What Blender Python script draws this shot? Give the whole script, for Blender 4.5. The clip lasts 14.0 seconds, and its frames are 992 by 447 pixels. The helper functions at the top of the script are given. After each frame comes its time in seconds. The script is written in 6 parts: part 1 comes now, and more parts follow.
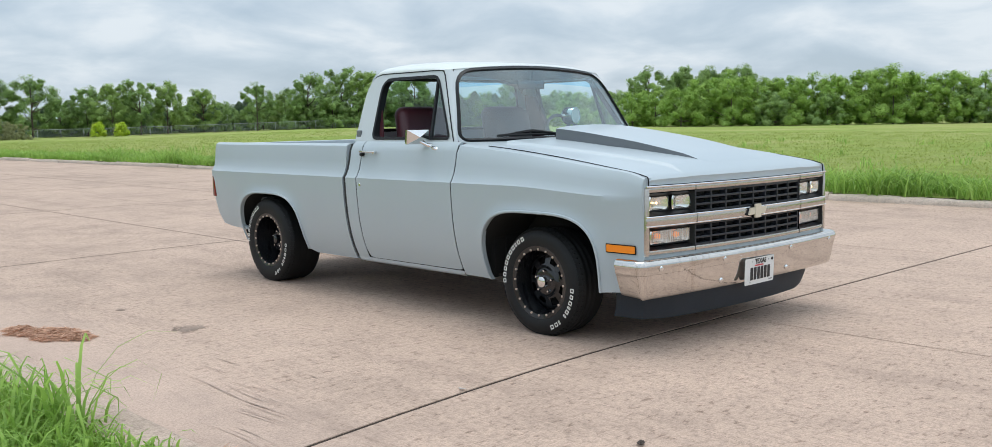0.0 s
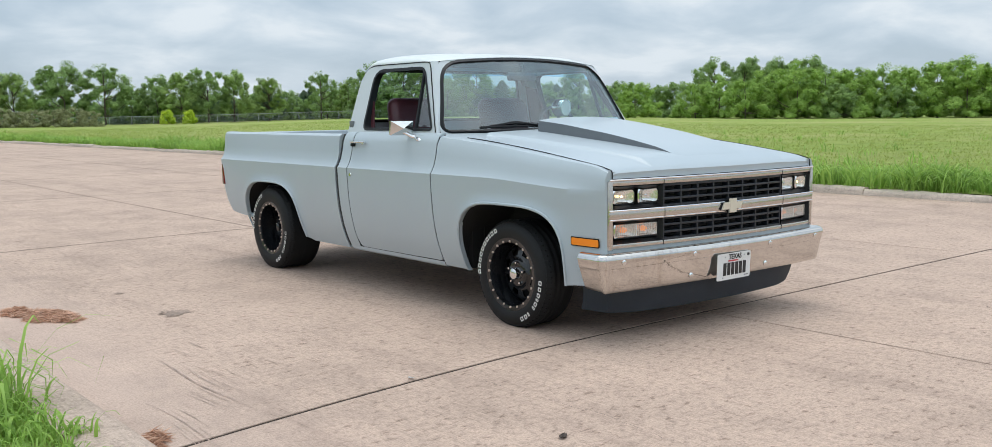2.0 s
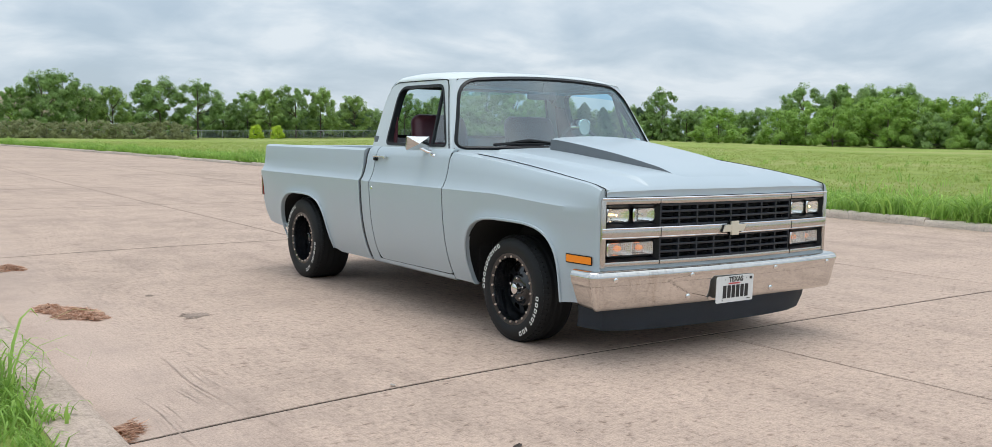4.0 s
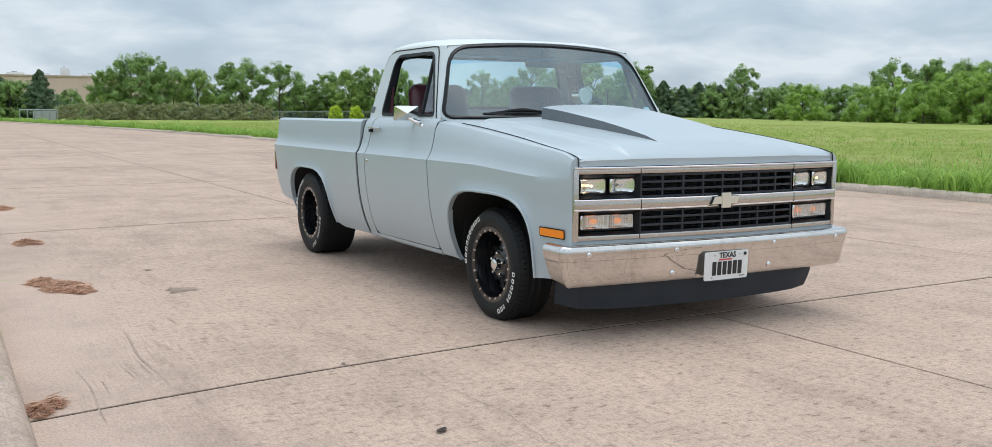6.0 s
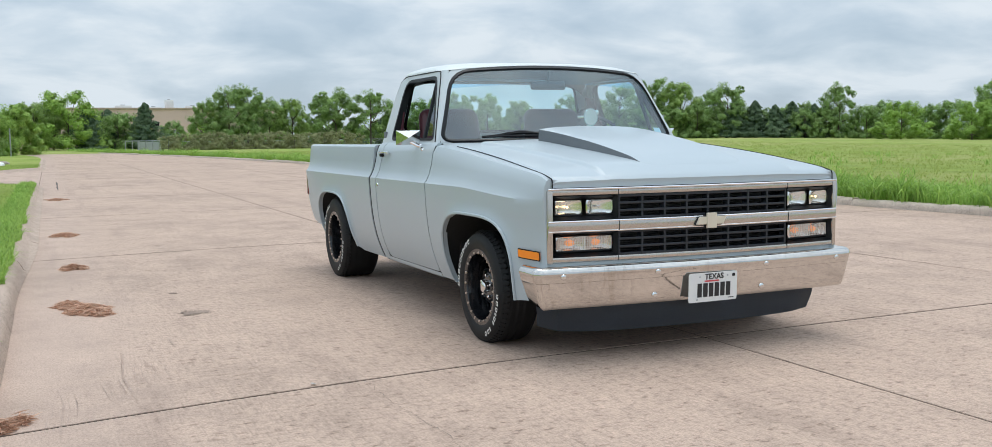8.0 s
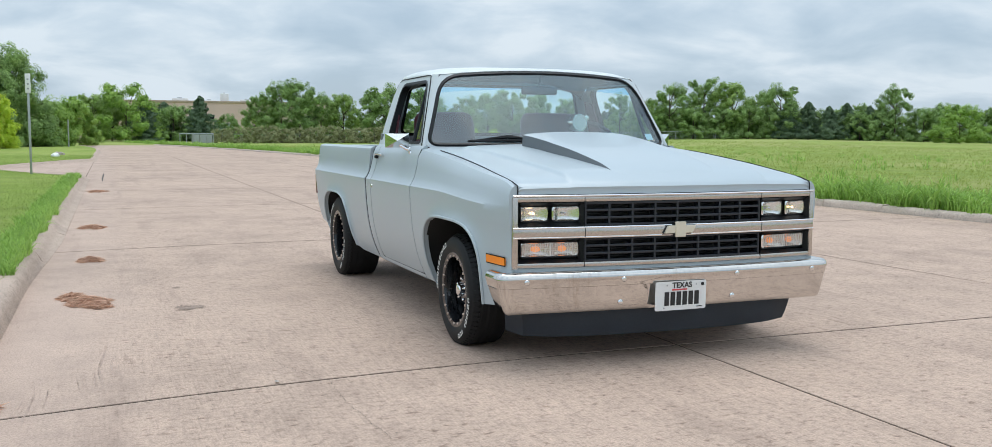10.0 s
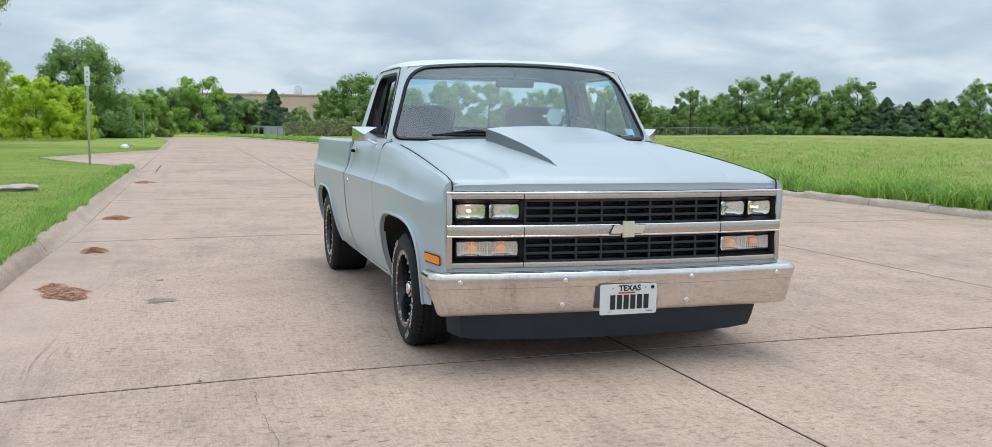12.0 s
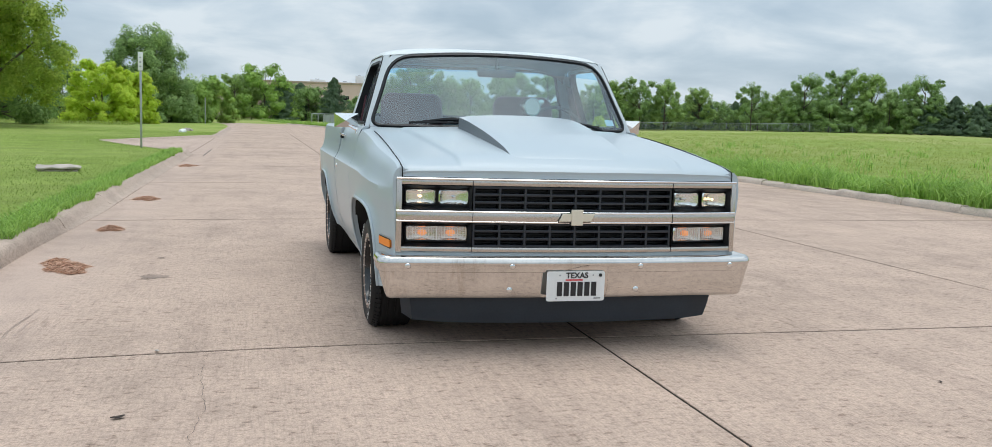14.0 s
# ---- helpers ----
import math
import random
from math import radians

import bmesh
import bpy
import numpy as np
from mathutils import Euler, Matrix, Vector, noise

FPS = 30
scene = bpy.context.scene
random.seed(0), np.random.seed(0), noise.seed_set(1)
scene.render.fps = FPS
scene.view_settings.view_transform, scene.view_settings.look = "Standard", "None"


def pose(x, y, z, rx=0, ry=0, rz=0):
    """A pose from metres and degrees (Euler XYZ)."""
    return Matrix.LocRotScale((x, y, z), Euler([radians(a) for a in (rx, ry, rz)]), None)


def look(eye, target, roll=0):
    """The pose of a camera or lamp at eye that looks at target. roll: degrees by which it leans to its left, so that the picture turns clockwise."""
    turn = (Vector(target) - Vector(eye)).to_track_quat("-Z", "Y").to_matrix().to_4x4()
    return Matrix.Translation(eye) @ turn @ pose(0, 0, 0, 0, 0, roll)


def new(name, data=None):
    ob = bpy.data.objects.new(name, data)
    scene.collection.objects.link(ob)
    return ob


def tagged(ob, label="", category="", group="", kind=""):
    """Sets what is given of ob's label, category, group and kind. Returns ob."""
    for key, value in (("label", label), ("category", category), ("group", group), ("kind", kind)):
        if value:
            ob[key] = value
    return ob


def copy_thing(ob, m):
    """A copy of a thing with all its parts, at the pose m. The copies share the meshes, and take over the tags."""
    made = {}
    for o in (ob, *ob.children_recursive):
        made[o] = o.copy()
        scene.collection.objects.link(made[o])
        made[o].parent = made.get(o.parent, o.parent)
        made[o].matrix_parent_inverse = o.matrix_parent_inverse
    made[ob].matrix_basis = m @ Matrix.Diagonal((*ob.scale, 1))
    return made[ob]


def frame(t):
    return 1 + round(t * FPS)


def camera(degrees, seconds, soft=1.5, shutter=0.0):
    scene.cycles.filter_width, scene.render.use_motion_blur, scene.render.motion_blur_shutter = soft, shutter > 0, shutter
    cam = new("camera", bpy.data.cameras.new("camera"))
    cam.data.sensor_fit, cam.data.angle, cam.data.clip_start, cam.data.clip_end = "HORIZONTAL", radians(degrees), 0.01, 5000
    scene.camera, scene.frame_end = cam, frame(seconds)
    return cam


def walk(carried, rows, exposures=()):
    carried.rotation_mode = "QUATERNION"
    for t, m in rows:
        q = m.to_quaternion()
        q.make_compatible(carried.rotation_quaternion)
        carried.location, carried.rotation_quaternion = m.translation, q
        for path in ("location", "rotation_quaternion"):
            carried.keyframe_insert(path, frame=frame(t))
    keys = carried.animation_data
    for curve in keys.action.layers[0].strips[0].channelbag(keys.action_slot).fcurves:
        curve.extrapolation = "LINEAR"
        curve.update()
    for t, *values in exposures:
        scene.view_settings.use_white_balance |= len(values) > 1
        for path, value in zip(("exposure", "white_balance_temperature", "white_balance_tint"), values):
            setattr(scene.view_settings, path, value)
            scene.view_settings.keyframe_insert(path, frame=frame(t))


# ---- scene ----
cam = camera(53.9, 14.0, soft=0.6)
PATH = [
    (0, (-4.9354, -3.846, 1.234), (-3.5677, -2.4023, 1.025), -1.0),
    (0.5, (-4.8468, -3.9634, 1.245), (-3.4951, -2.5056, 1.027), -0.7),
    (1, (-4.6982, -4.065, 1.218), (-3.3854, -2.5721, 1.001), -0.2),
    (1.5, (-4.5785, -4.1662, 1.224), (-3.3066, -2.6423, 0.985), -0.1),
    (2, (-4.5615, -4.217, 1.237), (-3.2926, -2.6873, 1.01), -0.6),
    (2.5, (-4.5409, -4.2913, 1.233), (-3.2939, -2.7423, 1.015), -0.6),
    (2.7, (-4.5405, -4.3447, 1.248), (-3.3049, -2.7863, 1.035), -0.3),
    (4.8, (-3.9818, -4.6702, 1.193), (-2.9054, -2.9966, 0.997), 0.2),
    (5, (-3.9242, -4.6913, 1.192), (-2.861, -3.0101, 0.985), -0.0),
    (5.5, (-3.7589, -4.6501, 1.172), (-2.7387, -2.9428, 0.954), -0.0),
    (6, (-3.6145, -4.6552, 1.148), (-2.6199, -2.9354, 0.922), 0.3),
    (6.5, (-3.4229, -4.7323, 1.112), (-2.4898, -2.977, 0.892), 0.9),
    (7, (-3.2495, -4.8126, 1.125), (-2.3803, -3.0238, 0.914), 0.6),
    (7.5, (-3.1549, -4.8707, 1.142), (-2.3162, -3.0656, 0.942), -0.2),
    (8, (-3.0964, -4.9298, 1.136), (-2.2696, -3.1183, 0.96), -0.7),
    (8.2, (-3.0894, -4.9738, 1.116), (-2.2506, -3.1673, 0.941), -0.5),
    (10.3, (-2.579, -5.172, 1.185), (-1.875, -3.31, 0.998), 0.4),
    (10.5, (-2.463, -5.181, 1.183), (-1.773, -3.313, 0.992), 0.6),
    (11, (-2.314, -5.147, 1.179), (-1.624, -3.279, 0.994), 1.0),
    (11.5, (-2.182, -5.158, 1.163), (-1.516, -3.281, 0.978), 0.8),
    (12, (-2.043, -5.191, 1.184), (-1.451, -3.291, 0.99), 0.5),
    (12.5, (-1.863, -5.256, 1.199), (-1.352, -3.331, 1.019), 1.1),
    (13, (-1.773, -5.32, 1.205), (-1.299, -3.388, 0.998), 1.3),
    (13.5, (-1.68, -5.388, 1.199), (-1.226, -3.452, 0.992), 1.4),
    (14, (-1.554, -5.448, 1.176), (-1.079, -3.517, 0.963), 1.6),
]
walk(cam, [(t, look(eye, target, roll)) for t, eye, target, roll in PATH], [(0, -0.02, 6500, 10), (8.2, -0.05, 6430, 9.5), (10.3, -0.05, 6300, 8.5), (12, -0.07, 6300, 8.5), (14, -0.09, 6420, 8.5)])

# ---- world, sun ----
def node(nt, kind, **inputs):
    n = nt.nodes.new(kind)
    for key, value in inputs.items():
        key = key.replace("_", " ")
        if hasattr(value, "links"):
            nt.links.new(value, n.inputs[key])
        else:
            n.inputs[key].default_value = value
    return n


def math_node(nt, op, a, b=0.0, c=0.0, clamp=False):
    n = nt.nodes.new("ShaderNodeMath")
    n.operation, n.use_clamp = op, clamp
    for slot, value in zip(n.inputs, (a, b, c)):
        if hasattr(value, "links"):
            nt.links.new(value, slot)
        else:
            slot.default_value = value
    return n.outputs[0]


def mix_rgb(nt, fac, a, b, blend="MIX"):
    n = nt.nodes.new("ShaderNodeMix")
    n.data_type, n.blend_type = "RGBA", blend
    for slot, value in zip((n.inputs[0], n.inputs[6], n.inputs[7]), (fac, a, b)):
        if hasattr(value, "links"):
            nt.links.new(value, slot)
        else:
            slot.default_value = value if not isinstance(value, tuple) else (*value, 1.0)[:4]
    return n.outputs[2]


def ramp(nt, fac, *stops):
    n = nt.nodes.new("ShaderNodeValToRGB")
    nt.links.new(fac, n.inputs[0])
    e = n.color_ramp.elements
    while len(e) < len(stops):
        e.new(0.5)
    for el, (at, v) in zip(e, stops):
        el.position = at
        el.color = (v, v, v, 1) if not isinstance(v, tuple) else (*v, 1)
    return n.outputs[0]


SUN_EL, SUN_AZ = 77.0, 25.0   # degrees; azimuth clockwise from +y


def build_world():
    w = bpy.data.worlds.new("overcast_sky")
    scene.world = w
    w.use_nodes = True
    nt = w.node_tree
    nt.nodes.clear()
    out = nt.nodes.new("ShaderNodeOutputWorld")
    bg = nt.nodes.new("ShaderNodeBackground")
    sky = nt.nodes.new("ShaderNodeTexSky")
    sky.sky_type, sky.sun_disc = "NISHITA", False
    sky.sun_elevation, sky.sun_rotation = radians(SUN_EL), radians(SUN_AZ)
    tc = nt.nodes.new("ShaderNodeTexCoord")
    sep = node(nt, "ShaderNodeSeparateXYZ", Vector=tc.outputs["Generated"])
    up = math_node(nt, "MAXIMUM", sep.outputs[2], 0.0)
    flat = math_node(nt, "ADD", up, 0.28)
    u = math_node(nt, "DIVIDE", sep.outputs[0], flat)
    v = math_node(nt, "DIVIDE", sep.outputs[1], flat)
    at = node(nt, "ShaderNodeCombineXYZ", X=u, Y=v, Z=0.0)
    big = node(nt, "ShaderNodeTexNoise", Vector=at.outputs[0], Scale=2.5, Detail=8.0, Roughness=0.52, Distortion=0.3)
    low = node(nt, "ShaderNodeTexNoise", Vector=at.outputs[0], Scale=0.5, Detail=3.0, Roughness=0.5)
    mass = math_node(nt, "ADD", math_node(nt, "MULTIPLY", big.outputs[0], 0.65), math_node(nt, "MULTIPLY", low.outputs[0], 0.35))
    cloud = ramp(nt, mass, (0.40, (0.48, 0.59, 0.70)), (0.46, (0.545, 0.65, 0.75)), (0.52, (0.63, 0.725, 0.81)), (0.58, (0.735, 0.81, 0.87)))
    veil = ramp(nt, mass, (0.38, 0.82), (0.6, 1.0))
    # an overcast vault is brighter overhead than at its rim
    lift = math_node(nt, "ADD", 1.0, math_node(nt, "MULTIPLY", math_node(nt, "POWER", up, 1.3), 0.92))
    lit = node(nt, "ShaderNodeVectorMath", Vector=cloud)
    lit.operation = "SCALE"
    nt.links.new(lift, lit.inputs["Scale"])
    blue = node(nt, "ShaderNodeVectorMath", Vector=sky.outputs[0])
    blue.operation = "SCALE"
    blue.inputs["Scale"].default_value = 0.1
    col = mix_rgb(nt, veil, blue.outputs[0], lit.outputs[0])
    nt.links.new(col, bg.inputs[0])
    bg.inputs[1].default_value = 1.0
    nt.links.new(bg.outputs[0], out.inputs[0])


build_world()
sun = new("sun", bpy.data.lights.new("sun", "SUN"))
sun.data.energy, sun.data.angle, sun.data.color = 1.35, radians(42), (1.0, 0.96, 0.9)
sun.matrix_world = look((0, 0, 0), (-math.sin(radians(SUN_AZ)) * math.cos(radians(SUN_EL)), -math.cos(radians(SUN_AZ)) * math.cos(radians(SUN_EL)), -math.sin(radians(SUN_EL))))
scene.view_settings.exposure = 0.0


# ---- materials ----
def principled(name, color, rough=0.5, metal=0.0, coat=0.0, spec=0.5):
    m = bpy.data.materials.new(name)
    m.use_nodes = True
    nt = m.node_tree
    p = nt.nodes["Principled BSDF"]
    p.inputs["Base Color"].default_value = (*color, 1)
    p.inputs["Roughness"].default_value = rough
    p.inputs["Metallic"].default_value = metal
    p.inputs["Coat Weight"].default_value = coat
    p.inputs["Specular IOR Level"].default_value = spec
    return m, nt, p


def noise_of(nt, scale, detail=4.0, rough=0.55, stretch=None, coords="Object"):
    tc = nt.nodes.new("ShaderNodeTexCoord")
    src = tc.outputs[coords]
    if stretch:
        mp = node(nt, "ShaderNodeMapping", Vector=src, Scale=stretch)
        src = mp.outputs[0]
    return node(nt, "ShaderNodeTexNoise", Vector=src, Scale=scale, Detail=detail, Roughness=rough).outputs[0]


def bump(nt, p, height, strength, distance=0.01):
    b = node(nt, "ShaderNodeBump", Height=height, Strength=strength, Distance=distance)
    nt.links.new(b.outputs[0], p.inputs["Normal"])


def varied(name, color, rough=0.5, metal=0.0, coat=0.0, amount=0.15, scale=3.0, fine=60.0, relief=0.0, rough_var=0.1, spec=0.5):
    """A surface with clouding at two scales, a little uneven gloss and fine relief."""
    m, nt, p = principled(name, color, rough, metal, coat, spec)
    a, b = noise_of(nt, scale), noise_of(nt, fine, 3.0)
    f = math_node(nt, "ADD", math_node(nt, "MULTIPLY", a, 0.6), math_node(nt, "MULTIPLY", b, 0.4))
    lo, hi = [tuple(c * (1 - amount) for c in color), tuple(min(1, c * (1 + amount)) for c in color)]
    nt.links.new(ramp(nt, f, (0.3, lo), (0.7, hi)), p.inputs["Base Color"])
    nt.links.new(math_node(nt, "ADD", math_node(nt, "MULTIPLY", a, 2 * rough_var), rough - rough_var), p.inputs["Roughness"])
    if relief:
        bump(nt, p, b, relief, 0.002)
    return m


def concrete(name, color, stains=0.0):
    m, nt, p = principled(name, color, 0.9, spec=0.25)
    big = noise_of(nt, 0.35, 5.0, 0.6)
    mid = noise_of(nt, 2.3, 6.0, 0.65)
    grit = noise_of(nt, 95.0, 3.0, 0.75)
    speck = noise_of(nt, 30.0, 5.0, 0.75)
    # broom marks run along the road
    broom = noise_of(nt, 11.0, 6.0, 0.7, (9.0, 0.5, 1.0))
    tone = math_node(nt, "ADD", math_node(nt, "MULTIPLY", big, 0.5), math_node(nt, "MULTIPLY", mid, 0.5))
    dark, light = tuple(c * 0.78 for c in color), tuple(min(1, c * 1.16) for c in color)
    col = ramp(nt, tone, (0.34, dark), (0.5, color), (0.68, light))
    pits = noise_of(nt, 26.0, 4.0, 0.65, (0.55, 1.0, 1.0))
    col = mix_rgb(nt, 0.7, col, ramp(nt, grit, (0.28, 0.55), (0.5, 0.98), (0.74, 1.28)), "MULTIPLY")
    rough_top, swept = 0.7, 0.40
    if stains:                         # the trowelled strip along the gutter is smoother
        tc = nt.nodes.new("ShaderNodeTexCoord")
        across = node(nt, "ShaderNodeSeparateXYZ", Vector=tc.outputs["Object"]).outputs[0]
        open_road = math_node(nt, "MULTIPLY_ADD", math_node(nt, "ADD", across, math_node(nt, "MULTIPLY", mid, 0.9)), 1.5, 4.0, True)
        rough_top, swept = math_node(nt, "MULTIPLY_ADD", open_road, 0.5, 0.22), math_node(nt, "MULTIPLY_ADD", open_road, 0.42, 0.12)
    col = mix_rgb(nt, rough_top, col, ramp(nt, speck, (0.33, 0.55), (0.47, 0.96), (0.68, 1.16)), "MULTIPLY")
    col = mix_rgb(nt, swept, col, ramp(nt, broom, (0.3, 0.55), (0.46, 0.97), (0.72, 1.2)), "MULTIPLY")
    hollow = ramp(nt, pits, (0.33, (0.58, 0.54, 0.50)), (0.42, (1.0, 0.99, 0.965)), (0.75, (1.08, 1.06, 1.02)))
    if stains:
        col = mix_rgb(nt, math_node(nt, "MULTIPLY", open_road, 0.9), col, hollow, "MULTIPLY")
    if stains:
        tc = nt.nodes.new("ShaderNodeTexCoord")
        long = node(nt, "ShaderNodeMapping", Vector=tc.outputs["Object"], Scale=(1.3, 0.12, 1.0))
        smear = node(nt, "ShaderNodeTexNoise", Vector=long.outputs[0], Scale=2.2, Detail=6.0, Roughness=0.62).outputs[0]
        col = mix_rgb(nt, stains, col, ramp(nt, smear, (0.3, (0.62, 0.60, 0.60)), (0.47, (1.0, 1.0, 1.0)), (0.8, (1.03, 1.02, 1.0))), "MULTIPLY")
        # short worn grooves, in patches
        fine = noise_of(nt, 1.0, 3.0, 0.6, (34.0, 2.6, 1.0))
        worn = noise_of(nt, 0.9, 4.0, 0.6)
        groove = math_node(nt, "MULTIPLY", ramp(nt, fine, (0.58, 0.0), (0.70, 0.8)), ramp(nt, worn, (0.50, 0.0), (0.64, 1.0)))
        col = mix_rgb(nt, groove, col, (0.62, 0.60, 0.59, 1.0), "MULTIPLY")
    nt.links.new(col, p.inputs["Base Color"])
    h = math_node(nt, "ADD", math_node(nt, "MULTIPLY_ADD", broom, 0.35, math_node(nt, "MULTIPLY", pits, 0.8)), math_node(nt, "MULTIPLY", grit, 0.4))
    bump(nt, p, h, 0.9, 0.005)
    return m


def foliage(name, dark, light, thin=0.35):
    m = bpy.data.materials.new(name)
    m.use_nodes = True
    nt = m.node_tree
    nt.nodes.clear()
    out = nt.nodes.new("ShaderNodeOutputMaterial")
    geo = nt.nodes.new("ShaderNodeNewGeometry")
    patch = noise_of(nt, 0.8, 3.0)
    f = math_node(nt, "ADD", math_node(nt, "MULTIPLY", geo.outputs["Random Per Island"], 0.4), math_node(nt, "MULTIPLY", patch, 0.6))
    col = ramp(nt, f, (0.15, dark), (0.55, tuple((a + b) / 2 for a, b in zip(dark, light))), (0.85, light))
    d = node(nt, "ShaderNodeBsdfPrincipled", Base_Color=col, Roughness=0.55)
    d.inputs["Specular IOR Level"].default_value = 0.3
    t = node(nt, "ShaderNodeBsdfTranslucent", Color=col)
    mx = node(nt, "ShaderNodeMixShader", Fac=thin)
    nt.links.new(d.outputs[0], mx.inputs[1])
    nt.links.new(t.outputs[0], mx.inputs[2])
    nt.links.new(mx.outputs[0], out.inputs[0])
    return m


def turf(name, dark, light, dry):
    m, nt, p = principled(name, light, 0.95, spec=0.1)
    big, mid, fine = noise_of(nt, 0.07, 6.0, 0.62), noise_of(nt, 0.9, 6.0, 0.65), noise_of(nt, 22.0, 5.0, 0.75)
    f = math_node(nt, "ADD", math_node(nt, "MULTIPLY", mid, 0.55), math_node(nt, "MULTIPLY", fine, 0.45))
    col = ramp(nt, f, (0.32, dark), (0.62, light))
    col = mix_rgb(nt, ramp(nt, big, (0.44, 0.0), (0.62, 0.85)), col, mix_rgb(nt, 0.5, col, dry))
    nt.links.new(col, p.inputs["Base Color"])
    bump(nt, p, f, 0.9, 0.12)
    return m


def glass(name, tint, rough=0.0, shine=0.05):
    m = bpy.data.materials.new(name)
    m.use_nodes = True
    nt = m.node_tree
    nt.nodes.clear()
    out = nt.nodes.new("ShaderNodeOutputMaterial")
    tr = node(nt, "ShaderNodeBsdfTransparent", Color=(*tint, 1))
    gl = node(nt, "ShaderNodeBsdfGlossy", Color=(0.92, 0.98, 1.0, 1), Roughness=rough)
    fr = node(nt, "ShaderNodeLayerWeight", Blend=0.5)
    mx = node(nt, "ShaderNodeMixShader", Fac=math_node(nt, "MULTIPLY_ADD", math_node(nt, "POWER", fr.outputs["Facing"], 4.0), 0.8, shine))
    nt.links.new(tr.outputs[0], mx.inputs[1])
    nt.links.new(gl.outputs[0], mx.inputs[2])
    nt.links.new(mx.outputs[0], out.inputs[0])
    return m


M = {}
M["paint"] = varied("grey_satin_paint", (0.438, 0.505, 0.547), 0.37, 0.0, 0.22, 0.03, 1.5, 220.0, 0.03, 0.05)
# roof: near-white base colour stands in for bright sky light on the panel
M["skylit_roof"] = varied("skylit_roof_paint", (0.69, 0.735, 0.73), 0.4, 0.0, 0.15, 0.03, 1.5, 180.0, 0.02, 0.05)
# upper cab: body grey made paler, with the sky's light put into the colour
M["skylit_cab"] = varied("skylit_cab_paint", (0.56, 0.61, 0.64), 0.38, 0.0, 0.2, 0.03, 1.5, 200.0, 0.02, 0.05)
M["dark_grey"] = varied("dark_grey_satin", (0.14, 0.155, 0.17), 0.45, 0.0, 0.1, 0.06, 3.0, 200.0, 0.03)
M["chrome"] = varied("chrome", (0.78, 0.78, 0.78), 0.09, 1.0, 0.0, 0.05, 3.0, 40.0, 0.0, 0.04)
M["bumper"] = varied("worn_chrome", (0.665, 0.645, 0.62), 0.06, 1.0, 0.0, 0.1, 7.0, 45.0, 0.02, 0.045)
# upright smears of wear down the bumper's face
worn_nt = M["bumper"].node_tree
worn_p = next(n for n in worn_nt.nodes if n.type == "BSDF_PRINCIPLED")
smear = math_node(worn_nt, "MULTIPLY", ramp(worn_nt, noise_of(worn_nt, 1.0, 4.0, 0.6, (34.0, 34.0, 4.0)), (0.54, 0.0), (0.68, 1.0)), ramp(worn_nt, noise_of(worn_nt, 4.0, 3.0), (0.46, 0.0), (0.62, 0.5)))
worn_nt.links.new(mix_rgb(worn_nt, smear, worn_p.inputs["Base Color"].links[0].from_socket, (0.68, 0.63, 0.58, 1.0), "MULTIPLY"), worn_p.inputs["Base Color"])
M["bright"] = varied("brushed_bright_trim", (0.56, 0.525, 0.485), 0.2, 0.9, 0.0, 0.05, 4.0, 80.0, 0.0, 0.05)
M["black"] = varied("black_plastic", (0.008, 0.009, 0.011), 0.4, 0.0, 0.0, 0.2, 4.0, 60.0, 0.03, spec=0.3)
M["grille"] = varied("dark_grille_plastic", (0.024, 0.028, 0.036), 0.34, 0.0, 0.0, 0.2, 4.0, 60.0, 0.03, spec=0.4)
M["rubber"] = varied("tyre_rubber", (0.011, 0.012, 0.013), 0.6, 0.0, 0.0, 0.25, 5.0, 90.0, 0.08, spec=0.3)
# dark grey that paints the shade inside the panel gaps
M["gap"] = varied("shaded_panel_gap", (0.05, 0.053, 0.056), 0.8, amount=0.2, scale=8.0, fine=90.0, spec=0.2)
M["seal"] = varied("black_rubber_seal", (0.012, 0.013, 0.015), 0.45, 0.0, 0.0, 0.2, 8.0, 90.0, 0.04, spec=0.25)
M["rim"] = varied("gloss_black_steel", (0.008, 0.009, 0.011), 0.18, 0.0, 0.5, 0.2, 6.0, 90.0, spec=0.4)
M["airdam"] = varied("black_air_dam_plastic", (0.062, 0.080, 0.103), 0.5, 0.0, 0.0, 0.15, 4.0, 120.0, 0.08)
M["under"] = varied("dark_underbody", (0.012, 0.012, 0.012), 0.8, 0.0, 0.0, 0.3, 5.0, 50.0, 0.1)
M["lit_reflector"] = varied("warm_lamp_reflector", (0.92, 0.88, 0.82), 0.16, 1.0, 0.0, 0.06, 60.0, 130.0, 0.25, 0.06)
M["turn_reflector"] = varied("turn_signal_reflector", (0.88, 0.82, 0.78), 0.16, 1.0, 0.0, 0.06, 60.0, 160.0, 0.25, 0.05)
M["red"] = varied("red_lens", (0.17, 0.01, 0.012), 0.15, 0.0, 0.6, 0.15, 20.0, 120.0)
M["white"] = varied("white_lettering", (0.74, 0.74, 0.72), 0.6, 0.0, 0.0, 0.06, 8.0, 90.0)
M["plate"] = varied("plate_white", (0.78, 0.79, 0.78), 0.4, 0.0, 0.0, 0.03, 8.0, 90.0)
M["ink"] = varied("black_ink", (0.02, 0.02, 0.022), 0.5, amount=0.1)
M["red_ink"] = varied("red_ink", (0.6, 0.08, 0.09), 0.5, amount=0.1)
M["gold"] = varied("gold_emblem", (0.70, 0.64, 0.52), 0.4, 0.15, 0.0, 0.06, 8.0, 90.0)
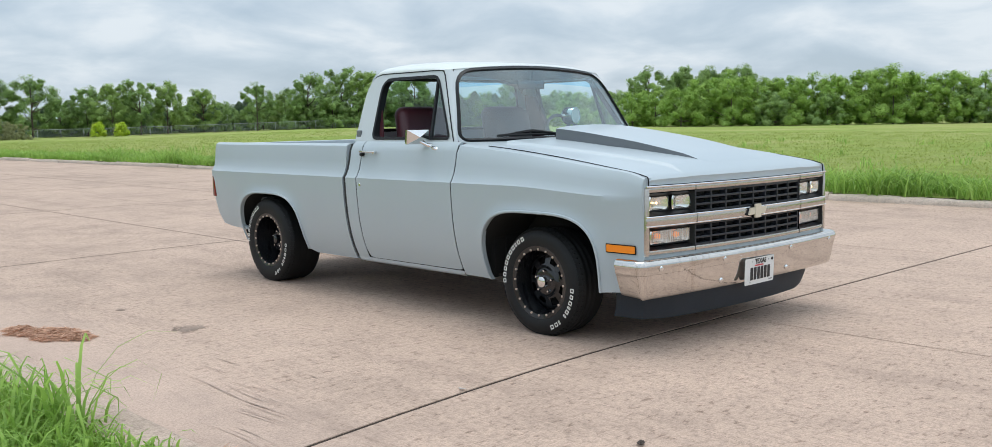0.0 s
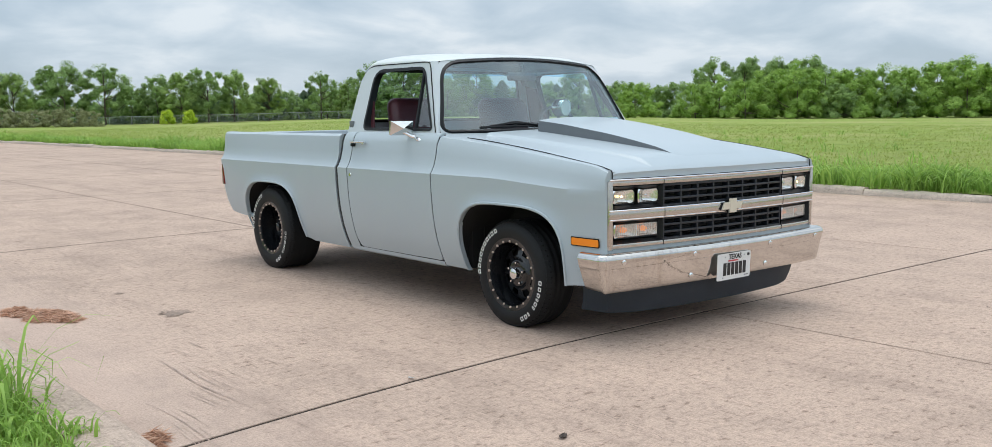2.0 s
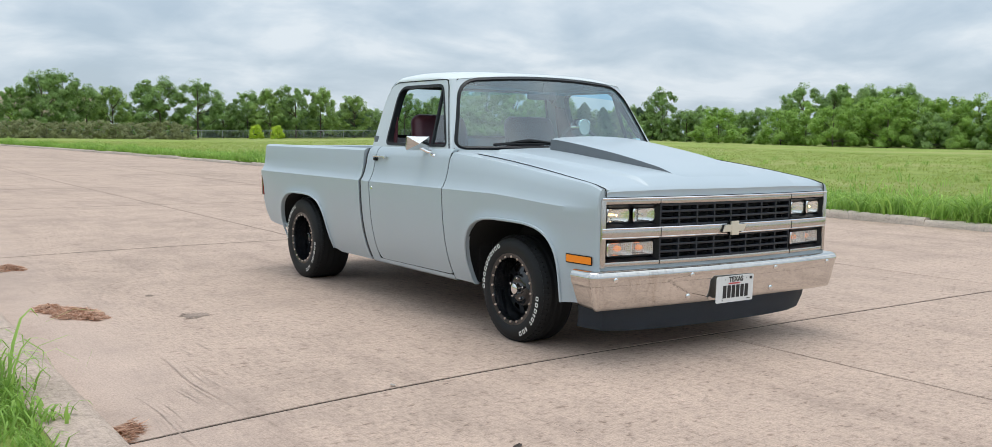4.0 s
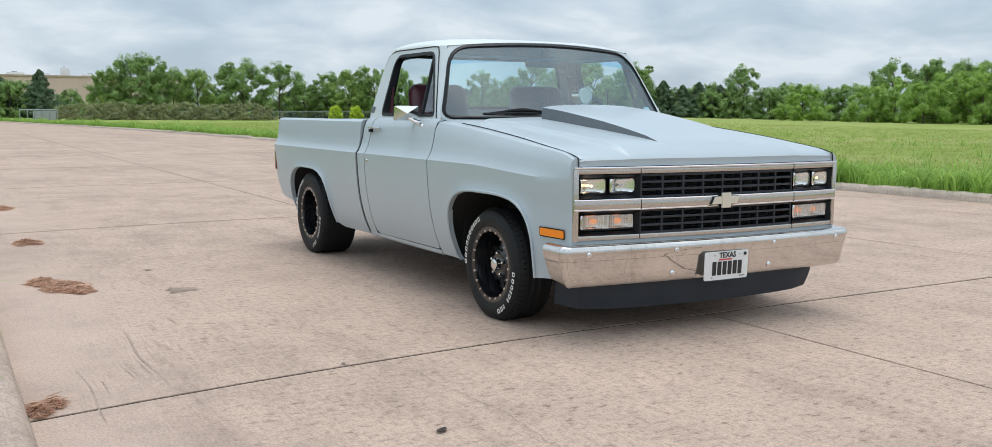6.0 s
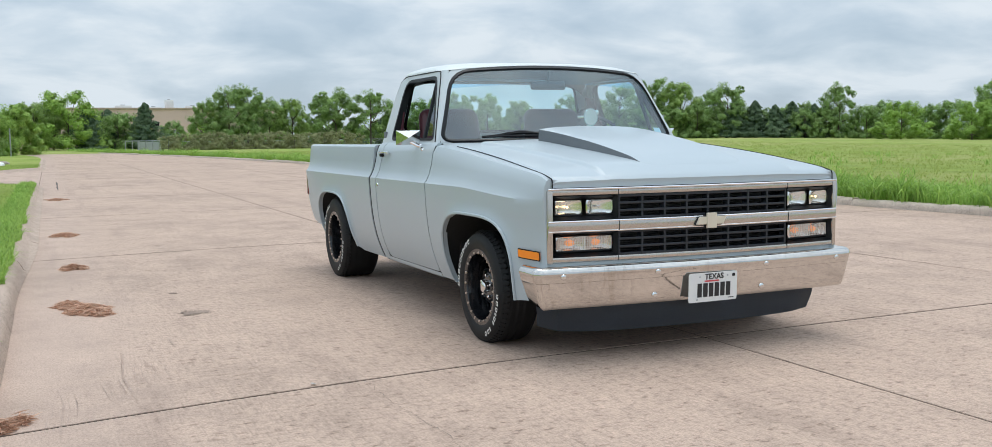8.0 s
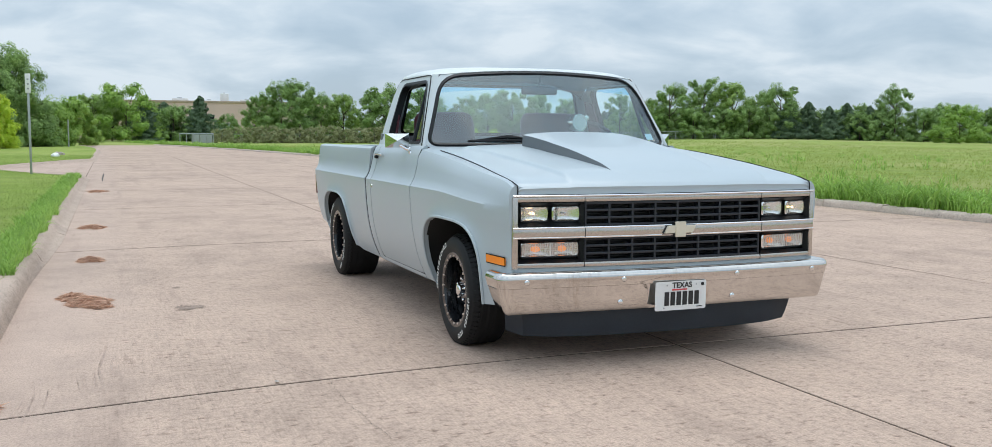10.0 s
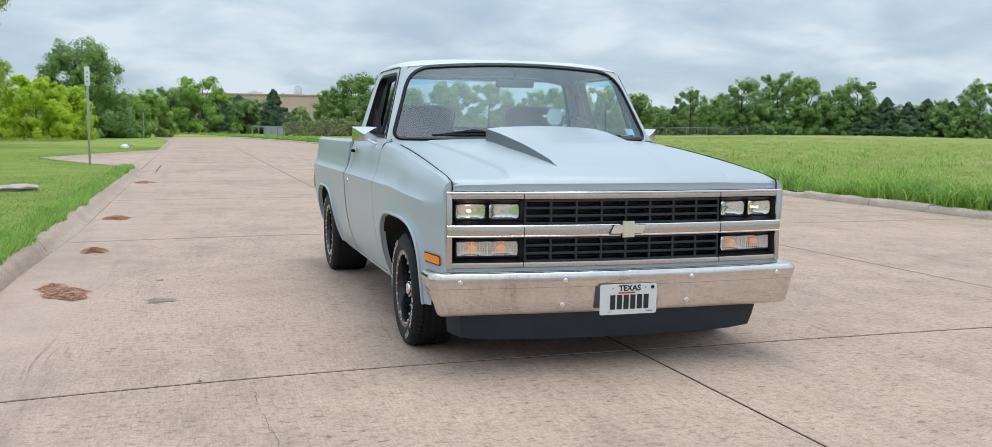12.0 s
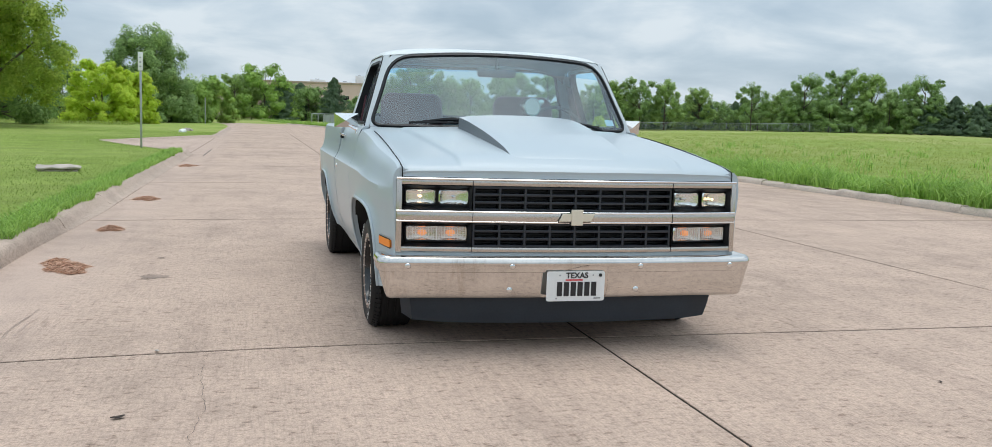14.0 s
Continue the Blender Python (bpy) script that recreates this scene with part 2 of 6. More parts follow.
M["copper"] = varied("bare_rivet", (0.72, 0.58, 0.50), 0.35, 0.6, 0.0, 0.1, 30.0, 200.0)
M["burgundy"] = varied("burgundy_vinyl", (0.085, 0.022, 0.03), 0.42, 0.0, 0.0, 0.15, 8.0, 150.0, 0.1)
M["dash"] = varied("grey_dash_plastic", (0.075, 0.078, 0.08), 0.55, 0.0, 0.0, 0.1, 6.0, 150.0, 0.1)
M["liner"] = varied("grey_headliner", (0.20, 0.19, 0.19), 0.9, 0.0, 0.0, 0.08, 8.0, 200.0, 0.1)
M["vent_glass"] = glass("vent_glass", (0.80, 0.92, 0.90), 0.0, 0.12)
M["screen_glass"] = glass("windscreen_glass", (0.74, 0.92, 0.94), 0.0, 0.17)
M["shade_band"] = glass("blue_shade_band", (0.50, 0.78, 0.97), 0.0, 0.03)
M["rear_glass"] = glass("tinted_rear_glass", (0.80, 0.90, 0.92))
M["lens"] = glass("lamp_lens", (0.93, 0.94, 0.94), 0.05)
M["reflector"] = varied("lamp_reflector", (0.90, 0.90, 0.89), 0.14, 1.0, 0.0, 0.05, 40.0, 110.0, 0.25, 0.05)
def lit_bulb(name, color, power):
    m, nt, p = principled(name, color, 0.4)
    p.inputs["Emission Color"].default_value = (*color, 1)
    p.inputs["Emission Strength"].default_value = power
    return m


M["bulb_amber"] = lit_bulb("amber_bulb_lit", (0.95, 0.33, 0.10), 0.6)
M["amber_lit"] = lit_bulb("amber_marker_lit", (0.86, 0.24, 0.01), 0.10)
M["bulb_lit"] = lit_bulb("headlight_bulb_lit", (1.0, 0.72, 0.45), 2.4)
M["rib"] = varied("moulded_lens_rib", (0.78, 0.74, 0.70), 0.25, amount=0.1)
M["sticker"] = varied("pale_blue_sticker", (0.55, 0.70, 0.80), 0.5, amount=0.1)
M["concrete"] = concrete("road_concrete", (0.50, 0.376, 0.308), 0.4)
M["kerb"] = concrete("kerb_concrete", (0.49, 0.382, 0.312), 0.0)
M["pale_kerb"] = concrete("weathered_kerb_concrete", (0.56, 0.47, 0.40), 0.0)
M["joint"] = varied("joint_sealant", (0.055, 0.042, 0.034), 0.95, amount=0.3, spec=0.1)
M["turf"] = turf("lawn_turf", (0.17, 0.23, 0.05), (0.33, 0.43, 0.10), (0.44, 0.45, 0.17))
M["field"] = turf("field_grass", (0.19, 0.25, 0.055), (0.32, 0.40, 0.105), (0.47, 0.42, 0.20))
M["blade"] = foliage("grass_blade", (0.20, 0.30, 0.06), (0.38, 0.49, 0.115), 0.5)
M["field_blade"] = foliage("field_grass_blade", (0.31, 0.38, 0.09), (0.42, 0.49, 0.15), 0.55)
M["tall_blade"] = foliage("tall_grass_blade", (0.14, 0.27, 0.04), (0.50, 0.72, 0.17), 0.45)
M["straw"] = foliage("dry_straw", (0.38, 0.21, 0.135), (0.84, 0.56, 0.41), 0.3)
M["leaf"] = foliage("leaf_green", (0.13, 0.235, 0.07), (0.50, 0.67, 0.235), 0.34)
M["leaf_light"] = foliage("leaf_light_green", (0.16, 0.30, 0.05), (0.56, 0.75, 0.185), 0.36)
M["leaf_pale"] = foliage("leaf_pale_green", (0.17, 0.28, 0.07), (0.56, 0.72, 0.24), 0.36)
M["leaf_lime"] = foliage("leaf_lime_green", (0.44, 0.60, 0.06), (0.88, 0.95, 0.16), 0.6)
M["leaf_gold"] = foliage("leaf_yellow_green", (0.22, 0.36, 0.055), (0.72, 0.78, 0.17), 0.6)
M["leaf_dark"] = foliage("leaf_dark_cedar", (0.09, 0.155, 0.095), (0.26, 0.36, 0.20), 0.5)
M["leaf_dry"] = foliage("leaf_olive", (0.26, 0.29, 0.13), (0.56, 0.56, 0.32), 0.5)
M["bark"] = varied("bark", (0.14, 0.11, 0.085), 0.9, amount=0.35, scale=4.0, fine=30.0, relief=0.5)
M["fence"] = varied("dull_fence_wire", (0.44, 0.47, 0.48), 0.6, 0.3, amount=0.12)
M["steel"] = varied("galvanised_steel", (0.42, 0.44, 0.46), 0.45, 0.7, amount=0.12)
M["wall"] = varied("tan_building_wall", (0.68, 0.50, 0.45), 0.9, amount=0.08, scale=0.4, fine=12.0)
M["stone"] = varied("grey_stone", (0.45, 0.39, 0.34), 0.9, amount=0.3, scale=4.0, fine=40.0, relief=0.4)


# ---- mesh helpers ----
def finish(bm, name, mat, sharp=32.0):
    bmesh.ops.recalc_face_normals(bm, faces=bm.faces[:])
    lim = radians(sharp)
    for f in bm.faces:
        f.smooth = True
    for e in bm.edges:
        if len(e.link_faces) == 2 and e.calc_face_angle(0.0) > lim:
            e.smooth = False
    me = bpy.data.meshes.new(name)
    bm.to_mesh(me)
    bm.free()
    me.materials.append(mat)
    return me


def part(name, bm, mat, parent, label="", sharp=32.0, at=None):
    me = bm if isinstance(bm, bpy.types.Mesh) else finish(bm, name, mat, sharp)
    ob = new(name, me)
    ob.parent = parent
    if at is not None:
        ob.matrix_basis = at
    if label:
        ob["label"] = label
    return ob


def thing(name, label, category, group="", kind="", at=None):
    ob = new(name)
    ob.empty_display_size = 0.2
    if at is not None:
        ob.matrix_basis = at
    return tagged(ob, label, category, group, kind)


def tri_mesh(name, co, tris, mat):
    me = bpy.data.meshes.new(name)
    co, tris = np.asarray(co, np.float32), np.asarray(tris, np.int32)
    me.vertices.add(len(co))
    me.vertices.foreach_set("co", co.ravel())
    me.loops.add(tris.size)
    me.loops.foreach_set("vertex_index", tris.ravel())
    me.polygons.add(len(tris))
    me.polygons.foreach_set("loop_start", np.arange(0, tris.size, 3, dtype=np.int32))
    me.update(calc_edges=True)
    me.validate()
    me.materials.append(mat)
    return me


def add_box(bm, lo, hi, bevel=0.0, seg=2):
    c = [(a + b) / 2 for a, b in zip(lo, hi)]
    s = [abs(b - a) for a, b in zip(lo, hi)]
    r = bmesh.ops.create_cube(bm, size=1.0, matrix=Matrix.LocRotScale(c, None, s))
    if bevel:
        edges = list({e for v in r["verts"] for e in v.link_edges})
        bmesh.ops.bevel(bm, geom=edges, offset=bevel, segments=seg, affect="EDGES", profile=0.5)
    return bm


def box(lo, hi, bevel=0.0, seg=2):
    return add_box(bmesh.new(), lo, hi, bevel, seg)


def grid(fn, us, vs, bm=None, flip=False):
    """A sheet through fn(u, v) at all pairs of us and vs."""
    bm = bm or bmesh.new()
    rows = [[bm.verts.new(fn(u, v)) for v in vs] for u in us]
    for a, b in zip(rows, rows[1:]):
        for i in range(len(vs) - 1):
            q = (a[i], a[i + 1], b[i + 1], b[i])
            bm.faces.new(q[::-1] if flip else q)
    return bm


def ring(outer, inner, fn, steps=1, bm=None):
    """A closed band between two outlines with as many corners."""
    bm = bm or bmesh.new()
    loops = []
    for k in range(steps + 1):
        f = k / steps
        loops.append([bm.verts.new(fn(*[a + (b - a) * f for a, b in zip(p, q)])) for p, q in zip(outer, inner)])
    n = len(outer)
    for a, b in zip(loops, loops[1:]):
        for i in range(n):
            bm.faces.new((a[i], a[(i + 1) % n], b[(i + 1) % n], b[i]))
    return bm


def rounded(corners, radius, arc=5, edge=4):
    """An outline with rounded corners; radius may be one for each corner. The count of points depends on arc and edge alone."""
    out, n = [], len(corners)
    radii = radius if isinstance(radius, (list, tuple)) else [radius] * n
    pts = [Vector(c) for c in corners]
    arcs = []
    for i in range(n):
        p, a, b = pts[i], (pts[i - 1] - pts[i]).normalized(), (pts[(i + 1) % n] - pts[i]).normalized()
        s, e = p + a * radii[i], p + b * radii[i]
        arcs.append([(s * (1 - f) ** 2 + p * 2 * f * (1 - f) + e * f**2) for f in np.linspace(0, 1, arc)])
    for i in range(n):
        out += arcs[i]
        s, e = arcs[i][-1], arcs[(i + 1) % n][0]
        out += [s.lerp(e, k / (edge + 1)) for k in range(1, edge + 1)]
    return [tuple(p) for p in out]


def panel(outline, fn, us=(), vs=(), thick=0.012, bm=None):
    """A flat outline in (u, v), cut along us and vs, laid onto fn(u, v) and given a thickness."""
    own = bmesh.new()
    own.faces.new([own.verts.new((u, v, 0)) for u, v in outline])
    for axis, cuts in ((0, us), (1, vs)):
        for c in cuts:
            no = [0, 0, 0]
            no[axis] = 1
            co = [0, 0, 0]
            co[axis] = c
            bmesh.ops.bisect_plane(own, geom=own.verts[:] + own.edges[:] + own.faces[:], plane_co=co, plane_no=no, dist=1e-5)
    for v in own.verts:
        v.co = fn(v.co.x, v.co.y)
    if thick:
        bmesh.ops.recalc_face_normals(own, faces=own.faces[:])
        bmesh.ops.solidify(own, geom=own.faces[:], thickness=thick)
    return own


def joined(*bms):
    bm = bms[0]
    for other in bms[1:]:
        me = bpy.data.meshes.new("tmp")
        other.to_mesh(me)
        other.free()
        bm.from_mesh(me)
        bpy.data.meshes.remove(me)
    return bm


def mirrored(bm):
    out = bm.copy()
    for v in out.verts:
        v.co.x = -v.co.x
    bmesh.ops.reverse_faces(out, faces=out.faces[:])
    return out


def moved(bm, m):
    bmesh.ops.transform(bm, matrix=m, verts=bm.verts[:])
    return bm


def lathe(profile, seg=48, closed=False):
    """A body turned round the x axis from points (x, r)."""
    bm = bmesh.new()
    rows = []
    for k in range(seg):
        a = 2 * math.pi * k / seg
        rows.append([bm.verts.new((x, r * math.cos(a), r * math.sin(a))) for x, r in profile])
    m = len(profile)
    for k in range(seg):
        a, b = rows[k], rows[(k + 1) % seg]
        for i in range(m if closed else m - 1):
            bm.faces.new((a[i], b[i], b[(i + 1) % m], a[(i + 1) % m]))
    bmesh.ops.remove_doubles(bm, verts=bm.verts[:], dist=1e-5)
    return bm


def tube(points, radius, seg=8, bm=None, caps=True):
    bm = bm or bmesh.new()
    pts = [Vector(p) for p in points]
    radii = radius if isinstance(radius, (list, tuple)) else [radius] * len(pts)
    rows, side = [], None
    for i, p in enumerate(pts):
        d = (pts[min(i + 1, len(pts) - 1)] - pts[max(i - 1, 0)]).normalized()
        if side is None:
            side = d.orthogonal().normalized()
        side = (side - d * side.dot(d)).normalized()
        up = d.cross(side)
        rows.append([bm.verts.new(p + (side * math.cos(a) + up * math.sin(a)) * radii[i]) for a in (2 * math.pi * k / seg for k in range(seg))])
    for a, b in zip(rows, rows[1:]):
        for k in range(seg):
            bm.faces.new((a[k], a[(k + 1) % seg], b[(k + 1) % seg], b[k]))
    if caps:
        bm.faces.new(rows[0][::-1])
        bm.faces.new(rows[-1])
    return bm


def smooth_keys(keys):
    """A smooth function through sorted pairs (at, value), values may be tuples."""
    xs = np.array([k[0] for k in keys], float)
    ys = np.array([np.atleast_1d(k[1]) for k in keys], float)
    d = np.diff(ys, axis=0) / np.diff(xs)[:, None]
    t = np.vstack([d[:1], np.where(d[1:] * d[:-1] > 0, 2 * d[1:] * d[:-1] / np.where(d[1:] + d[:-1] == 0, 1, d[1:] + d[:-1]), 0), d[-1:]])

    def f(x):
        i = int(np.clip(np.searchsorted(xs, x) - 1, 0, len(xs) - 2))
        h = xs[i + 1] - xs[i]
        s = min(max((x - xs[i]) / h, 0.0), 1.0)
        out = (ys[i] * (1 + 2 * s) * (1 - s) ** 2 + t[i] * h * s * (1 - s) ** 2 + ys[i + 1] * s * s * (3 - 2 * s) + t[i + 1] * h * s * s * (s - 1))
        return out if len(out) > 1 else float(out[0])

    return f


def steps(a, b, n):
    return [a + (b - a) * k / n for k in range(n + 1)]


# ---- ground, road, kerbs ----
def right_kerb(y):
    return 8.35 - (max(0.0, y - 15.0) / 33.0) ** 2


def left_kerb(y):
    return -3.37 - (max(0.0, y - 60.0) / 22.0) ** 2


KERB_W, KERB_H = 0.16, 0.13
FAR_Y = 103.0
tagged(part("ground", grid(lambda u, v: (u, v, -0.06), steps(-3000, 3000, 6), steps(-3000, 3000, 6)), M["field"], None), "flat green grassland reaching the horizon", "ground", kind="structure")


HUB = (-3.3, -4.8)


def field_rise(x, y):
    """The field swells gently towards the woods."""
    dx, dy = x - HUB[0], y - HUB[1]
    d = min(1.0, max(0.0, (math.hypot(dx, dy) - 45.0) / 75.0))
    az = math.degrees(math.atan2(dx, dy))
    return 0.62 * d * d * (3 - 2 * d) * math.exp(-((az - 36.0) / 12.0) ** 2)


def sheet(name, near, far, ys, z, mat, label, us=(0, 0.004, 0.012, 0.03, 0.06, 0.1, 0.13, 0.16, 0.2, 0.25, 0.3, 0.4, 0.6, 0.8, 1.0)):
    """A strip of ground between near(y) and far(y), with a rolling surface away from its first edge."""

    def f(y, u):
        x = near(y) + (far(y) - near(y)) * u
        roll = min(1.0, abs(x - near(y)) / 6.0)
        return (x, y, z + roll * 0.06 * noise.noise((x * 0.11, y * 0.11, 3.0)) + field_rise(x, y))

    return tagged(part(name, grid(f, ys, us), mat, None), label, "grass", kind="structure")


YS = steps(-60, 60, 48) + steps(62, 102, 20)
sheet("field", lambda y: right_kerb(y) + KERB_W, lambda y: 420.0, YS, 0.095, M["field"], "wide green grass field beside the concrete road")
sheet("field", lambda y: -420.0, lambda y: 420.0, [FAR_Y, 108, 116, 130, 150, 200, 420], 0.12, M["field"], "green grass field beyond the bend of the road", steps(0, 1, 80))
tagged(part("field", grid(lambda y, x: (x, y, 0.12 * (y - 100.0) / (FAR_Y - 100.0)), steps(100.0, FAR_Y + 0.01, 3), steps(-60, 60, 12)), M["field"], None), "grass verge sloping to the road's bend", "grass", kind="structure")
DRIVE = (21.5, 39.0)


def lawn_edge(y):
    """The lawn's road edge, which swings back round the mouth of the driveway."""
    x = left_kerb(y) - KERB_W + 0.035 - 0.09 * min(1.0, max(0.0, (3.0 - y) / 1.0))
    if DRIVE[0] < y < DRIVE[1]:
        mid = 29.0
        f = (y - DRIVE[0]) / (mid - DRIVE[0]) if y < mid else (DRIVE[1] - y) / (DRIVE[1] - mid)
        x -= 3.2 * min(1.0, f) ** 0.8
    return x


sheet("lawn", lawn_edge, lambda y: -420.0, sorted(set(YS + [2.0, 3.0, DRIVE[0], 22, 23, 24, 25, 26, 28, 28.8, 29.2, 30, 31, 33, 34, 36, 38, DRIVE[1]])), 0.12, M["turf"], "mown green lawn along the kerb")

# the driveway's apron rises from the gutter into the lawn
part_drive = grid(lambda y, u: (left_kerb(y) - 0.002 - u * 3.6, y, 0.004 + 0.10 * u), steps(20.5, 40, 12), steps(0, 1, 4))
tagged(part("driveway", part_drive, M["concrete"], None), "short pale concrete driveway apron through the lawn", "driveway", kind="structure")

road = tagged(part("road", grid(lambda y, u: (left_kerb(y) - 0.1 + (right_kerb(y) - left_kerb(y) + 0.2) * u, y, -0.0045), YS, steps(0, 1, 6)), M["joint"], None), "pale pinkish concrete road of large jointed slabs", "road", kind="structure")


def joint_y(x):
    """The cross joints run straight across the road and curve back towards the lawn's kerb."""
    return -0.030 * min(0.0, x + 0.3) ** 2


def slab(x0, x1, y0, y1, n):
    """One cast slab with eased edges; x0 and x1 are functions of y; n steps along its sides."""
    ease, g = 0.002, 0.008
    wide = 0.004 if y0 < 4 else 0.0
    bm = bmesh.new()
    loops = []
    for inset, z in ((g, -0.03), (g, -ease), (g + ease, 0.0)):
        ya, yb = y0 + inset + wide, y1 - inset - wide
        side = [ya + (yb - ya) * k / n for k in range(n + 1)]
        left = [(x0(y) + inset, y) for y in side]
        right = [(x1(y) - inset, y) for y in reversed(side)]
        ends = [k / 8 for k in range(1, 8)]
        back = [(left[-1][0] + (right[0][0] - left[-1][0]) * f, yb) for f in ends]
        front = [(right[-1][0] + (left[0][0] - right[-1][0]) * f, ya) for f in ends]
        loops.append([bm.verts.new((x, y + joint_y(x), z)) for x, y in left + back + right + front])
    m = len(loops[0])
    for a, b in zip(loops, loops[1:]):
        for i in range(m):
            bm.faces.new((a[i], a[(i + 1) % m], b[(i + 1) % m], b[i]))
    bm.faces.new(loops[-1])
    return bm


ROWS = [-0.475 - 6.12 * k for k in range(8, 0, -1)] + [-0.475, 5.66, 11.45, 16.6] + [16.6 + 5.7 * k for k in range(1, 15)]
COLS = [left_kerb, lambda y: 0.22, lambda y: 3.80, right_kerb]
for y0, y1 in zip(ROWS, ROWS[1:]):
    for c in range(3):
        lim = COLS[c + 1]
        if lim(y1) < COLS[c](y1) + 0.3 or (c == 1 and right_kerb(y1) < 4.2):
            continue
        hi = right_kerb if c == 1 and right_kerb(y1) < 4.4 else lim
        part("slab", slab(COLS[c], hi, y0, y1, 4), M["concrete"], road, sharp=20)
part("slab", grid(lambda y, u: (left_kerb(y) + (right_kerb(y) - left_kerb(y)) * u, y, -0.004), steps(60, 101.5, 18), steps(0, 1, 3)), M["concrete"], road)


def joint_strip(y, x0, x1, width, seed):
    """Old sealant and spalled edges along a cross joint, ragged on both sides."""
    rnd = random.Random(seed)
    bm = bmesh.new()
    rows = []
    for x in steps(x0, x1, 60):
        w = width * rnd.uniform(0.55, 1.0)
        rows.append((bm.verts.new((x, y + joint_y(x) - w / 2, 0.0012)), bm.verts.new((x, y + joint_y(x) + w / 2, 0.0012))))
    for a, b in zip(rows, rows[1:]):
        bm.faces.new((a[0], a[1], b[1], b[0]))
    return bm


M["old_joint"] = varied("spalled_joint", (0.27, 0.205, 0.165), 0.95, amount=0.35, scale=6.0, fine=60.0, spec=0.1)
def lane_strip(x, y0, y1, width, seed):
    """The same along the joint between two lanes."""
    rnd = random.Random(seed)
    bm = bmesh.new()
    rows = []
    for y in steps(y0, y1, 160):
        w = width * rnd.uniform(0.6, 1.0) * (1 + 0.03 * max(0.0, y))
        rows.append((bm.verts.new((x - w / 2, y, 0.0016)), bm.verts.new((x + w / 2, y, 0.0016))))
    for a, b in zip(rows, rows[1:]):
        bm.faces.new((a[0], b[0], b[1], a[1]))
    return bm


part("joint_strip", lane_strip(0.22, 4.5, 48.0, 0.024, 40), M["old_joint"], road)
part("joint_strip", lane_strip(3.80, 1.0, 40.0, 0.018, 41), M["old_joint"], road)
for k, y in enumerate(ROWS[9:17], 1):
    part("joint_strip", joint_strip(y, left_kerb(y) + 0.05, right_kerb(y) - 0.05, 0.038 + 0.014 * k, k), M["old_joint"], road)


def kerb_run(side, edge, y_from, y_to, piece, rough):
    """Cast kerb pieces with rounded noses and open joints."""
    rnd = random.Random(5 if side > 0 else 9)
    y = y_from
    while y < y_to:
        length = piece * rnd.uniform(0.8, 1.2)
        prof = [(0.0, -0.05), (0.012, 0.04), (0.03, 0.078), (0.06, 0.096), (0.12, 0.10), (KERB_W, 0.098), (KERB_W + 0.02, -0.05)] if side > 0 else [(-0.125, -0.03), (-0.12, 0.006), (-0.05, 0.03), (-0.012, 0.07), (0.02, 0.108), (0.055, KERB_H), (0.12, KERB_H + 0.004), (KERB_W, KERB_H), (KERB_W + 0.02, -0.05)]
        dz, dx = rnd.uniform(-rough, rough), rnd.uniform(-rough, rough)

        def f(v, i):
            px, pz = prof[int(i)]
            if px < 0:                 # the foot widens into a gutter further along
                px *= min(1.0, max(0.15, (v - 2.5) / 4.0))
            if side < 0 and px > 0.1:  # broader crown where the lawn stands back
                px += 0.09 * min(1.0, max(0.0, (3.0 - v) / 1.0))
            wob = rough * noise.noise((v * 3.0, i * 0.7, side * 5.0))
            return (edge(v) + side * (px + dx + wob), v, pz + (dz + wob if pz > 0 else 0))

        bm = grid(f, steps(y + 0.0015, y + length - 0.0015, 8), range(len(prof)))
        bm.verts.ensure_lookup_table()
        n_p = len(prof)
        bm.faces.new([bm.verts[i] for i in range(n_p)])
        bm.faces.new([bm.verts[8 * n_p + i] for i in range(n_p)])
        part("kerb_piece", bm, M["pale_kerb"] if side > 0 else M["kerb"], kerbs[side], sharp=45)
        y += length


kerbs = {s: tagged(new("kerb"), "worn concrete kerb along the %s" % ("field" if s > 0 else "lawn"), "kerb", kind="structure") for s in (1, -1)}
kerb_run(1, right_kerb, -12, 48, 1.5, 0.02)
kerb_run(1, right_kerb, 48, 98, 6.0, 0.012)
kerb_run(-1, left_kerb, -12, DRIVE[0], 3.05, 0.004)
kerb_run(-1, left_kerb, DRIVE[1], 70, 3.05, 0.004)
kerb_run(-1, left_kerb, 70, 98, 6.0, 0.004)
kerb_run(-1, lambda y: lawn_edge(y) + KERB_W, 29.1, DRIVE[1] - 0.2, 1.6, 0.006)
kerb_run(-1, lambda y: lawn_edge(y) + KERB_W, DRIVE[0] + 0.1, 28.9, 1.6, 0.006)


# ---- the pickup truck: x across (minus: passenger side), y to the rear, front axle at y = 0 ----
truck = thing("pickup_truck", "light grey satin square-bodied pickup truck parked on the concrete road", "pickup truck")
LOW = smooth_keys([(0.24, 0.872), (0.30, 0.902), (0.36, 0.928), (0.45, 0.957), (0.60, 0.985), (0.75, 0.998), (0.86, 1.003)])
CREASE = 0.86
F_ARCH, R_ARCH = (0.008, 0.452, 0.30, 0.712, 3.5), (2.91, 0.455, 0.30, 0.704, 3.3)


def arch_line(a, n=22, grow=0.0):
    yc, hw, zb, zt, p = a
    out = []
    for k in range(n + 1):
        t = math.pi * k / n
        c, s = math.cos(t), math.sin(t)
        out.append((yc - math.copysign(abs(c) ** (2 / p), c) * (hw + grow), zb + s ** (2 / p) * (zt - zb + grow)))
    return out      # from front bottom to rear bottom


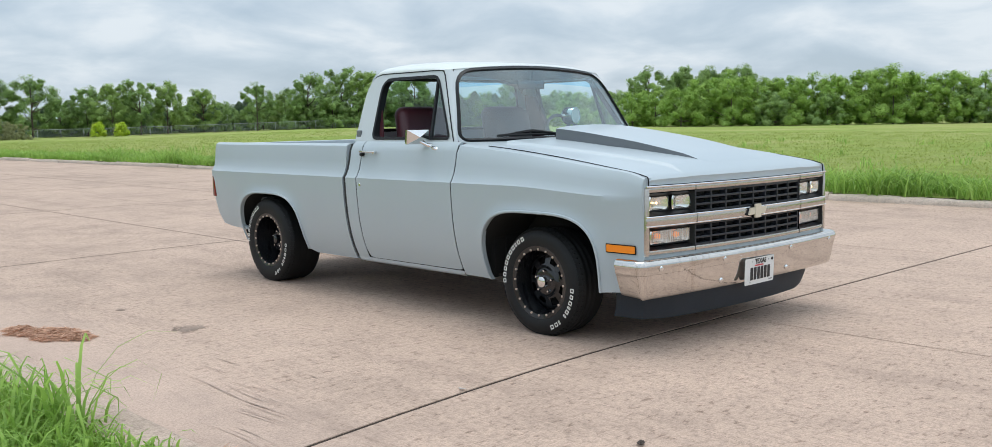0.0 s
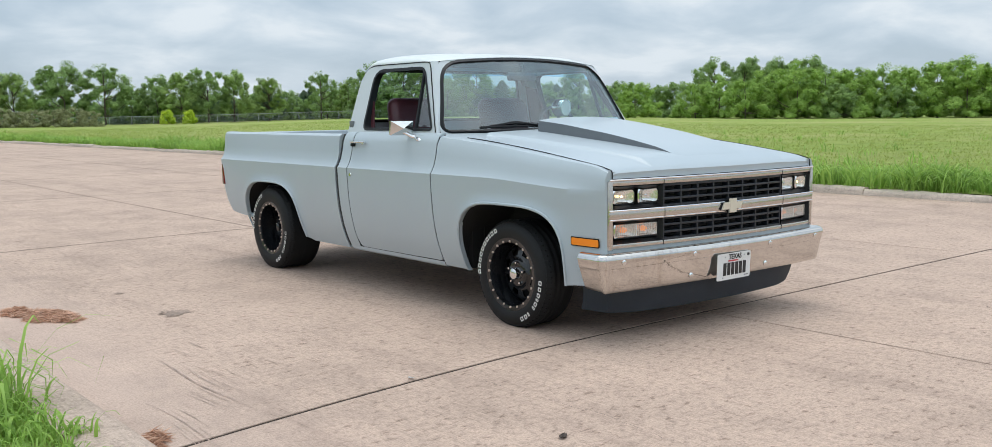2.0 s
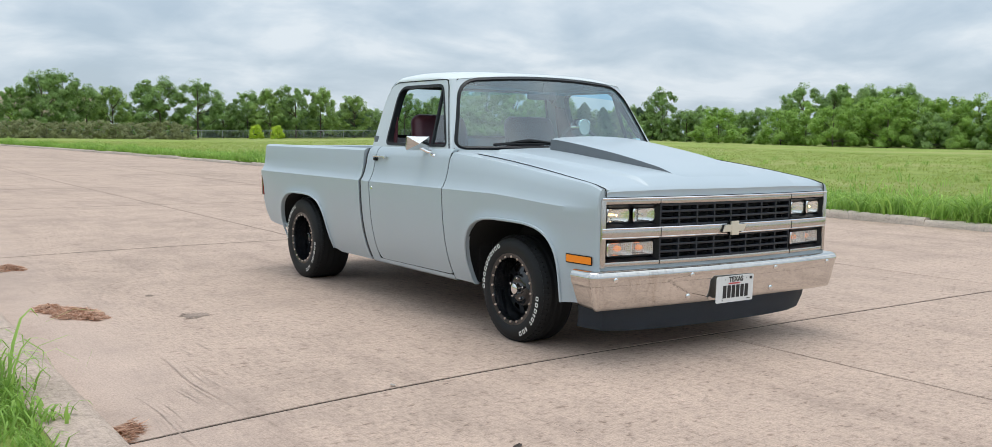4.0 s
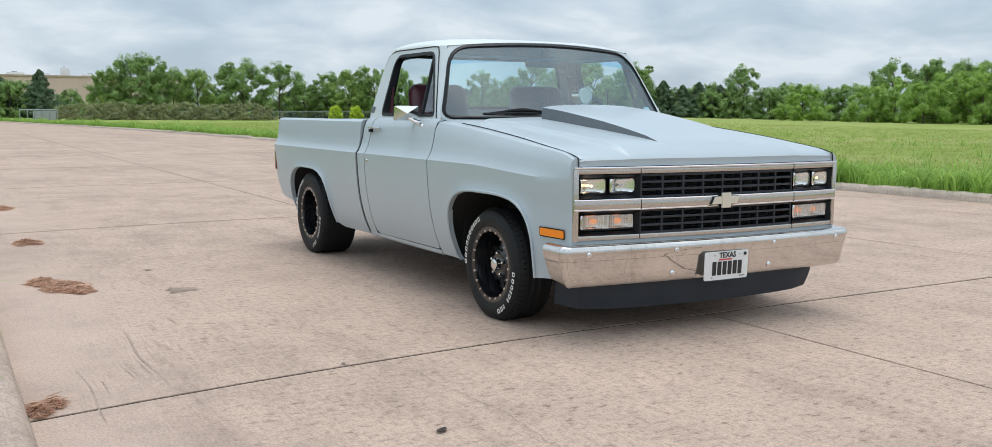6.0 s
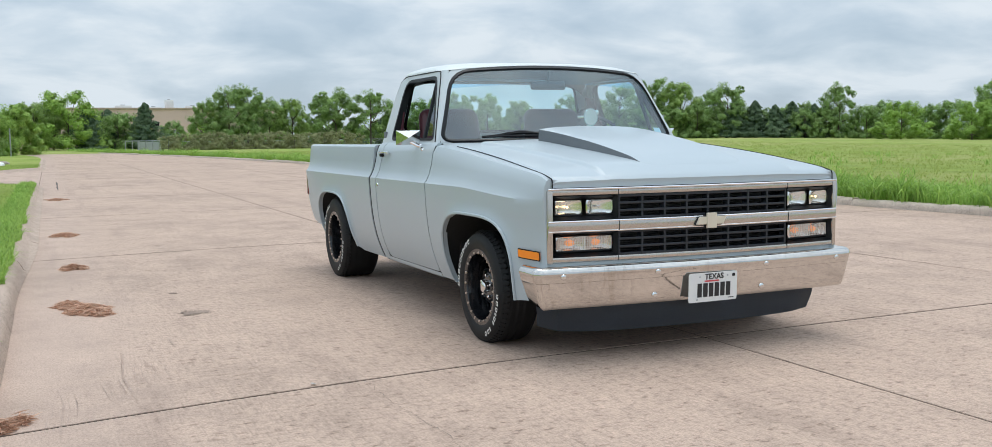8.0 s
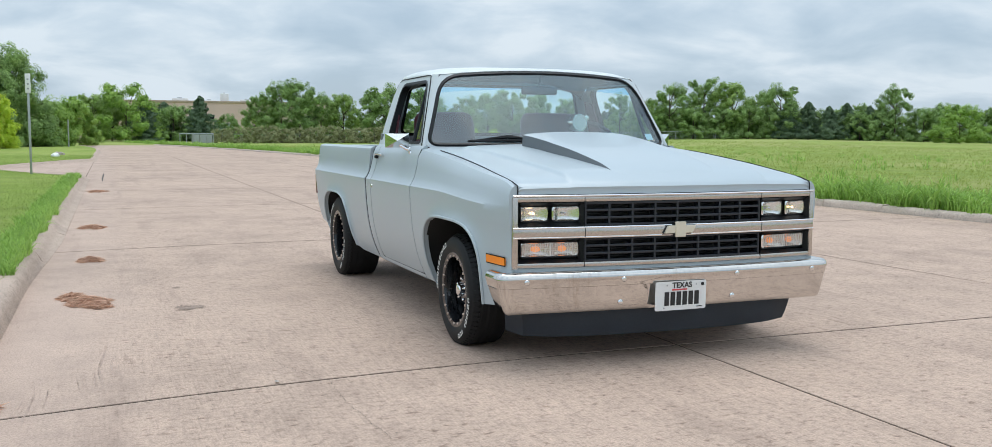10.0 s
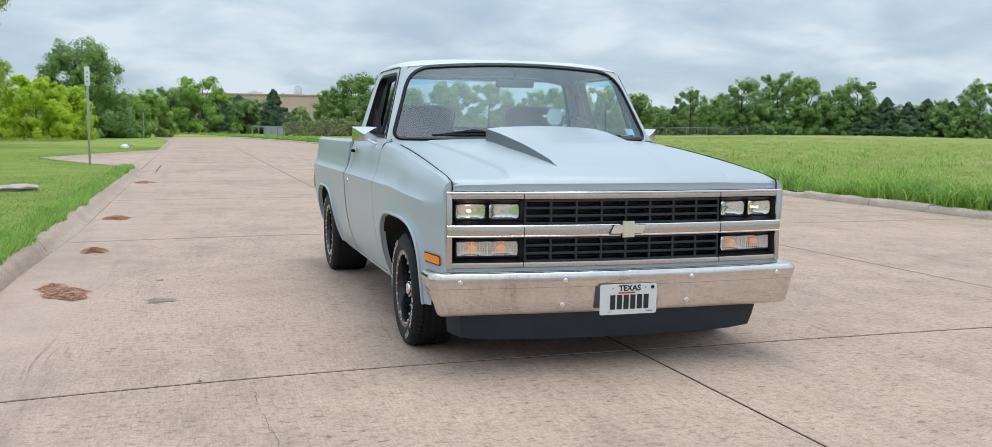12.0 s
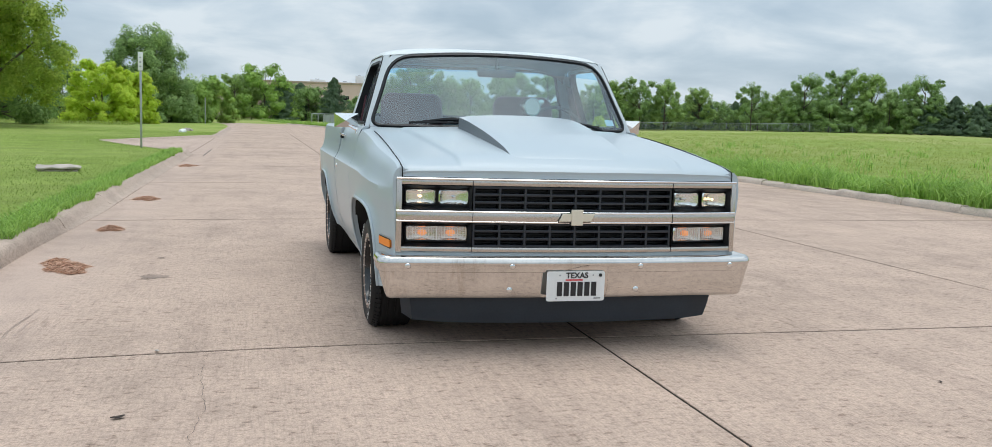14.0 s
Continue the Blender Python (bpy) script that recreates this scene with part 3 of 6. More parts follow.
def arch_depth(a, y, z):
    yc, hw, zb, zt, p = a
    return ((abs(y - yc) / hw) ** p + (max(0, z - zb) / (zt - zb)) ** p) ** (1 / p) - 1


def half_width(y, z):
    x = LOW(min(z, CREASE))
    if y < 0.2:                        # the front fender stands more upright
        f = min(1.0, (0.2 - y) / 0.6)
        x += (0.992 - x) * 0.75 * f * f * (3 - 2 * f) if z < 0.7 else 0.0
    if y < 0.05:
        x -= 0.085 * min(1.1, (0.05 - y) / 0.73) ** 2
    if y > 3.4:
        x -= 0.02 * ((y - 3.4) / 0.42) ** 2
    for a in (F_ARCH, R_ARCH):
        d = arch_depth(a, y, z)
        if -0.06 <= d < 0.12 and z < 0.85:
            x += 0.019 * (1 - max(0, d) / 0.12) ** 1.6
    return x


# the side above the crease: (inward from the crease, height)
Z_DOOR, I_DOOR = (0.86, 0.873, 0.915, 0.975, 1.045, 1.086, 1.108), (0, 0.012, 0.032, 0.048, 0.060, 0.078, 0.105)
UPPER = smooth_keys([
    (-0.705, (0.86, 0.869, 0.882, 0.896, 0.913, 0.926, 0.931, 0, 0, 0.002, 0.006, 0.014, 0.026, 0.045)),
    (-0.63, (0.86, 0.868, 0.886, 0.909, 0.928, 0.943, 0.948, 0, 0.002, 0.008, 0.015, 0.025, 0.040, 0.060)),
    (-0.40, (0.86, 0.868, 0.890, 0.918, 0.948, 0.972, 0.981, 0, 0.009, 0.022, 0.034, 0.048, 0.070, 0.104)),
    (-0.10, (0.86, 0.872, 0.902, 0.945, 0.982, 1.010, 1.020, 0, 0.010, 0.025, 0.039, 0.055, 0.080, 0.130)),
    (0.30, (0.86, 0.873, 0.911, 0.962, 1.018, 1.053, 1.064, 0, 0.012, 0.030, 0.046, 0.062, 0.086, 0.135)),
    (0.72, (*Z_DOOR[:6], 1.098, *I_DOOR[:5], 0.084, 0.133)),
])


def upper_door(y, i):
    return (-(half_width(y, CREASE) - I_DOOR[i]), y, Z_DOOR[i])


def upper_fender(y, i):
    s = UPPER(y)
    return (-(half_width(y, CREASE) - s[7 + i]), y, s[i])


Z_BED, I_BED = (0.86, 0.873, 0.91, 0.97, 1.04, 1.078, 1.092, 1.094, 1.092, 1.06), (0, 0.012, 0.030, 0.040, 0.045, 0.053, 0.072, 0.10, 0.135, 0.142)


def upper_bed(y, i):
    return (-(half_width(y, CREASE) - I_BED[i]), y, Z_BED[i])


def side_at(y, z):
    return (-half_width(y, z), y, z)


ZCUT = (0.33, 0.36, 0.40, 0.45, 0.5, 0.55, 0.6, 0.65, 0.70, 0.74, 0.78, 0.82)


def both_sides(name, bm, mat, parent, label=""):
    """The part on the passenger side, and its mirror image."""
    other = mirrored(bm)
    return part(name, bm, mat, parent, label), part(name, other, mat, parent, label)


def skin(outline, upper, ys, n_up):
    low = panel(outline, side_at, ys, ZCUT, 0)
    yy = sorted({round(v.co.y, 5) for v in low.verts if abs(v.co.z - CREASE) < 1e-4})
    up = grid(lambda y, i: upper(y, i), yy, range(n_up))
    bm = joined(low, up)
    bmesh.ops.remove_doubles(bm, verts=bm.verts[:], dist=2e-4)
    # folded edges, turned inwards
    for shift in ((0.008, 0.0), (0.022, 0.0)):
        r = bmesh.ops.extrude_edge_only(bm, edges=[e for e in bm.edges if e.is_boundary])
        for g in r["geom"]:
            if isinstance(g, bmesh.types.BMVert):
                g.co.x += shift[0]
    return bm


# front fenders
ol = [(0.706, 0.275), (0.706, 0.86), (-0.705, 0.86), (-0.705, 0.50), (-0.685, 0.40), (-0.64, 0.33), (-0.60, 0.312)] + arch_line(F_ARCH) + [(0.45, 0.272)]
wing = skin(ol, upper_fender, steps(-0.69, 0.69, 30), 7)
for v in wing.verts:                   # the crease sinks towards the nose
    f = min(1.0, max(0.0, (0.2 - v.co.y) / 0.86))
    v.co.z -= 0.040 * f * f * (3 - 2 * f) * max(0.0, 1 - abs(v.co.z - CREASE) / (0.09 if v.co.z > CREASE else 0.16))
fenders = both_sides("front_fender", wing, M["paint"], truck)
# the wing's closed front beside the hood
nose = bmesh.new()
rim = [upper_fender(-0.705, i) for i in range(2, 7)]
rim = [(rim[0][0], -0.7035, 0.855)] + [(x + 0.001, -0.7035, z) for x, y, z in rim] + [(-0.855, -0.7035, 0.925), (-0.855, -0.7035, 0.855)]
nose.faces.new([nose.verts.new(p) for p in rim])
both_sides("wing_front", nose, M["paint"], truck)
# doors, with their gaps
ol = [(0.716, 0.33), (0.716, 0.86), (1.702, 0.86), (1.702, 0.36), (1.69, 0.315), (1.66, 0.30), (0.75, 0.303), (0.725, 0.31)]
for a in (F_ARCH, R_ARCH):
    lip = tube([(-(half_width(y, z) + 0.001), y, z) for y, z in arch_line(a, 40, 0.004)], 0.0085, 6)
    both_sides("arch_lip", lip, M["paint"], truck)
doors = both_sides("door", skin(ol, upper_door, steps(0.74, 1.68, 14), 7), M["paint"], truck)
# cab corner and rocker
ol = [(1.712, 0.29), (1.712, 0.86), (1.832, 0.86), (1.832, 0.29)]
corner = both_sides("cab_corner", skin(ol, upper_door, (1.74, 1.77, 1.80), 7), M["paint"], truck)
rock = grid(lambda y, i: (-(0.90, 0.893, 0.875, 0.84)[i], y, (0.297, 0.275, 0.262, 0.262)[i]), steps(0.71, 1.83, 6), range(4))
both_sides("rocker_panel", rock, M["paint"], truck)
# bed sides
ol = [(1.870, 0.272), (1.870, 0.86), (3.822, 0.86), (3.80, 0.62), (3.775, 0.50), (3.72, 0.415), (3.60, 0.40), (3.33, 0.385)] + arch_line(R_ARCH)[::-1] + [(2.38, 0.272)]
ol[7 + 1] = (3.297, 0.385)
both_sides("bed_side", skin(ol, upper_bed, steps(1.9, 3.8, 36), 10), M["paint"], truck)
part("bed_floor", box((-0.83, 1.90, 0.62), (0.83, 3.78, 0.65)), M["dark_grey"], truck)
part("bed_front_wall", box((-0.84, 1.885, 0.5), (0.84, 1.91, 1.075), 0.008), M["paint"], truck)
part("tailgate", box((-0.85, 3.765, 0.5), (0.85, 3.815, 1.085), 0.012), M["paint"], truck)
for s in (-1, 1):
    part("tail_lamp", box((min(s * 0.90, s * 0.983), 3.765, 0.64), (max(s * 0.90, s * 0.983), 3.824, 0.825), 0.012), M["red"], truck, "red tail lamp at the bed's corner")
    for yc in (0.0, 2.91):
        part("wheel_well", grid(lambda a, k: (s * (0.58 + k * (half_width(yc - 0.50 * math.cos(a), 0.36 + 0.41 * math.sin(a)) - 0.60)), yc - 0.50 * math.cos(a), 0.36 + 0.41 * math.sin(a)), steps(-0.16, math.pi + 0.16, 24), (0, 0.5, 1)), M["under"], truck)
        part("wheel_well", grid(lambda a, f: (s * 0.58, yc - 0.50 * f * math.cos(a), 0.36 + 0.41 * f * math.sin(a)), steps(-0.05, math.pi + 0.05, 20), (0, 1)), M["under"], truck)
part("chassis", joined(box((-0.78, 0.45, 0.27), (0.78, 1.84, 0.60)), box((-0.60, -0.62, 0.24), (0.60, 0.5, 0.85)), box((-0.60, 1.8, 0.34), (0.60, 3.72, 0.60))), M["under"], truck)
part("firewall", box((-0.84, 0.46, 0.3), (0.84, 0.5, 1.02)), M["under"], truck)
for s in (-1, 1):
    part("inner_sill", box((min(s * 0.84, s * 0.868), 0.46, 0.28), (max(s * 0.84, s * 0.868), 1.85, 1.07)), M["under"], truck)
    part("inner_fender", box((min(s * 0.76, s * 0.84), -0.66, 0.42), (max(s * 0.76, s * 0.84), -0.48, 0.86)), M["under"], truck)
# tubes laid in the panel gaps, coloured as the shade there
for s in (-1, 1):
    for y, rad in ((0.711, 0.0042), (1.707, 0.0042), (1.851, 0.019)):
        pts = [(s * (half_width(y, z) - 0.0015 - rad), y, z) for z in steps(0.30, 0.86, 12)] + [(s * -(upper_door(y, i)[0]) - s * (0.0015 + rad), y, Z_DOOR[i]) for i in range(1, 6)]
        part("door_seal", tube(pts, rad, 6), M["gap"], truck)
    part("door_seal", tube([(s * (half_width(y, 0.30) - 0.006), y, 0.2985) for y in steps(0.72, 1.70, 6)], 0.0040, 5), M["gap"], truck)
    part("bed_gap", box((min(s * 0.82, s * 0.885), 1.82, 0.33), (max(s * 0.82, s * 0.885), 1.90, 1.05)), M["under"], truck)
part("axle", tube([(-0.8, 2.985, 0.33), (0.8, 2.985, 0.33)], 0.05), M["under"], truck)

# ---- hood with its raised induction scoop ----
HOOD_EDGE = smooth_keys([(-0.80, 0.927), (-0.70, 0.934), (-0.63, 0.949), (-0.40, 0.983), (-0.10, 1.024), (0.30, 1.068), (0.52, 1.086)])


def nose_y(x):
    return -0.772 + 0.064 * (x / 0.87) ** 2


def hood_z(x, y):
    e = HOOD_EDGE(y)
    ax = abs(x)
    d = y - nose_y(x)
    grow = min(1.0, max(0.0, d) / 0.17)
    grow = grow * grow * (3 - 2 * grow)
    z = e + 0.012 * (1 - (ax / 0.87) ** 4) * max(0.0, min(1.0, -y / 0.5)) + 0.022 * (1 - (ax / 0.87) ** 2) * grow - 0.006 * max(0, (ax - 0.84) / 0.02) ** 2
    brk = 0.585 + 0.11 * (y + 0.65) / 1.1
    z += 0.017 / (1 + math.exp(min(60.0, (ax - brk) / 0.0055))) * min(1, 0.1 + grow * 1.6)
    if d < 0.05:                      # rounding down to the lip
        z -= 0.022 * (1 - max(0, d) / 0.05) ** 2
    return z


def hood_pt(u, v):
    x = u * 0.861
    y0 = nose_y(x)
    if v < 0:                          # the lip's front face
        return (x, y0 + (0.004 if v > -0.5 else 0.0), (hood_z(x, y0) - 0.012) if v > -0.5 else 0.885)
    y = y0 + (0.515 - y0) * v
    return (x, y, hood_z(x, y))


hood_us = sorted({-1, -0.985, 0.985, 1, *steps(-0.63, 0.63, 40), *[c * k for c in (-1, 1) for k in steps(0.645, 0.83, 40) + [0.85, 0.88, 0.91, 0.94, 0.965]]})
hood = part("hood", grid(hood_pt, hood_us, [-1, -0.2, 0, 0.004, 0.009, 0.015, 0.024, 0.04] + steps(0.08, 1, 26)), M["paint"], truck)
for s in (-1, 1):
    part("hood_seal", tube([(s * 0.8665, -0.7115, 0.882), (s * 0.8665, -0.7115, 0.915), (s * 0.8665, -0.703, HOOD_EDGE(-0.70) - 0.004)] + [(s * 0.8665, y, HOOD_EDGE(y) - 0.0015) for y in steps(-0.68, 0.50, 24)], 0.0032, 5), M["seal"], hood)
SCOOP = lambda y: max(0.0, (y + 0.70) / (0.41 + 0.70))


def scoop_half(y):
    return 0.302 + 0.061 * SCOOP(y)


def scoop_rise(y):
    f = SCOOP(y)
    g = min(1.0, f / 0.16)
    return 0.071 * (1 - (1 - f) ** 1.9) * g * g * (3 - 2 * g)


def scoop_top(y, u):
    x = u * scoop_half(y)
    r = scoop_rise(y)
    return (x, y, hood_z(scoop_half(y), y) + r + (0.013 * (1 - u * u) * SCOOP(y)) + (hood_z(x, y) - hood_z(scoop_half(y), y)) * (1.0 - 0.4 * SCOOP(y)) - 0.003 + 0.0045 * min(1.0, SCOOP(y) / 0.05) - 0.006 * abs(u) ** 12)


sy = steps(-0.70, 0.41, 34)
part("scoop_top", grid(scoop_top, sy, steps(-1, 1, 24)), M["paint"], hood)
# both sides are coloured darker than the scoop's top
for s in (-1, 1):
    part("scoop_side", grid(lambda y, k: (lambda t: (t[0] * (1.0 + 0.012 * (1 - k)), y, t[2] * k + (hood_z(t[0], y) - 0.004) * (1 - k)))(scoop_top(y, s)), sy, (0, 0.5, 1)), M["dark_grey"], hood, "dark grey side of the hood scoop")
part("scoop_mouth", grid(lambda u, k: (lambda t: (t[0], 0.41, t[2] * k + (hood_z(t[0], 0.41) - 0.004) * (1 - k)))(scoop_top(0.41, u)), steps(-1, 1, 12), (0, 1)), M["black"], hood)

# ---- cab above the belt ----
def green(y, z):
    """The cab's side above the belt."""
    return (-(0.896 - 0.146 * (z - 1.108) / 0.464), y, z)


def screen(x, z, out=0.0):
    """The windscreen's curved sheet."""
    f = (z - 1.108) / 0.48
    y = 0.575 + 0.345 * f + (0.265 - 0.110 * f) * x * x
    return (x, y - out, z)


def offset(poly, d):
    pts = [Vector(p) for p in poly]
    n, out = len(pts), []
    for i in range(n):
        t = (pts[(i + 1) % n] - pts[i - 1]).normalized()
        out.append(tuple(pts[i] + Vector((-t.y, t.x)) * d))
    return out


cab = part("cab_shell", grid(lambda x, i: (x, (0.50, 0.53, 0.565 + 0.26 * x * x)[i], (1.075, 1.080, 1.104)[i]), steps(-0.87, 0.87, 20), range(3)), M["paint"], truck)
side_out = rounded([(0.775, 1.108), (1.035, 1.574), (1.835, 1.574), (1.85, 1.108)], [0.005, 0.05, 0.17, 0.005])
side_in = rounded([(0.832, 1.126), (1.075, 1.536), (1.672, 1.536), (1.655, 1.126)], [0.035, 0.06, 0.10, 0.05])
both_sides("window_surround", ring(side_out, side_in, green, 4), M["skylit_cab"], truck)
seal_in = offset(side_in, -0.012)
sg = ring(offset(side_in, 0.006), seal_in, lambda y, z: (green(y, z)[0] - 0.004, y, z), 2)
sg2 = ring(seal_in, seal_in, lambda y, z: green(y, z))
sg2.free()
inner = ring([(p[0], p[1], 0) for p in seal_in], [(p[0], p[1], 1) for p in seal_in], lambda y, z, k: (green(y, z)[0] - 0.004 + 0.05 * k, y, z), 2)
for d, (bm_s) in zip(doors, (joined(sg, inner), None)):
    if bm_s is not None:
        other = mirrored(bm_s)
        part("window_seal", bm_s, M["seal"], d, "black rubber window seal")
    else:
        part("window_seal", other, M["seal"], d, "black rubber window seal")
# vent pane and its post
def post_line(k):
    return (1.032 + 0.055 * k, 1.13 + 0.40 * k)


post = tube([(green(*post_line(k))[0] + 0.012, *post_line(k)) for k in steps(0, 1, 6)], 0.013, 6)
vent = panel([(0.868, 1.148), (1.078, 1.512), (1.076, 1.512), (1.026, 1.148)], lambda y, z: (green(y, z)[0] + 0.012, y, z), (), (1.2, 1.3, 1.4), 0)
for d, flip in zip(doors, (False, True)):
    part("vent_post", mirrored(post) if flip else post.copy(), M["seal"], d)
    ob = part("vent_pane", mirrored(vent) if flip else vent.copy(), M["vent_glass"], d, "clear glass vent window")
    ob.visible_shadow = False
# windscreen, rubber surround and pillars
WS_R = [0.065, 0.125, 0.125, 0.065]
ws_hole = rounded([(-0.858, 1.118), (-0.704, 1.558), (0.704, 1.558), (0.858, 1.118)], WS_R, 6, 9)
crown = lambda x, z: z + 0.036 * max(0, (z - 1.108) / 0.46) * (1 - (x / 0.7) ** 2)
ws_fn = lambda x, z, out=0.0: screen(x, crown(x, z), out)
def pane_of(hole, fn, n=12):
    """One smooth sheet of glass inside an outline."""
    cx, cz = sum(p[0] for p in hole) / len(hole), sum(p[1] for p in hole) / len(hole)
    tiny = [(cx + (x - cx) * 0.01, cz + (z - cz) * 0.01) for x, z in hole]
    bm = ring(hole, tiny, fn, n)
    bmesh.ops.holes_fill(bm, edges=[e for e in bm.edges if e.is_boundary and max(abs(v.co.x - fn(cx, cz)[0]) for v in e.verts) < 0.03 and max(abs(v.co.z - cz) for v in e.verts) < 0.03], sides=0)
    return bm


pane = pane_of(ws_hole, ws_fn)
windscreen = part("windscreen", pane, M["screen_glass"], truck, "clear glass windscreen with a tinted top edge")
windscreen.visible_shadow = False
band = rounded([(-0.733, 1.455), (-0.702, 1.556), (0.702, 1.556), (0.733, 1.455)], [0.002, 0.05, 0.05, 0.002], 6, 9)
ob = part("shade_band", panel(band, lambda x, z: ws_fn(x, z, -0.006), steps(-0.65, 0.65, 14), (), 0.0), M["shade_band"], windscreen, "blue shade band along the glass top")
ob.visible_shadow = False
ws_mid, ws_out = offset(ws_hole, -0.010), offset(ws_hole, 0.013)
gasket = ring([(*p, 0.0) for p in ws_out], [(*p, 0.014) for p in ws_hole], lambda x, z, o: ws_fn(x, z, o), 2)
gasket = joined(gasket, ring([(*p, 0.014) for p in ws_hole], [(*p, 0.0) for p in ws_mid], lambda x, z, o: ws_fn(x, z, o), 2))
part("windscreen_seal", gasket, M["seal"], truck, "black rubber windscreen surround")
ws_rim = rounded([(-0.872, 1.100), (-0.716, 1.579), (0.716, 1.579), (0.872, 1.100)], [0.03, 0.045, 0.045, 0.03], 6, 9)
part("windscreen_frame", ring([(*p, -0.004) for p in ws_rim], [(*p, -0.001) for p in ws_out], lambda x, z, o: ws_fn(x, z, o), 2), M["skylit_cab"], truck)
# pillars: from the rubber to the side
def pillar(k, s):
    z = 1.10 + 0.474 * k
    a = Vector(ws_fn(-(0.872 - 0.157 * k), min(z, 1.574), -0.003))
    b = Vector(green(0.775 + 0.26 * max(0, (z - 1.108) / 0.466), z))
    m = (a + b) / 2 + Vector((-0.010, -0.010, 0.0))
    return tuple(a * (1 - s) ** 2 + m * 2 * s * (1 - s) + b * s * s)


both_sides("pillar", grid(pillar, steps(-0.01, 1.0, 12), steps(0, 1, 6)), M["skylit_cab"], truck)
# roof
ROOF_MID = smooth_keys([(0.0, 1.617), (0.06, 1.629), (0.2, 1.640), (0.43, 1.652), (0.67, 1.656), (0.86, 1.643), (0.95, 1.618), (1.0, 1.585)])
ROOF_X, ROOF_Z = 0.7525, 1.571


def roof_pt(u, v):
    """Across u the roof rolls over into the cab's side; v runs from the windscreen to the rear window."""
    k, s = max(0.0, v), math.copysign(1.0, u)
    th = abs(u) * math.pi / 2
    x = ROOF_X * math.sin(th) ** 0.6
    low = ROOF_Z - 0.10 * max(0.0, (k - 0.86) / 0.14) ** 2
    z = low + (ROOF_MID(k) - low) * math.cos(th) ** 0.85
    rim_z = 1.580 + 0.0368 * (1 - (x / 0.7) ** 2) if x < 0.7 else 1.580 - 0.009 * ((x - 0.7) / 0.0525) ** 2
    f = min(1.0, k / 0.16)
    z = rim_z + (z - rim_z) * f * f * (3 - 2 * f)
    back_off = 0.040 * max(0.0, (x - 0.69) / 0.0625) ** 2
    y0 = screen(x, rim_z)[1] + 0.002 + back_off
    y1 = 1.902 - 0.075 * (x / ROOF_X) ** 4
    if v < 0:                          # the lip over the windscreen's rubber
        z -= 0.006
        y0 = screen(x, z)[1] - 0.002 + back_off
    return (s * x, y0 + (y1 - y0) * k, z)


roof_us = [c * k for c in (-1, 1) for k in (1.0, 0.97, 0.94, 0.91, 0.88, 0.84, 0.8, 0.75, 0.7, 0.63, 0.55, 0.46, 0.37, 0.28, 0.2, 0.13, 0.07, 0.03)]
roof = part("roof", grid(roof_pt, sorted(roof_us + [0.0]), [-1, 0, 0.012, 0.03, 0.06] + steps(0.1, 0.82, 12) + [0.86, 0.9, 0.93, 0.96, 0.98, 1.0]), M["skylit_roof"], truck, "roof panel, its colour whitened for the sky's light", sharp=50)
edge = tube([(green(y, z)[0] - 0.001, y, z) for y, z in [(0.792, 1.112), (0.84, 1.20), (0.93, 1.375), (1.01, 1.53), (1.03, 1.555)]], 0.0045, 6)
both_sides("door_frame_seam", edge, M["seal"], truck)
seam = tube([(-(ROOF_X + 0.0005), y, z) for y, z in [(1.035, 1.560), (1.06, 1.569), (1.10, 1.571), (1.3, 1.571), (1.64, 1.571), (1.70, 1.569), (1.76, 1.556), (1.80, 1.525)]], 0.0035, 5)
both_sides("roof_seam", seam, M["seal"], truck)
# back of the cab
def back(x, z):
    return (x, 1.868 - 0.03 * (x / 0.8) ** 4 - 0.085 * max(0, z - 1.1), z)


b_out = rounded([(-0.893, 1.05), (-0.75, 1.60), (0.75, 1.60), (0.893, 1.05)], [0.01, 0.11, 0.11, 0.01], 5, 6)
b_in = rounded([(-0.745, 1.175), (-0.665, 1.552), (0.665, 1.552), (0.745, 1.175)], 0.07, 5, 6)
part("cab_back", ring(b_out, b_in, back, 3), M["skylit_cab"], truck)
part("rear_window_seal", ring(offset(b_in, 0.004), offset(b_in, -0.018), lambda x, z: (x, back(x, z)[1] - 0.004, z), 1), M["seal"], truck)
ob = part("rear_window", pane_of(b_in, lambda x, z: (x, back(x, z)[1] + 0.004, z), 4), M["rear_glass"], truck, "tinted glass rear window")
ob.visible_shadow = False
part("cab_back_panel", box((-0.88, 1.83, 0.32), (0.88, 1.862, 1.06), 0.01), M["paint"], truck)
part("headliner", grid(lambda u, v: (lambda p: (p[0] * 0.96, p[1] + 0.025 - 0.055 * v, p[2] - 0.03))(roof_pt(u, v)), steps(-0.97, 0.97, 16), steps(0, 1, 10)), M["liner"], truck)

# ---- interior ----
part("dashboard", grid(lambda x, i: (x, (0.60 + 0.26 * x * x, 0.80, 0.93, 0.96, 0.95)[i], (1.098, 1.112, 1.10, 1.06, 0.75)[i]), steps(-0.84, 0.84, 16), range(5)), M["dash"], truck)
part("cab_floor", box((-0.84, 0.5, 0.40), (0.84, 1.83, 0.45)), M["under"], truck)


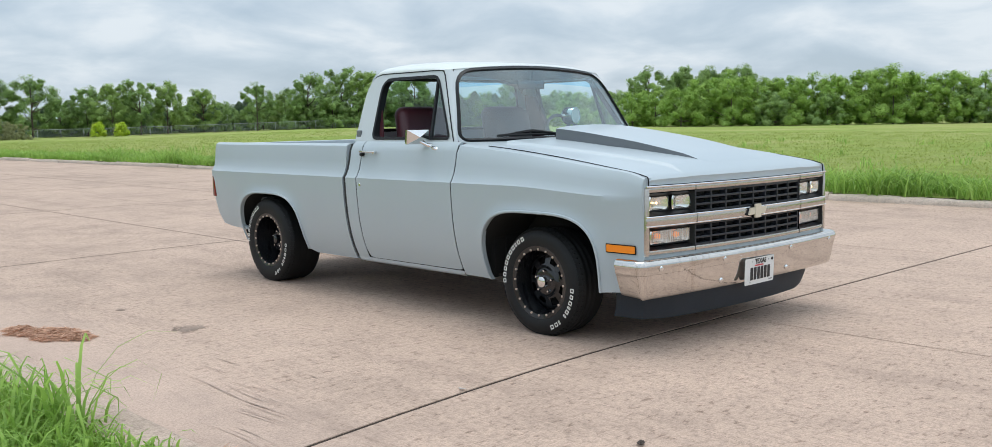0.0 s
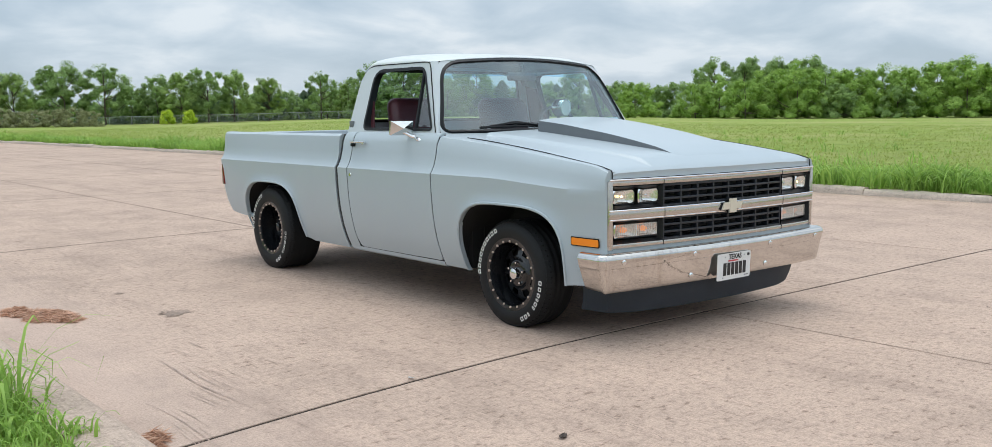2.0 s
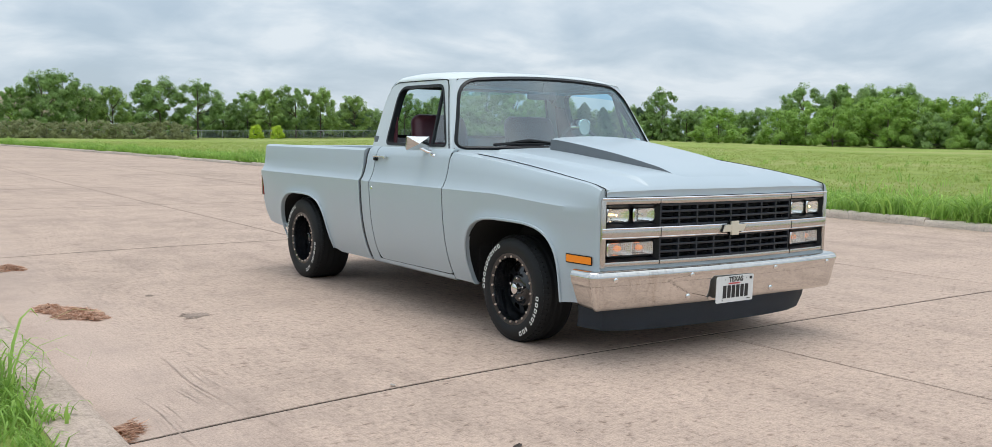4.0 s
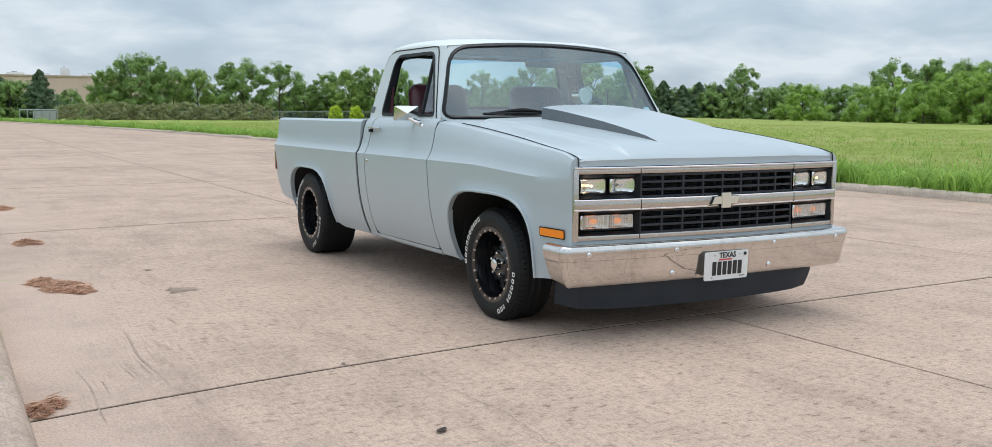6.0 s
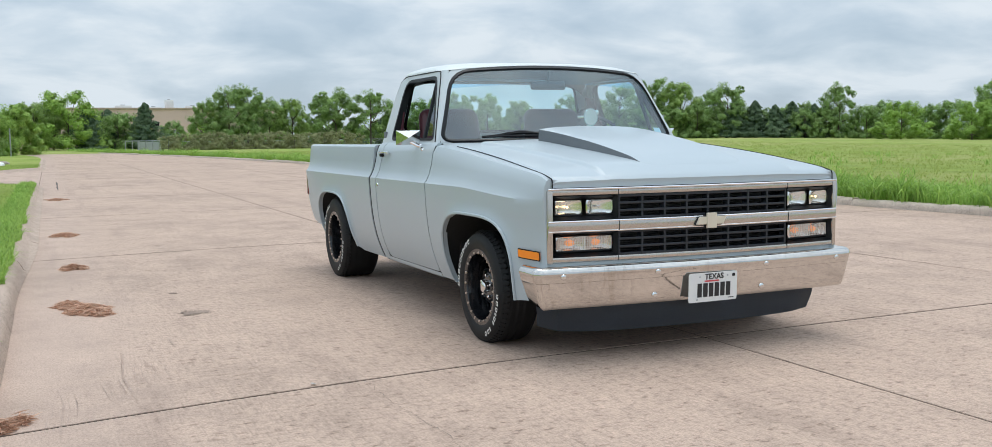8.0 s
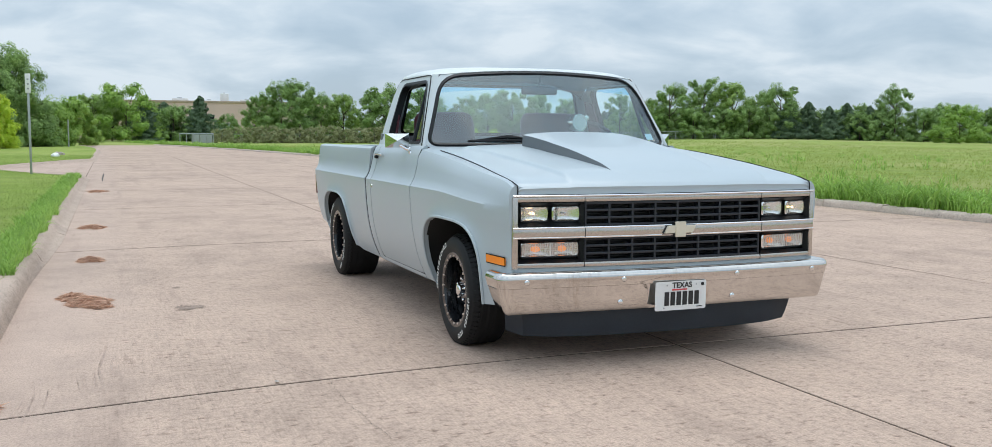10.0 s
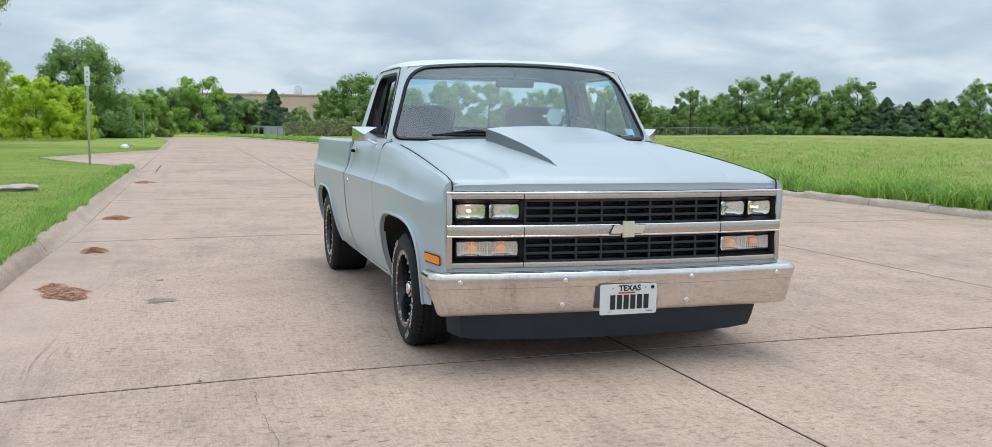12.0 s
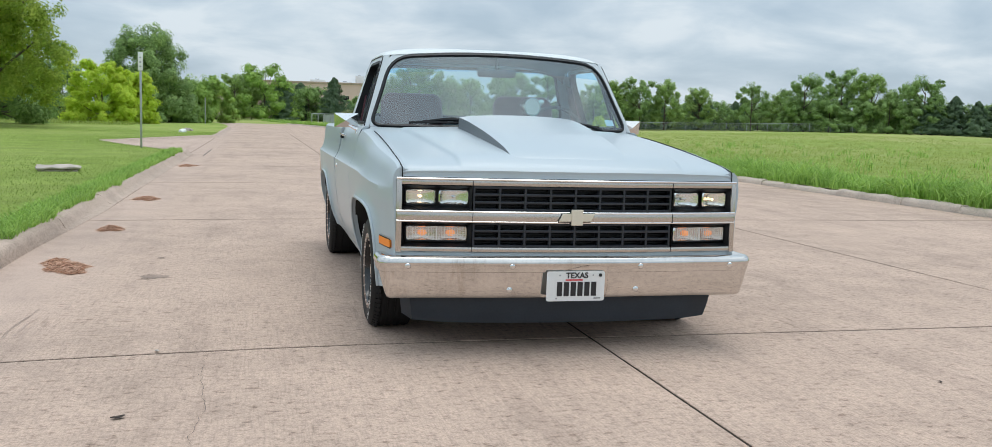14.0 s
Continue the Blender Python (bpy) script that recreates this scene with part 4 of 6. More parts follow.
def seat(xc):
    """A bucket seat with a rounded back."""
    bk = box((-0.25, -0.07, 0.0), (0.25, 0.07, 0.76), 0.065, 4)
    for v in bk.verts:
        v.co.y += 0.22 * v.co.z
        w = 1 - 0.16 * max(0, (v.co.z - 0.35) / 0.41) ** 2
        v.co.x *= w
    s = part("seat_back", bk, M["burgundy"], truck, "burgundy vinyl seat back", at=pose(xc, 1.47, 0.585))
    part("seat_cushion", box((xc - 0.26, 1.05, 0.46), (xc + 0.26, 1.55, 0.66), 0.06, 3), M["burgundy"], truck)
    return s


for s in (-1, 1):
    trim = panel([(1.62, 0.62), (1.60, 1.14), (1.68, 1.42), (1.80, 1.44), (1.83, 0.62)], lambda y, z: (s * (0.845 - 0.20 * max(0.0, z - 1.05)), y, z), (), (0.8, 1.05, 1.2, 1.3), 0.012)
    part("quarter_trim", trim, M["burgundy"], truck, "burgundy inner quarter trim")
seat(-0.47)
seat(0.36)
part("centre_console", box((-0.13, 1.1, 0.45), (0.07, 1.6, 0.78), 0.03), M["burgundy"], truck)
wheel_bm = lathe([(0.0 + 0.013 * math.cos(a), 0.19 + 0.013 * math.sin(a)) for a in (2 * math.pi * k / 8 for k in range(8))], 36, True)
moved(wheel_bm, Matrix.Rotation(radians(90), 4, "Z"))
spoke = joined(wheel_bm, tube([(-0.19, 0, 0), (0, 0.03, 0), (0.19, 0, 0)], 0.014, 6), tube([(0, 0.03, 0), (0, 0, -0.19)], 0.014, 6))
part("steering_wheel", spoke, M["dash"], truck, "dark steering wheel", at=pose(0.47, 1.08, 1.10, -28, 0, 0))
part("steering_column", tube([(0.47, 1.07, 1.065), (0.47, 0.85, 0.96)], 0.035, 10), M["dash"], truck)
gauge = part("gauge", lathe([(-0.035, 0.0), (-0.035, 0.05), (-0.02, 0.060), (0.05, 0.060), (0.055, 0.058), (0.055, 0.052), (0.05, 0.050), (0.05, 0.0)], 28), M["chrome"], truck, "round tachometer on the dash", at=pose(0.184, 0.79, 1.262, 0, 0, -82))
part("gauge_face", lathe([(0.0, 0.0), (0.0, 0.05)], 24), M["white"], gauge, at=pose(0.052, 0, 0))
part("shift_light", lathe([(-0.02, 0.0), (-0.02, 0.018), (0.02, 0.020), (0.03, 0.0)], 16), M["chrome"], gauge, at=pose(0.0, 0.078, 0.03))
part("gauge_stalk", tube([(0.184, 0.80, 1.21), (0.184, 0.82, 1.10)], 0.012, 8), M["dash"], truck)
part("rear_view_mirror", box((-0.128, 0.975, 1.452), (0.135, 0.998, 1.512), 0.014), M["dash"], truck)
part("mirror_stem", tube([(0, 0.96, 1.57), (0, 0.985, 1.49)], 0.008, 6), M["dash"], truck)
part("inspection_sticker", panel([(0.775, 1.150), (0.765, 1.190), (0.70, 1.190), (0.71, 1.150)], lambda x, z: ws_fn(x, z, -0.009), (), (), 0.001), M["sticker"], windscreen, "pale blue inspection sticker")
# wipers
for x0, x1 in ((-0.63, -0.13), (0.13, 0.63)):
    along = lambda k, up=0.0, out=0.026: Vector(ws_fn(x0 + (x1 - x0) * k, 1.139 + 0.016 * k * (1 - k) + up, out))
    w = part("wiper", tube([along(1.04, -0.022, 0.03), along(0.85, 0.004, 0.036), along(0.52, 0.024, 0.034)], [0.012, 0.010, 0.008], 6), M["black"], truck, "black windscreen wiper")
    part("wiper_blade", tube([along(k) for k in steps(0, 1, 12)], 0.008, 5), M["black"], w)
    part("wiper_bridge", tube([along(0.18, 0.004), along(0.3, 0.013, 0.03), along(0.5, 0.02, 0.032), along(0.7, 0.013, 0.03), along(0.82, 0.004)], [0.005, 0.009, 0.013, 0.009, 0.005], 5), M["black"], w)
    for a, b in ((0.06, 0.38), (0.62, 0.94)):
        part("wiper_yoke", tube([along(a, 0.001), along((a + b) / 2, 0.009, 0.029), along(b, 0.001)], 0.006, 5), M["black"], w)

# ---- grille and lamps, bent to the nose ----
def bent(bm, y0=-0.776, k=0.064):
    for v in bm.verts:
        v.co.y += y0 + k * (v.co.x / 0.87) ** 2
    return bm


def cut_box(lo, hi, n, bevel=0.0):
    """A box with cuts across x, so that it bends with the nose."""
    bm = box(lo, hi, bevel)
    for k in range(1, n):
        x = lo[0] + (hi[0] - lo[0]) * k / n
        bmesh.ops.bisect_plane(bm, geom=bm.verts[:] + bm.edges[:] + bm.faces[:], plane_co=(x, 0, 0), plane_no=(1, 0, 0))
    return bm


grille = part("grille", bent(cut_box((-0.885, 0.085, 0.51), (0.885, 0.12, 0.868), 16)), M["black"], truck, "black eggcrate grille in a bright frame")
for lo, hi in (((-0.893, -0.004, 0.846), (0.893, 0.09, 0.874)), ((-0.893, -0.004, 0.516), (0.893, 0.09, 0.541)), ((-0.893, -0.012, 0.668), (0.893, 0.06, 0.716))):
    part("grille_frame", bent(cut_box(lo, hi, 16, 0.006)), M["bright"], grille, "bright metal grille bar")
part("valance", bent(cut_box((-0.885, 0.010, 0.44), (0.885, 0.03, 0.5145), 16, 0.004)), M["paint"], truck, "grey painted strip between grille and bumper")
for z in (0.877, 0.716, 0.668):
    part("grille_trim", bent(tube([(x, -0.008, z) for x in steps(-0.893, 0.893, 16)], 0.0055, 6)), M["chrome"], grille, "thin chrome trim line")
for s in (-1, 1):
    part("grille_frame", bent(box((min(s * 0.866, s * 0.896), -0.008, 0.509), (max(s * 0.866, s * 0.896), 0.09, 0.873), 0.008)), M["bright"], grille)
for z0, z1 in ((0.722, 0.842), (0.540, 0.662)):
    for x in steps(-0.515, 0.515, 8):
        part("grille_bar", bent(box((x - 0.006, 0.004, z0), (x + 0.006, 0.05, z1), 0.002, 1)), M["grille"], grille)
    for z in (z0 + 0.005, z0 + (z1 - z0) * 0.35, z0 + (z1 - z0) * 0.67, z1 - 0.004):
        part("grille_bar", bent(cut_box((-0.52, 0.006, z - 0.0064), (0.52, 0.05, z + 0.0064), 10, 0.002)), M["grille"], grille)
    # thin fins set back behind the bars
    for k in range(3):
        z = z0 + (z1 - z0) * (k + 0.45) / 3
        part("grille_fin", bent(cut_box((-0.52, 0.066, z - 0.003), (0.52, 0.084, z + 0.003), 8)), M["black"], grille)
# joints between the lamp bezels and the grille's middle
for s in (-1, 1):
    for z0, z1, y in ((0.846, 0.8745, -0.0052), (0.668, 0.7165, -0.0132), (0.516, 0.541, -0.0052)):
        part("bezel_joint", bent(box((s * 0.523 - 0.0014, y, z0), (s * 0.523 + 0.0014, y + 0.03, z1))), M["black"], grille)


def lamp(name, x0, x1, z0, z1, label, amber, lit=False):
    """A rectangular lamp: dished reflector, bulb and ribbed clear lens in a black surround."""
    xc, zc, w, h = (x0 + x1) / 2, (z0 + z1) / 2, (x1 - x0) / 2, (z1 - z0) / 2
    yc = -0.776 + 0.064 * (xc / 0.87) ** 2
    tilt = math.atan(2 * 0.064 * xc / 0.87**2)
    at = Matrix.Translation((xc, yc, zc)) @ Matrix.Rotation(tilt, 4, "Z")
    rim_o, rim_i = rounded([(-w, -h), (-w, h), (w, h), (w, -h)], 0.024), rounded([(-w + 0.006, -h + 0.006), (-w + 0.006, h - 0.006), (w - 0.006, h - 0.006), (w - 0.006, -h + 0.006)], 0.020)
    ob = part(name, ring([(*p, 0.018) for p in rim_o], [(*p, 0.012) for p in rim_i], lambda x, z, y: (x, y, z), 2), M["chrome"], grille, label, at=at)
    depth = 0.028 if amber else 0.036
    if amber:                          # two dished halves side by side
        bowl = panel(rim_i, lambda x, z: (x, 0.016 + depth * max(0.0, 1 - ((abs(x) - w / 2) / (w / 2)) ** 2) * max(0.0, 1 - (z / h) ** 4), z), steps(-w * 0.97, w * 0.97, 40), steps(-h * 0.95, h * 0.95, 16), 0.0)
    else:                              # a dish with a flat floor and roof
        bowl = panel(rim_i, lambda x, z: (x, 0.016 + depth * max(0.0, 1 - (x / w) ** 2) * max(0.0, 1 - (z / h) ** 6) ** 0.8, z), steps(-w * 0.97, w * 0.97, 24), steps(-h * 0.96, h * 0.96, 20), 0.0)
    part("reflector", bowl, M["turn_reflector"] if amber else M["lit_reflector"] if lit else M["reflector"], ob)
    n = 2 if amber else 1
    for k in range(n):
        bx = (-w * 0.45 + k * w * 0.9) if n == 2 else 0.0
        part("bulb", lathe([(-0.03, 0.0), (-0.03, 0.010), (-0.012, 0.014), (0.0, 0.0)], 12), M["bulb_amber"] if amber else M["bulb_lit"] if lit else M["chrome"], ob, at=Matrix.Translation((bx, 0.030, 0)) @ Matrix.Rotation(radians(-90), 4, "Z") @ Matrix.Diagonal((0.7, 1.7, 1.1, 1.0) if amber else (0.5, 0.5, 0.5, 1.0)))
    lens = panel(rim_i, lambda x, z: (x, 0.012 - 0.008 * (1 - (x / w) ** 2) * (1 - (z / h) ** 2) + (0.0014 * math.cos(x * 420) if amber else 0.0016 * math.cos(x * 300) * math.cos(z * 200)), z), steps(-w * 0.95, w * 0.95, 48), steps(-h * 0.9, h * 0.9, 4 if amber else 12), 0.0)
    ln = part("lens", lens, M["lens"], ob)
    ln.visible_shadow = False
    if amber:
        ribs = bmesh.new()
        for x in steps(-w * 0.92, w * 0.92, 22):
            add_box(ribs, (x - 0.0009, 0.0135, -h * 0.84), (x + 0.0009, 0.016, h * 0.84))
        for z in steps(-h * 0.7, h * 0.7, 5):
            add_box(ribs, (-w * 0.92, 0.0145, z - 0.0007), (w * 0.92, 0.0165, z + 0.0007))
        add_box(ribs, (-0.004, 0.013, -h * 0.84), (0.004, 0.016, h * 0.84))
        part("lens_ribs", ribs, M["rib"], ob)
    return ob


for s in (-1, 1):
    lo, hi = sorted((s * 0.525, s * 0.866))
    for z0, z1 in ((0.724, 0.842), (0.540, 0.662)):
        o = rounded([(lo, z0), (lo, z1), (hi, z1), (hi, z0)], 0.008)
        part("lamp_surround", bent(ring([(*p, 0.0) for p in o], [(*p, 0.03) for p in offset(o, -0.016)], lambda x, z, y: (x, y, z), 2)), M["black"], grille)
        part("lamp_surround", bent(cut_box((lo, 0.07, z0), (hi, 0.082, z1), 4)), M["black"], grille)
    for a, b in ((0.537, 0.690), (0.702, 0.855)):
        x0, x1 = sorted((s * a, s * b))
        lamp("headlight", x0, x1, 0.745, 0.828, "rectangular headlight with a clear lens", False, a > 0.6)
    x0, x1 = sorted((s * 0.540, s * 0.852))
    lamp("turn_signal", x0, x1, 0.566, 0.648, "clear ribbed turn signal with amber bulbs", True)
def bow(grow, y0, y1):
    """A plain cross-shaped emblem with slanted wings."""
    e = box((-0.031 - grow, y0, -0.040 - grow), (0.031 + grow, y1, 0.040 + grow), 0.004)
    for x in (-0.054, 0.054):
        w = box((x - 0.030 - grow, y0 + 0.003, -0.020 - grow), (x + 0.030 + grow, y1, 0.020 + grow), 0.003)
        for v in w.verts:
            v.co.x += 0.5 * v.co.z
        e = joined(e, w)
    return e


em = bow(0.0, -0.020, 0.0)
part("emblem_base", bow(0.002, -0.010, 0.004), M["black"], grille, sharp=20, at=pose(0, -0.788, 0.696))
part("emblem", em, M["gold"], grille, "pale gold emblem on the grille bar", sharp=20, at=pose(0, -0.788, 0.696))

# ---- bumper, plate, air dam ----
def bumper_plan(t):
    """The bumper's line at t from -1 to 1: place and outward way."""
    s, a = math.copysign(1, t), abs(t)
    if a < 0.86:
        x = a / 0.86 * 0.925
        y = -0.814 + 0.05 * (x / 0.925) ** 2
        n = Vector((2 * 0.05 * x / 0.925**2 * 0.9, -1, 0)).normalized()
    else:
        f = (a - 0.86) / 0.14
        q = min(1, f / 0.55) * math.pi / 2
        x, y = 0.925 + 0.058 * math.sin(q), -0.764 + 0.058 * (1 - math.cos(q)) + max(0, f - 0.55) / 0.45 * 0.13
        n = Vector((math.sin(q), -math.cos(q), 0)) + Vector((0.12, 0, 0))
        n.normalize()
    return Vector((s * x, y, 0)), Vector((s * n.x, n.y, 0)), a


BUMP = [(-0.075, 0.486), (-0.052, 0.497), (-0.034, 0.500), (-0.020, 0.498), (-0.009, 0.492), (-0.001, 0.483), (0.003, 0.472), (0.004, 0.464), (0.003, 0.458), (0.0005, 0.4545), (-0.001, 0.451), (-0.0035, 0.436), (-0.0055, 0.4215), (-0.0080, 0.4195), (-0.0105, 0.403), (-0.018, 0.35), (-0.027, 0.305), (-0.034, 0.290), (-0.046, 0.284), (-0.075, 0.284)]


def bumper_pt(t, i):
    p, n, a = bumper_plan(t)
    d, z = BUMP[int(i)]
    if a > 0.86 and z < 0.43:           # ends taper in below
        d -= (a - 0.86) / 0.14 * 0.028 * (0.43 - z) / 0.145
        z += (a - 0.86) / 0.14 * 0.010 * (0.43 - z) / 0.145
    x = abs(p.x)
    if x < 0.167 and 0.29 < z < 0.42:    # recess behind the plate
        d -= 0.0025
    return tuple(p + n * d + Vector((0, 0, z)))


ts = sorted(set(steps(-0.86, 0.86, 40) + [-0.157, -0.152, 0.152, 0.157] + [s * v for s in (-1, 1) for v in steps(0.86, 1.0, 12)]))
bumper = part("front_bumper", grid(bumper_pt, ts, range(len(BUMP))), M["bumper"], truck, "chrome front bumper with dull patches", sharp=40)
bolt_me = finish(moved(lathe([(-0.008, 0.0155), (0.003, 0.0155), (0.009, 0.011), (0.012, 0.0)], 14), Matrix.Rotation(radians(-90), 4, "Z")), "bumper_bolt", M["chrome"])
for x, z in ((-0.84, 0.452), (-0.325, 0.452), (0.345, 0.452), (0.85, 0.452), (-0.333, 0.330), (0.33, 0.330)):
    y = -0.814 + 0.05 * (x / 0.925) ** 2 + (0.002 if z > 0.4 else 0.022)
    part("bumper_bolt", bolt_me, None, bumper, at=pose(x, y, z))
plate_o = rounded([(-0.1525, -0.076), (-0.1525, 0.076), (0.1525, 0.076), (0.1525, -0.076)], 0.012)
plate = part("number_plate", panel(plate_o, lambda x, z: (x, 0, z), (), (), 0.003), M["plate"], bumper, "white number plate with dark characters", at=pose(0, -0.8145, 0.352, 2, 0, 0))


def text_mesh(words, size, mat):
    cu = bpy.data.curves.new("word", "FONT")
    cu.offset, cu.body, cu.size, cu.align_x, cu.align_y, cu.extrude = 0.0011, words, size, "CENTER", "CENTER", 0.0006
    tmp = bpy.data.objects.new("word", cu)
    scene.collection.objects.link(tmp)
    bpy.context.view_layer.update()
    me = bpy.data.meshes.new_from_object(tmp.evaluated_get(bpy.context.evaluated_depsgraph_get()))
    bpy.data.objects.remove(tmp)
    me.materials.clear()
    me.materials.append(mat)
    return me


word = part("plate_word", text_mesh("TEXAS", 0.040, M["ink"]), None, plate, at=pose(0.005, -0.0045, 0.054, 90, 0, 0))
bar_me = finish(box((-0.0135, -0.0015, -0.036), (0.0135, 0.0, 0.036), 0.0), "plate_bar", M["ink"])
for k in range(6):
    part("plate_bar", bar_me, None, plate, at=pose(-0.085 + k * 0.036, -0.0035, -0.014))
part("plate_bar", box((-0.055, -0.0015, -0.004), (0.035, 0.0, 0.004)), M["red_ink"], plate, at=pose(0.0, -0.0035, 0.032))
part("plate_bar", box((-0.016, -0.0015, -0.002), (0.016, 0.0, 0.002)), M["ink"], plate, at=pose(0.115, -0.0035, -0.062))
for x, z in ((-0.085, 0.056), (0.09, 0.056), (-0.10, -0.062), (0.10, -0.062)):
    part("plate_screw", lathe([(0, 0.0045), (0.002, 0.0035), (0.003, 0.0)], 10), M["steel"], plate, at=pose(x, -0.004, z, 0, 0, -90))
part("plate_mark", box((-0.008, -0.0015, -0.008), (0.008, 0.0, 0.008), 0.004), M["ink"], plate, at=pose(0.128, -0.0035, 0.056))


def dam_pt(t, k):
    s, a = math.copysign(1, t), abs(t)
    if a < 0.8:
        x, y = a / 0.8 * 0.67, -0.735 + 0.045 * (a / 0.8) ** 2
    elif a < 0.92:
        f = (a - 0.8) / 0.12
        x, y = 0.67 + 0.145 * f, -0.690 + 0.05 * f
    else:
        f = (a - 0.92) / 0.08
        x, y = 0.815 + 0.03 * f, -0.640 + 0.17 * f
    zb = 0.143 + 0.008 * max(0, (x - 0.4) / 0.42) ** 2
    z = 0.305 + (zb - 0.305) * k
    return (s * x * (1 - 0.03 * k), y + 0.035 * k - 0.01 * math.sin(k * 3.1), z)


dam = grid(dam_pt, sorted(set(steps(-0.8, 0.8, 20) + [s * v for s in (-1, 1) for v in (0.8, 0.86, 0.92, 0.96, 1.0)])), steps(0, 1, 4))
bmesh.ops.solidify(dam, geom=dam.faces[:], thickness=0.008)
part("air_dam", dam, M["airdam"], truck, "black plastic air dam under the bumper", sharp=20)

# ---- side details ----
mk = panel(rounded([(-0.660, 0.526), (-0.660, 0.564), (-0.494, 0.568), (-0.494, 0.530)], 0.006), lambda y, z: (-(half_width(y, z) + 0.010), y, z), (-0.62, -0.58, -0.54), (), 0.012)
mk_rim = ring(rounded([(-0.666, 0.520), (-0.666, 0.570), (-0.488, 0.574), (-0.488, 0.524)], 0.008), rounded([(-0.658, 0.528), (-0.658, 0.562), (-0.496, 0.566), (-0.496, 0.532)], 0.006), lambda y, z: (-(half_width(y, z) + 0.007), y, z), 1)
for f, flip in zip(fenders, (False, True)):
    part("side_marker_lamp", mirrored(mk) if flip else mk.copy(), M["amber_lit"], f, "amber side marker lamp")
    part("side_marker_rim", mirrored(mk_rim) if flip else mk_rim.copy(), M["black"], f)
handle = joined(box((-0.978, 1.52, 1.034), (-0.952, 1.70, 1.047), 0.005), box((-0.972, 1.535, 1.026), (-0.93, 1.555, 1.04), 0.004))
button = box((-0.974, 1.668, 1.008), (-0.94, 1.70, 1.032), 0.008)
lock = lathe([(-1.008, 0.0), (-1.008, 0.010), (-1.0, 0.013), (-0.99, 0.013)], 14)
for d, flip in zip(doors, (False, True)):
    part("door_handle", mirrored(handle) if flip else handle.copy(), M["chrome"], d, "chrome door handle")
    part("handle_button", mirrored(button) if flip else button.copy(), M["black"], d, "black push button under the handle")
    part("door_lock", moved(mirrored(lock) if flip else lock.copy(), pose(0, 1.66, 0.815)), M["chrome"], d, "round chrome door lock")
    part("door_card", box(*((-0.84, 0.78, 0.45), (-0.80, 1.68, 1.115)) if not flip else ((0.80, 0.78, 0.45), (0.84, 1.68, 1.115)), 0.012), M["burgundy"], d, "burgundy inner door trim")
    # door mirror: a faceted chrome shell on an arm
    s = 1 if flip else -1
    mir = bmesh.new()
    rim_pts = [(-0.078, -0.046), (-0.078, 0.046), (0.078, 0.046), (0.078, -0.046)]
    front = [mir.verts.new((x, 0, z)) for x, z in rim_pts]
    backs = [mir.verts.new((x * 0.96, 0.03, z * 0.96)) for x, z in rim_pts]
    tip = mir.verts.new((0, -0.034, 0.004))
    for k in range(4):
        mir.faces.new((front[k], front[(k + 1) % 4], tip))
        mir.faces.new((front[k], backs[k], backs[(k + 1) % 4], front[(k + 1) % 4]))
    mir.faces.new(backs)
    at = Matrix.Translation((s * 0.99, 1.03, 1.14)) @ Matrix.Rotation(radians(s * 12), 4, "Z") @ Matrix.Rotation(radians(9), 4, "X")
    mo = part("door_mirror", mir, M["chrome"], d, "faceted chrome door mirror", sharp=10, at=at)
    foot = bmesh.new()
    bmesh.ops.create_uvsphere(foot, u_segments=16, v_segments=8, radius=1.0)
    part("mirror_base", moved(foot, Matrix.Translation((-s * 0.088, -0.075, -0.062)) @ Matrix.Diagonal((0.022, 0.055, 0.016, 1.0))), M["chrome"], mo, "oval chrome mirror foot")
    part("mirror_arm", tube([(0, 0.005, -0.02), (-s * 0.06, -0.02, -0.05), (-s * 0.11, -0.05, -0.058)], [0.011, 0.012, 0.02], 8), M["chrome"], mo)
for s in (-1, 1):
    bd = box((min(s * 0.886, s * 0.875), 1.79, 1.125), (max(s * 0.886, s * 0.875), 1.845, 1.185), 0.004)
    part("pillar_badge", bd, M["dark_grey"], truck, "small grey badge on the rear pillar")

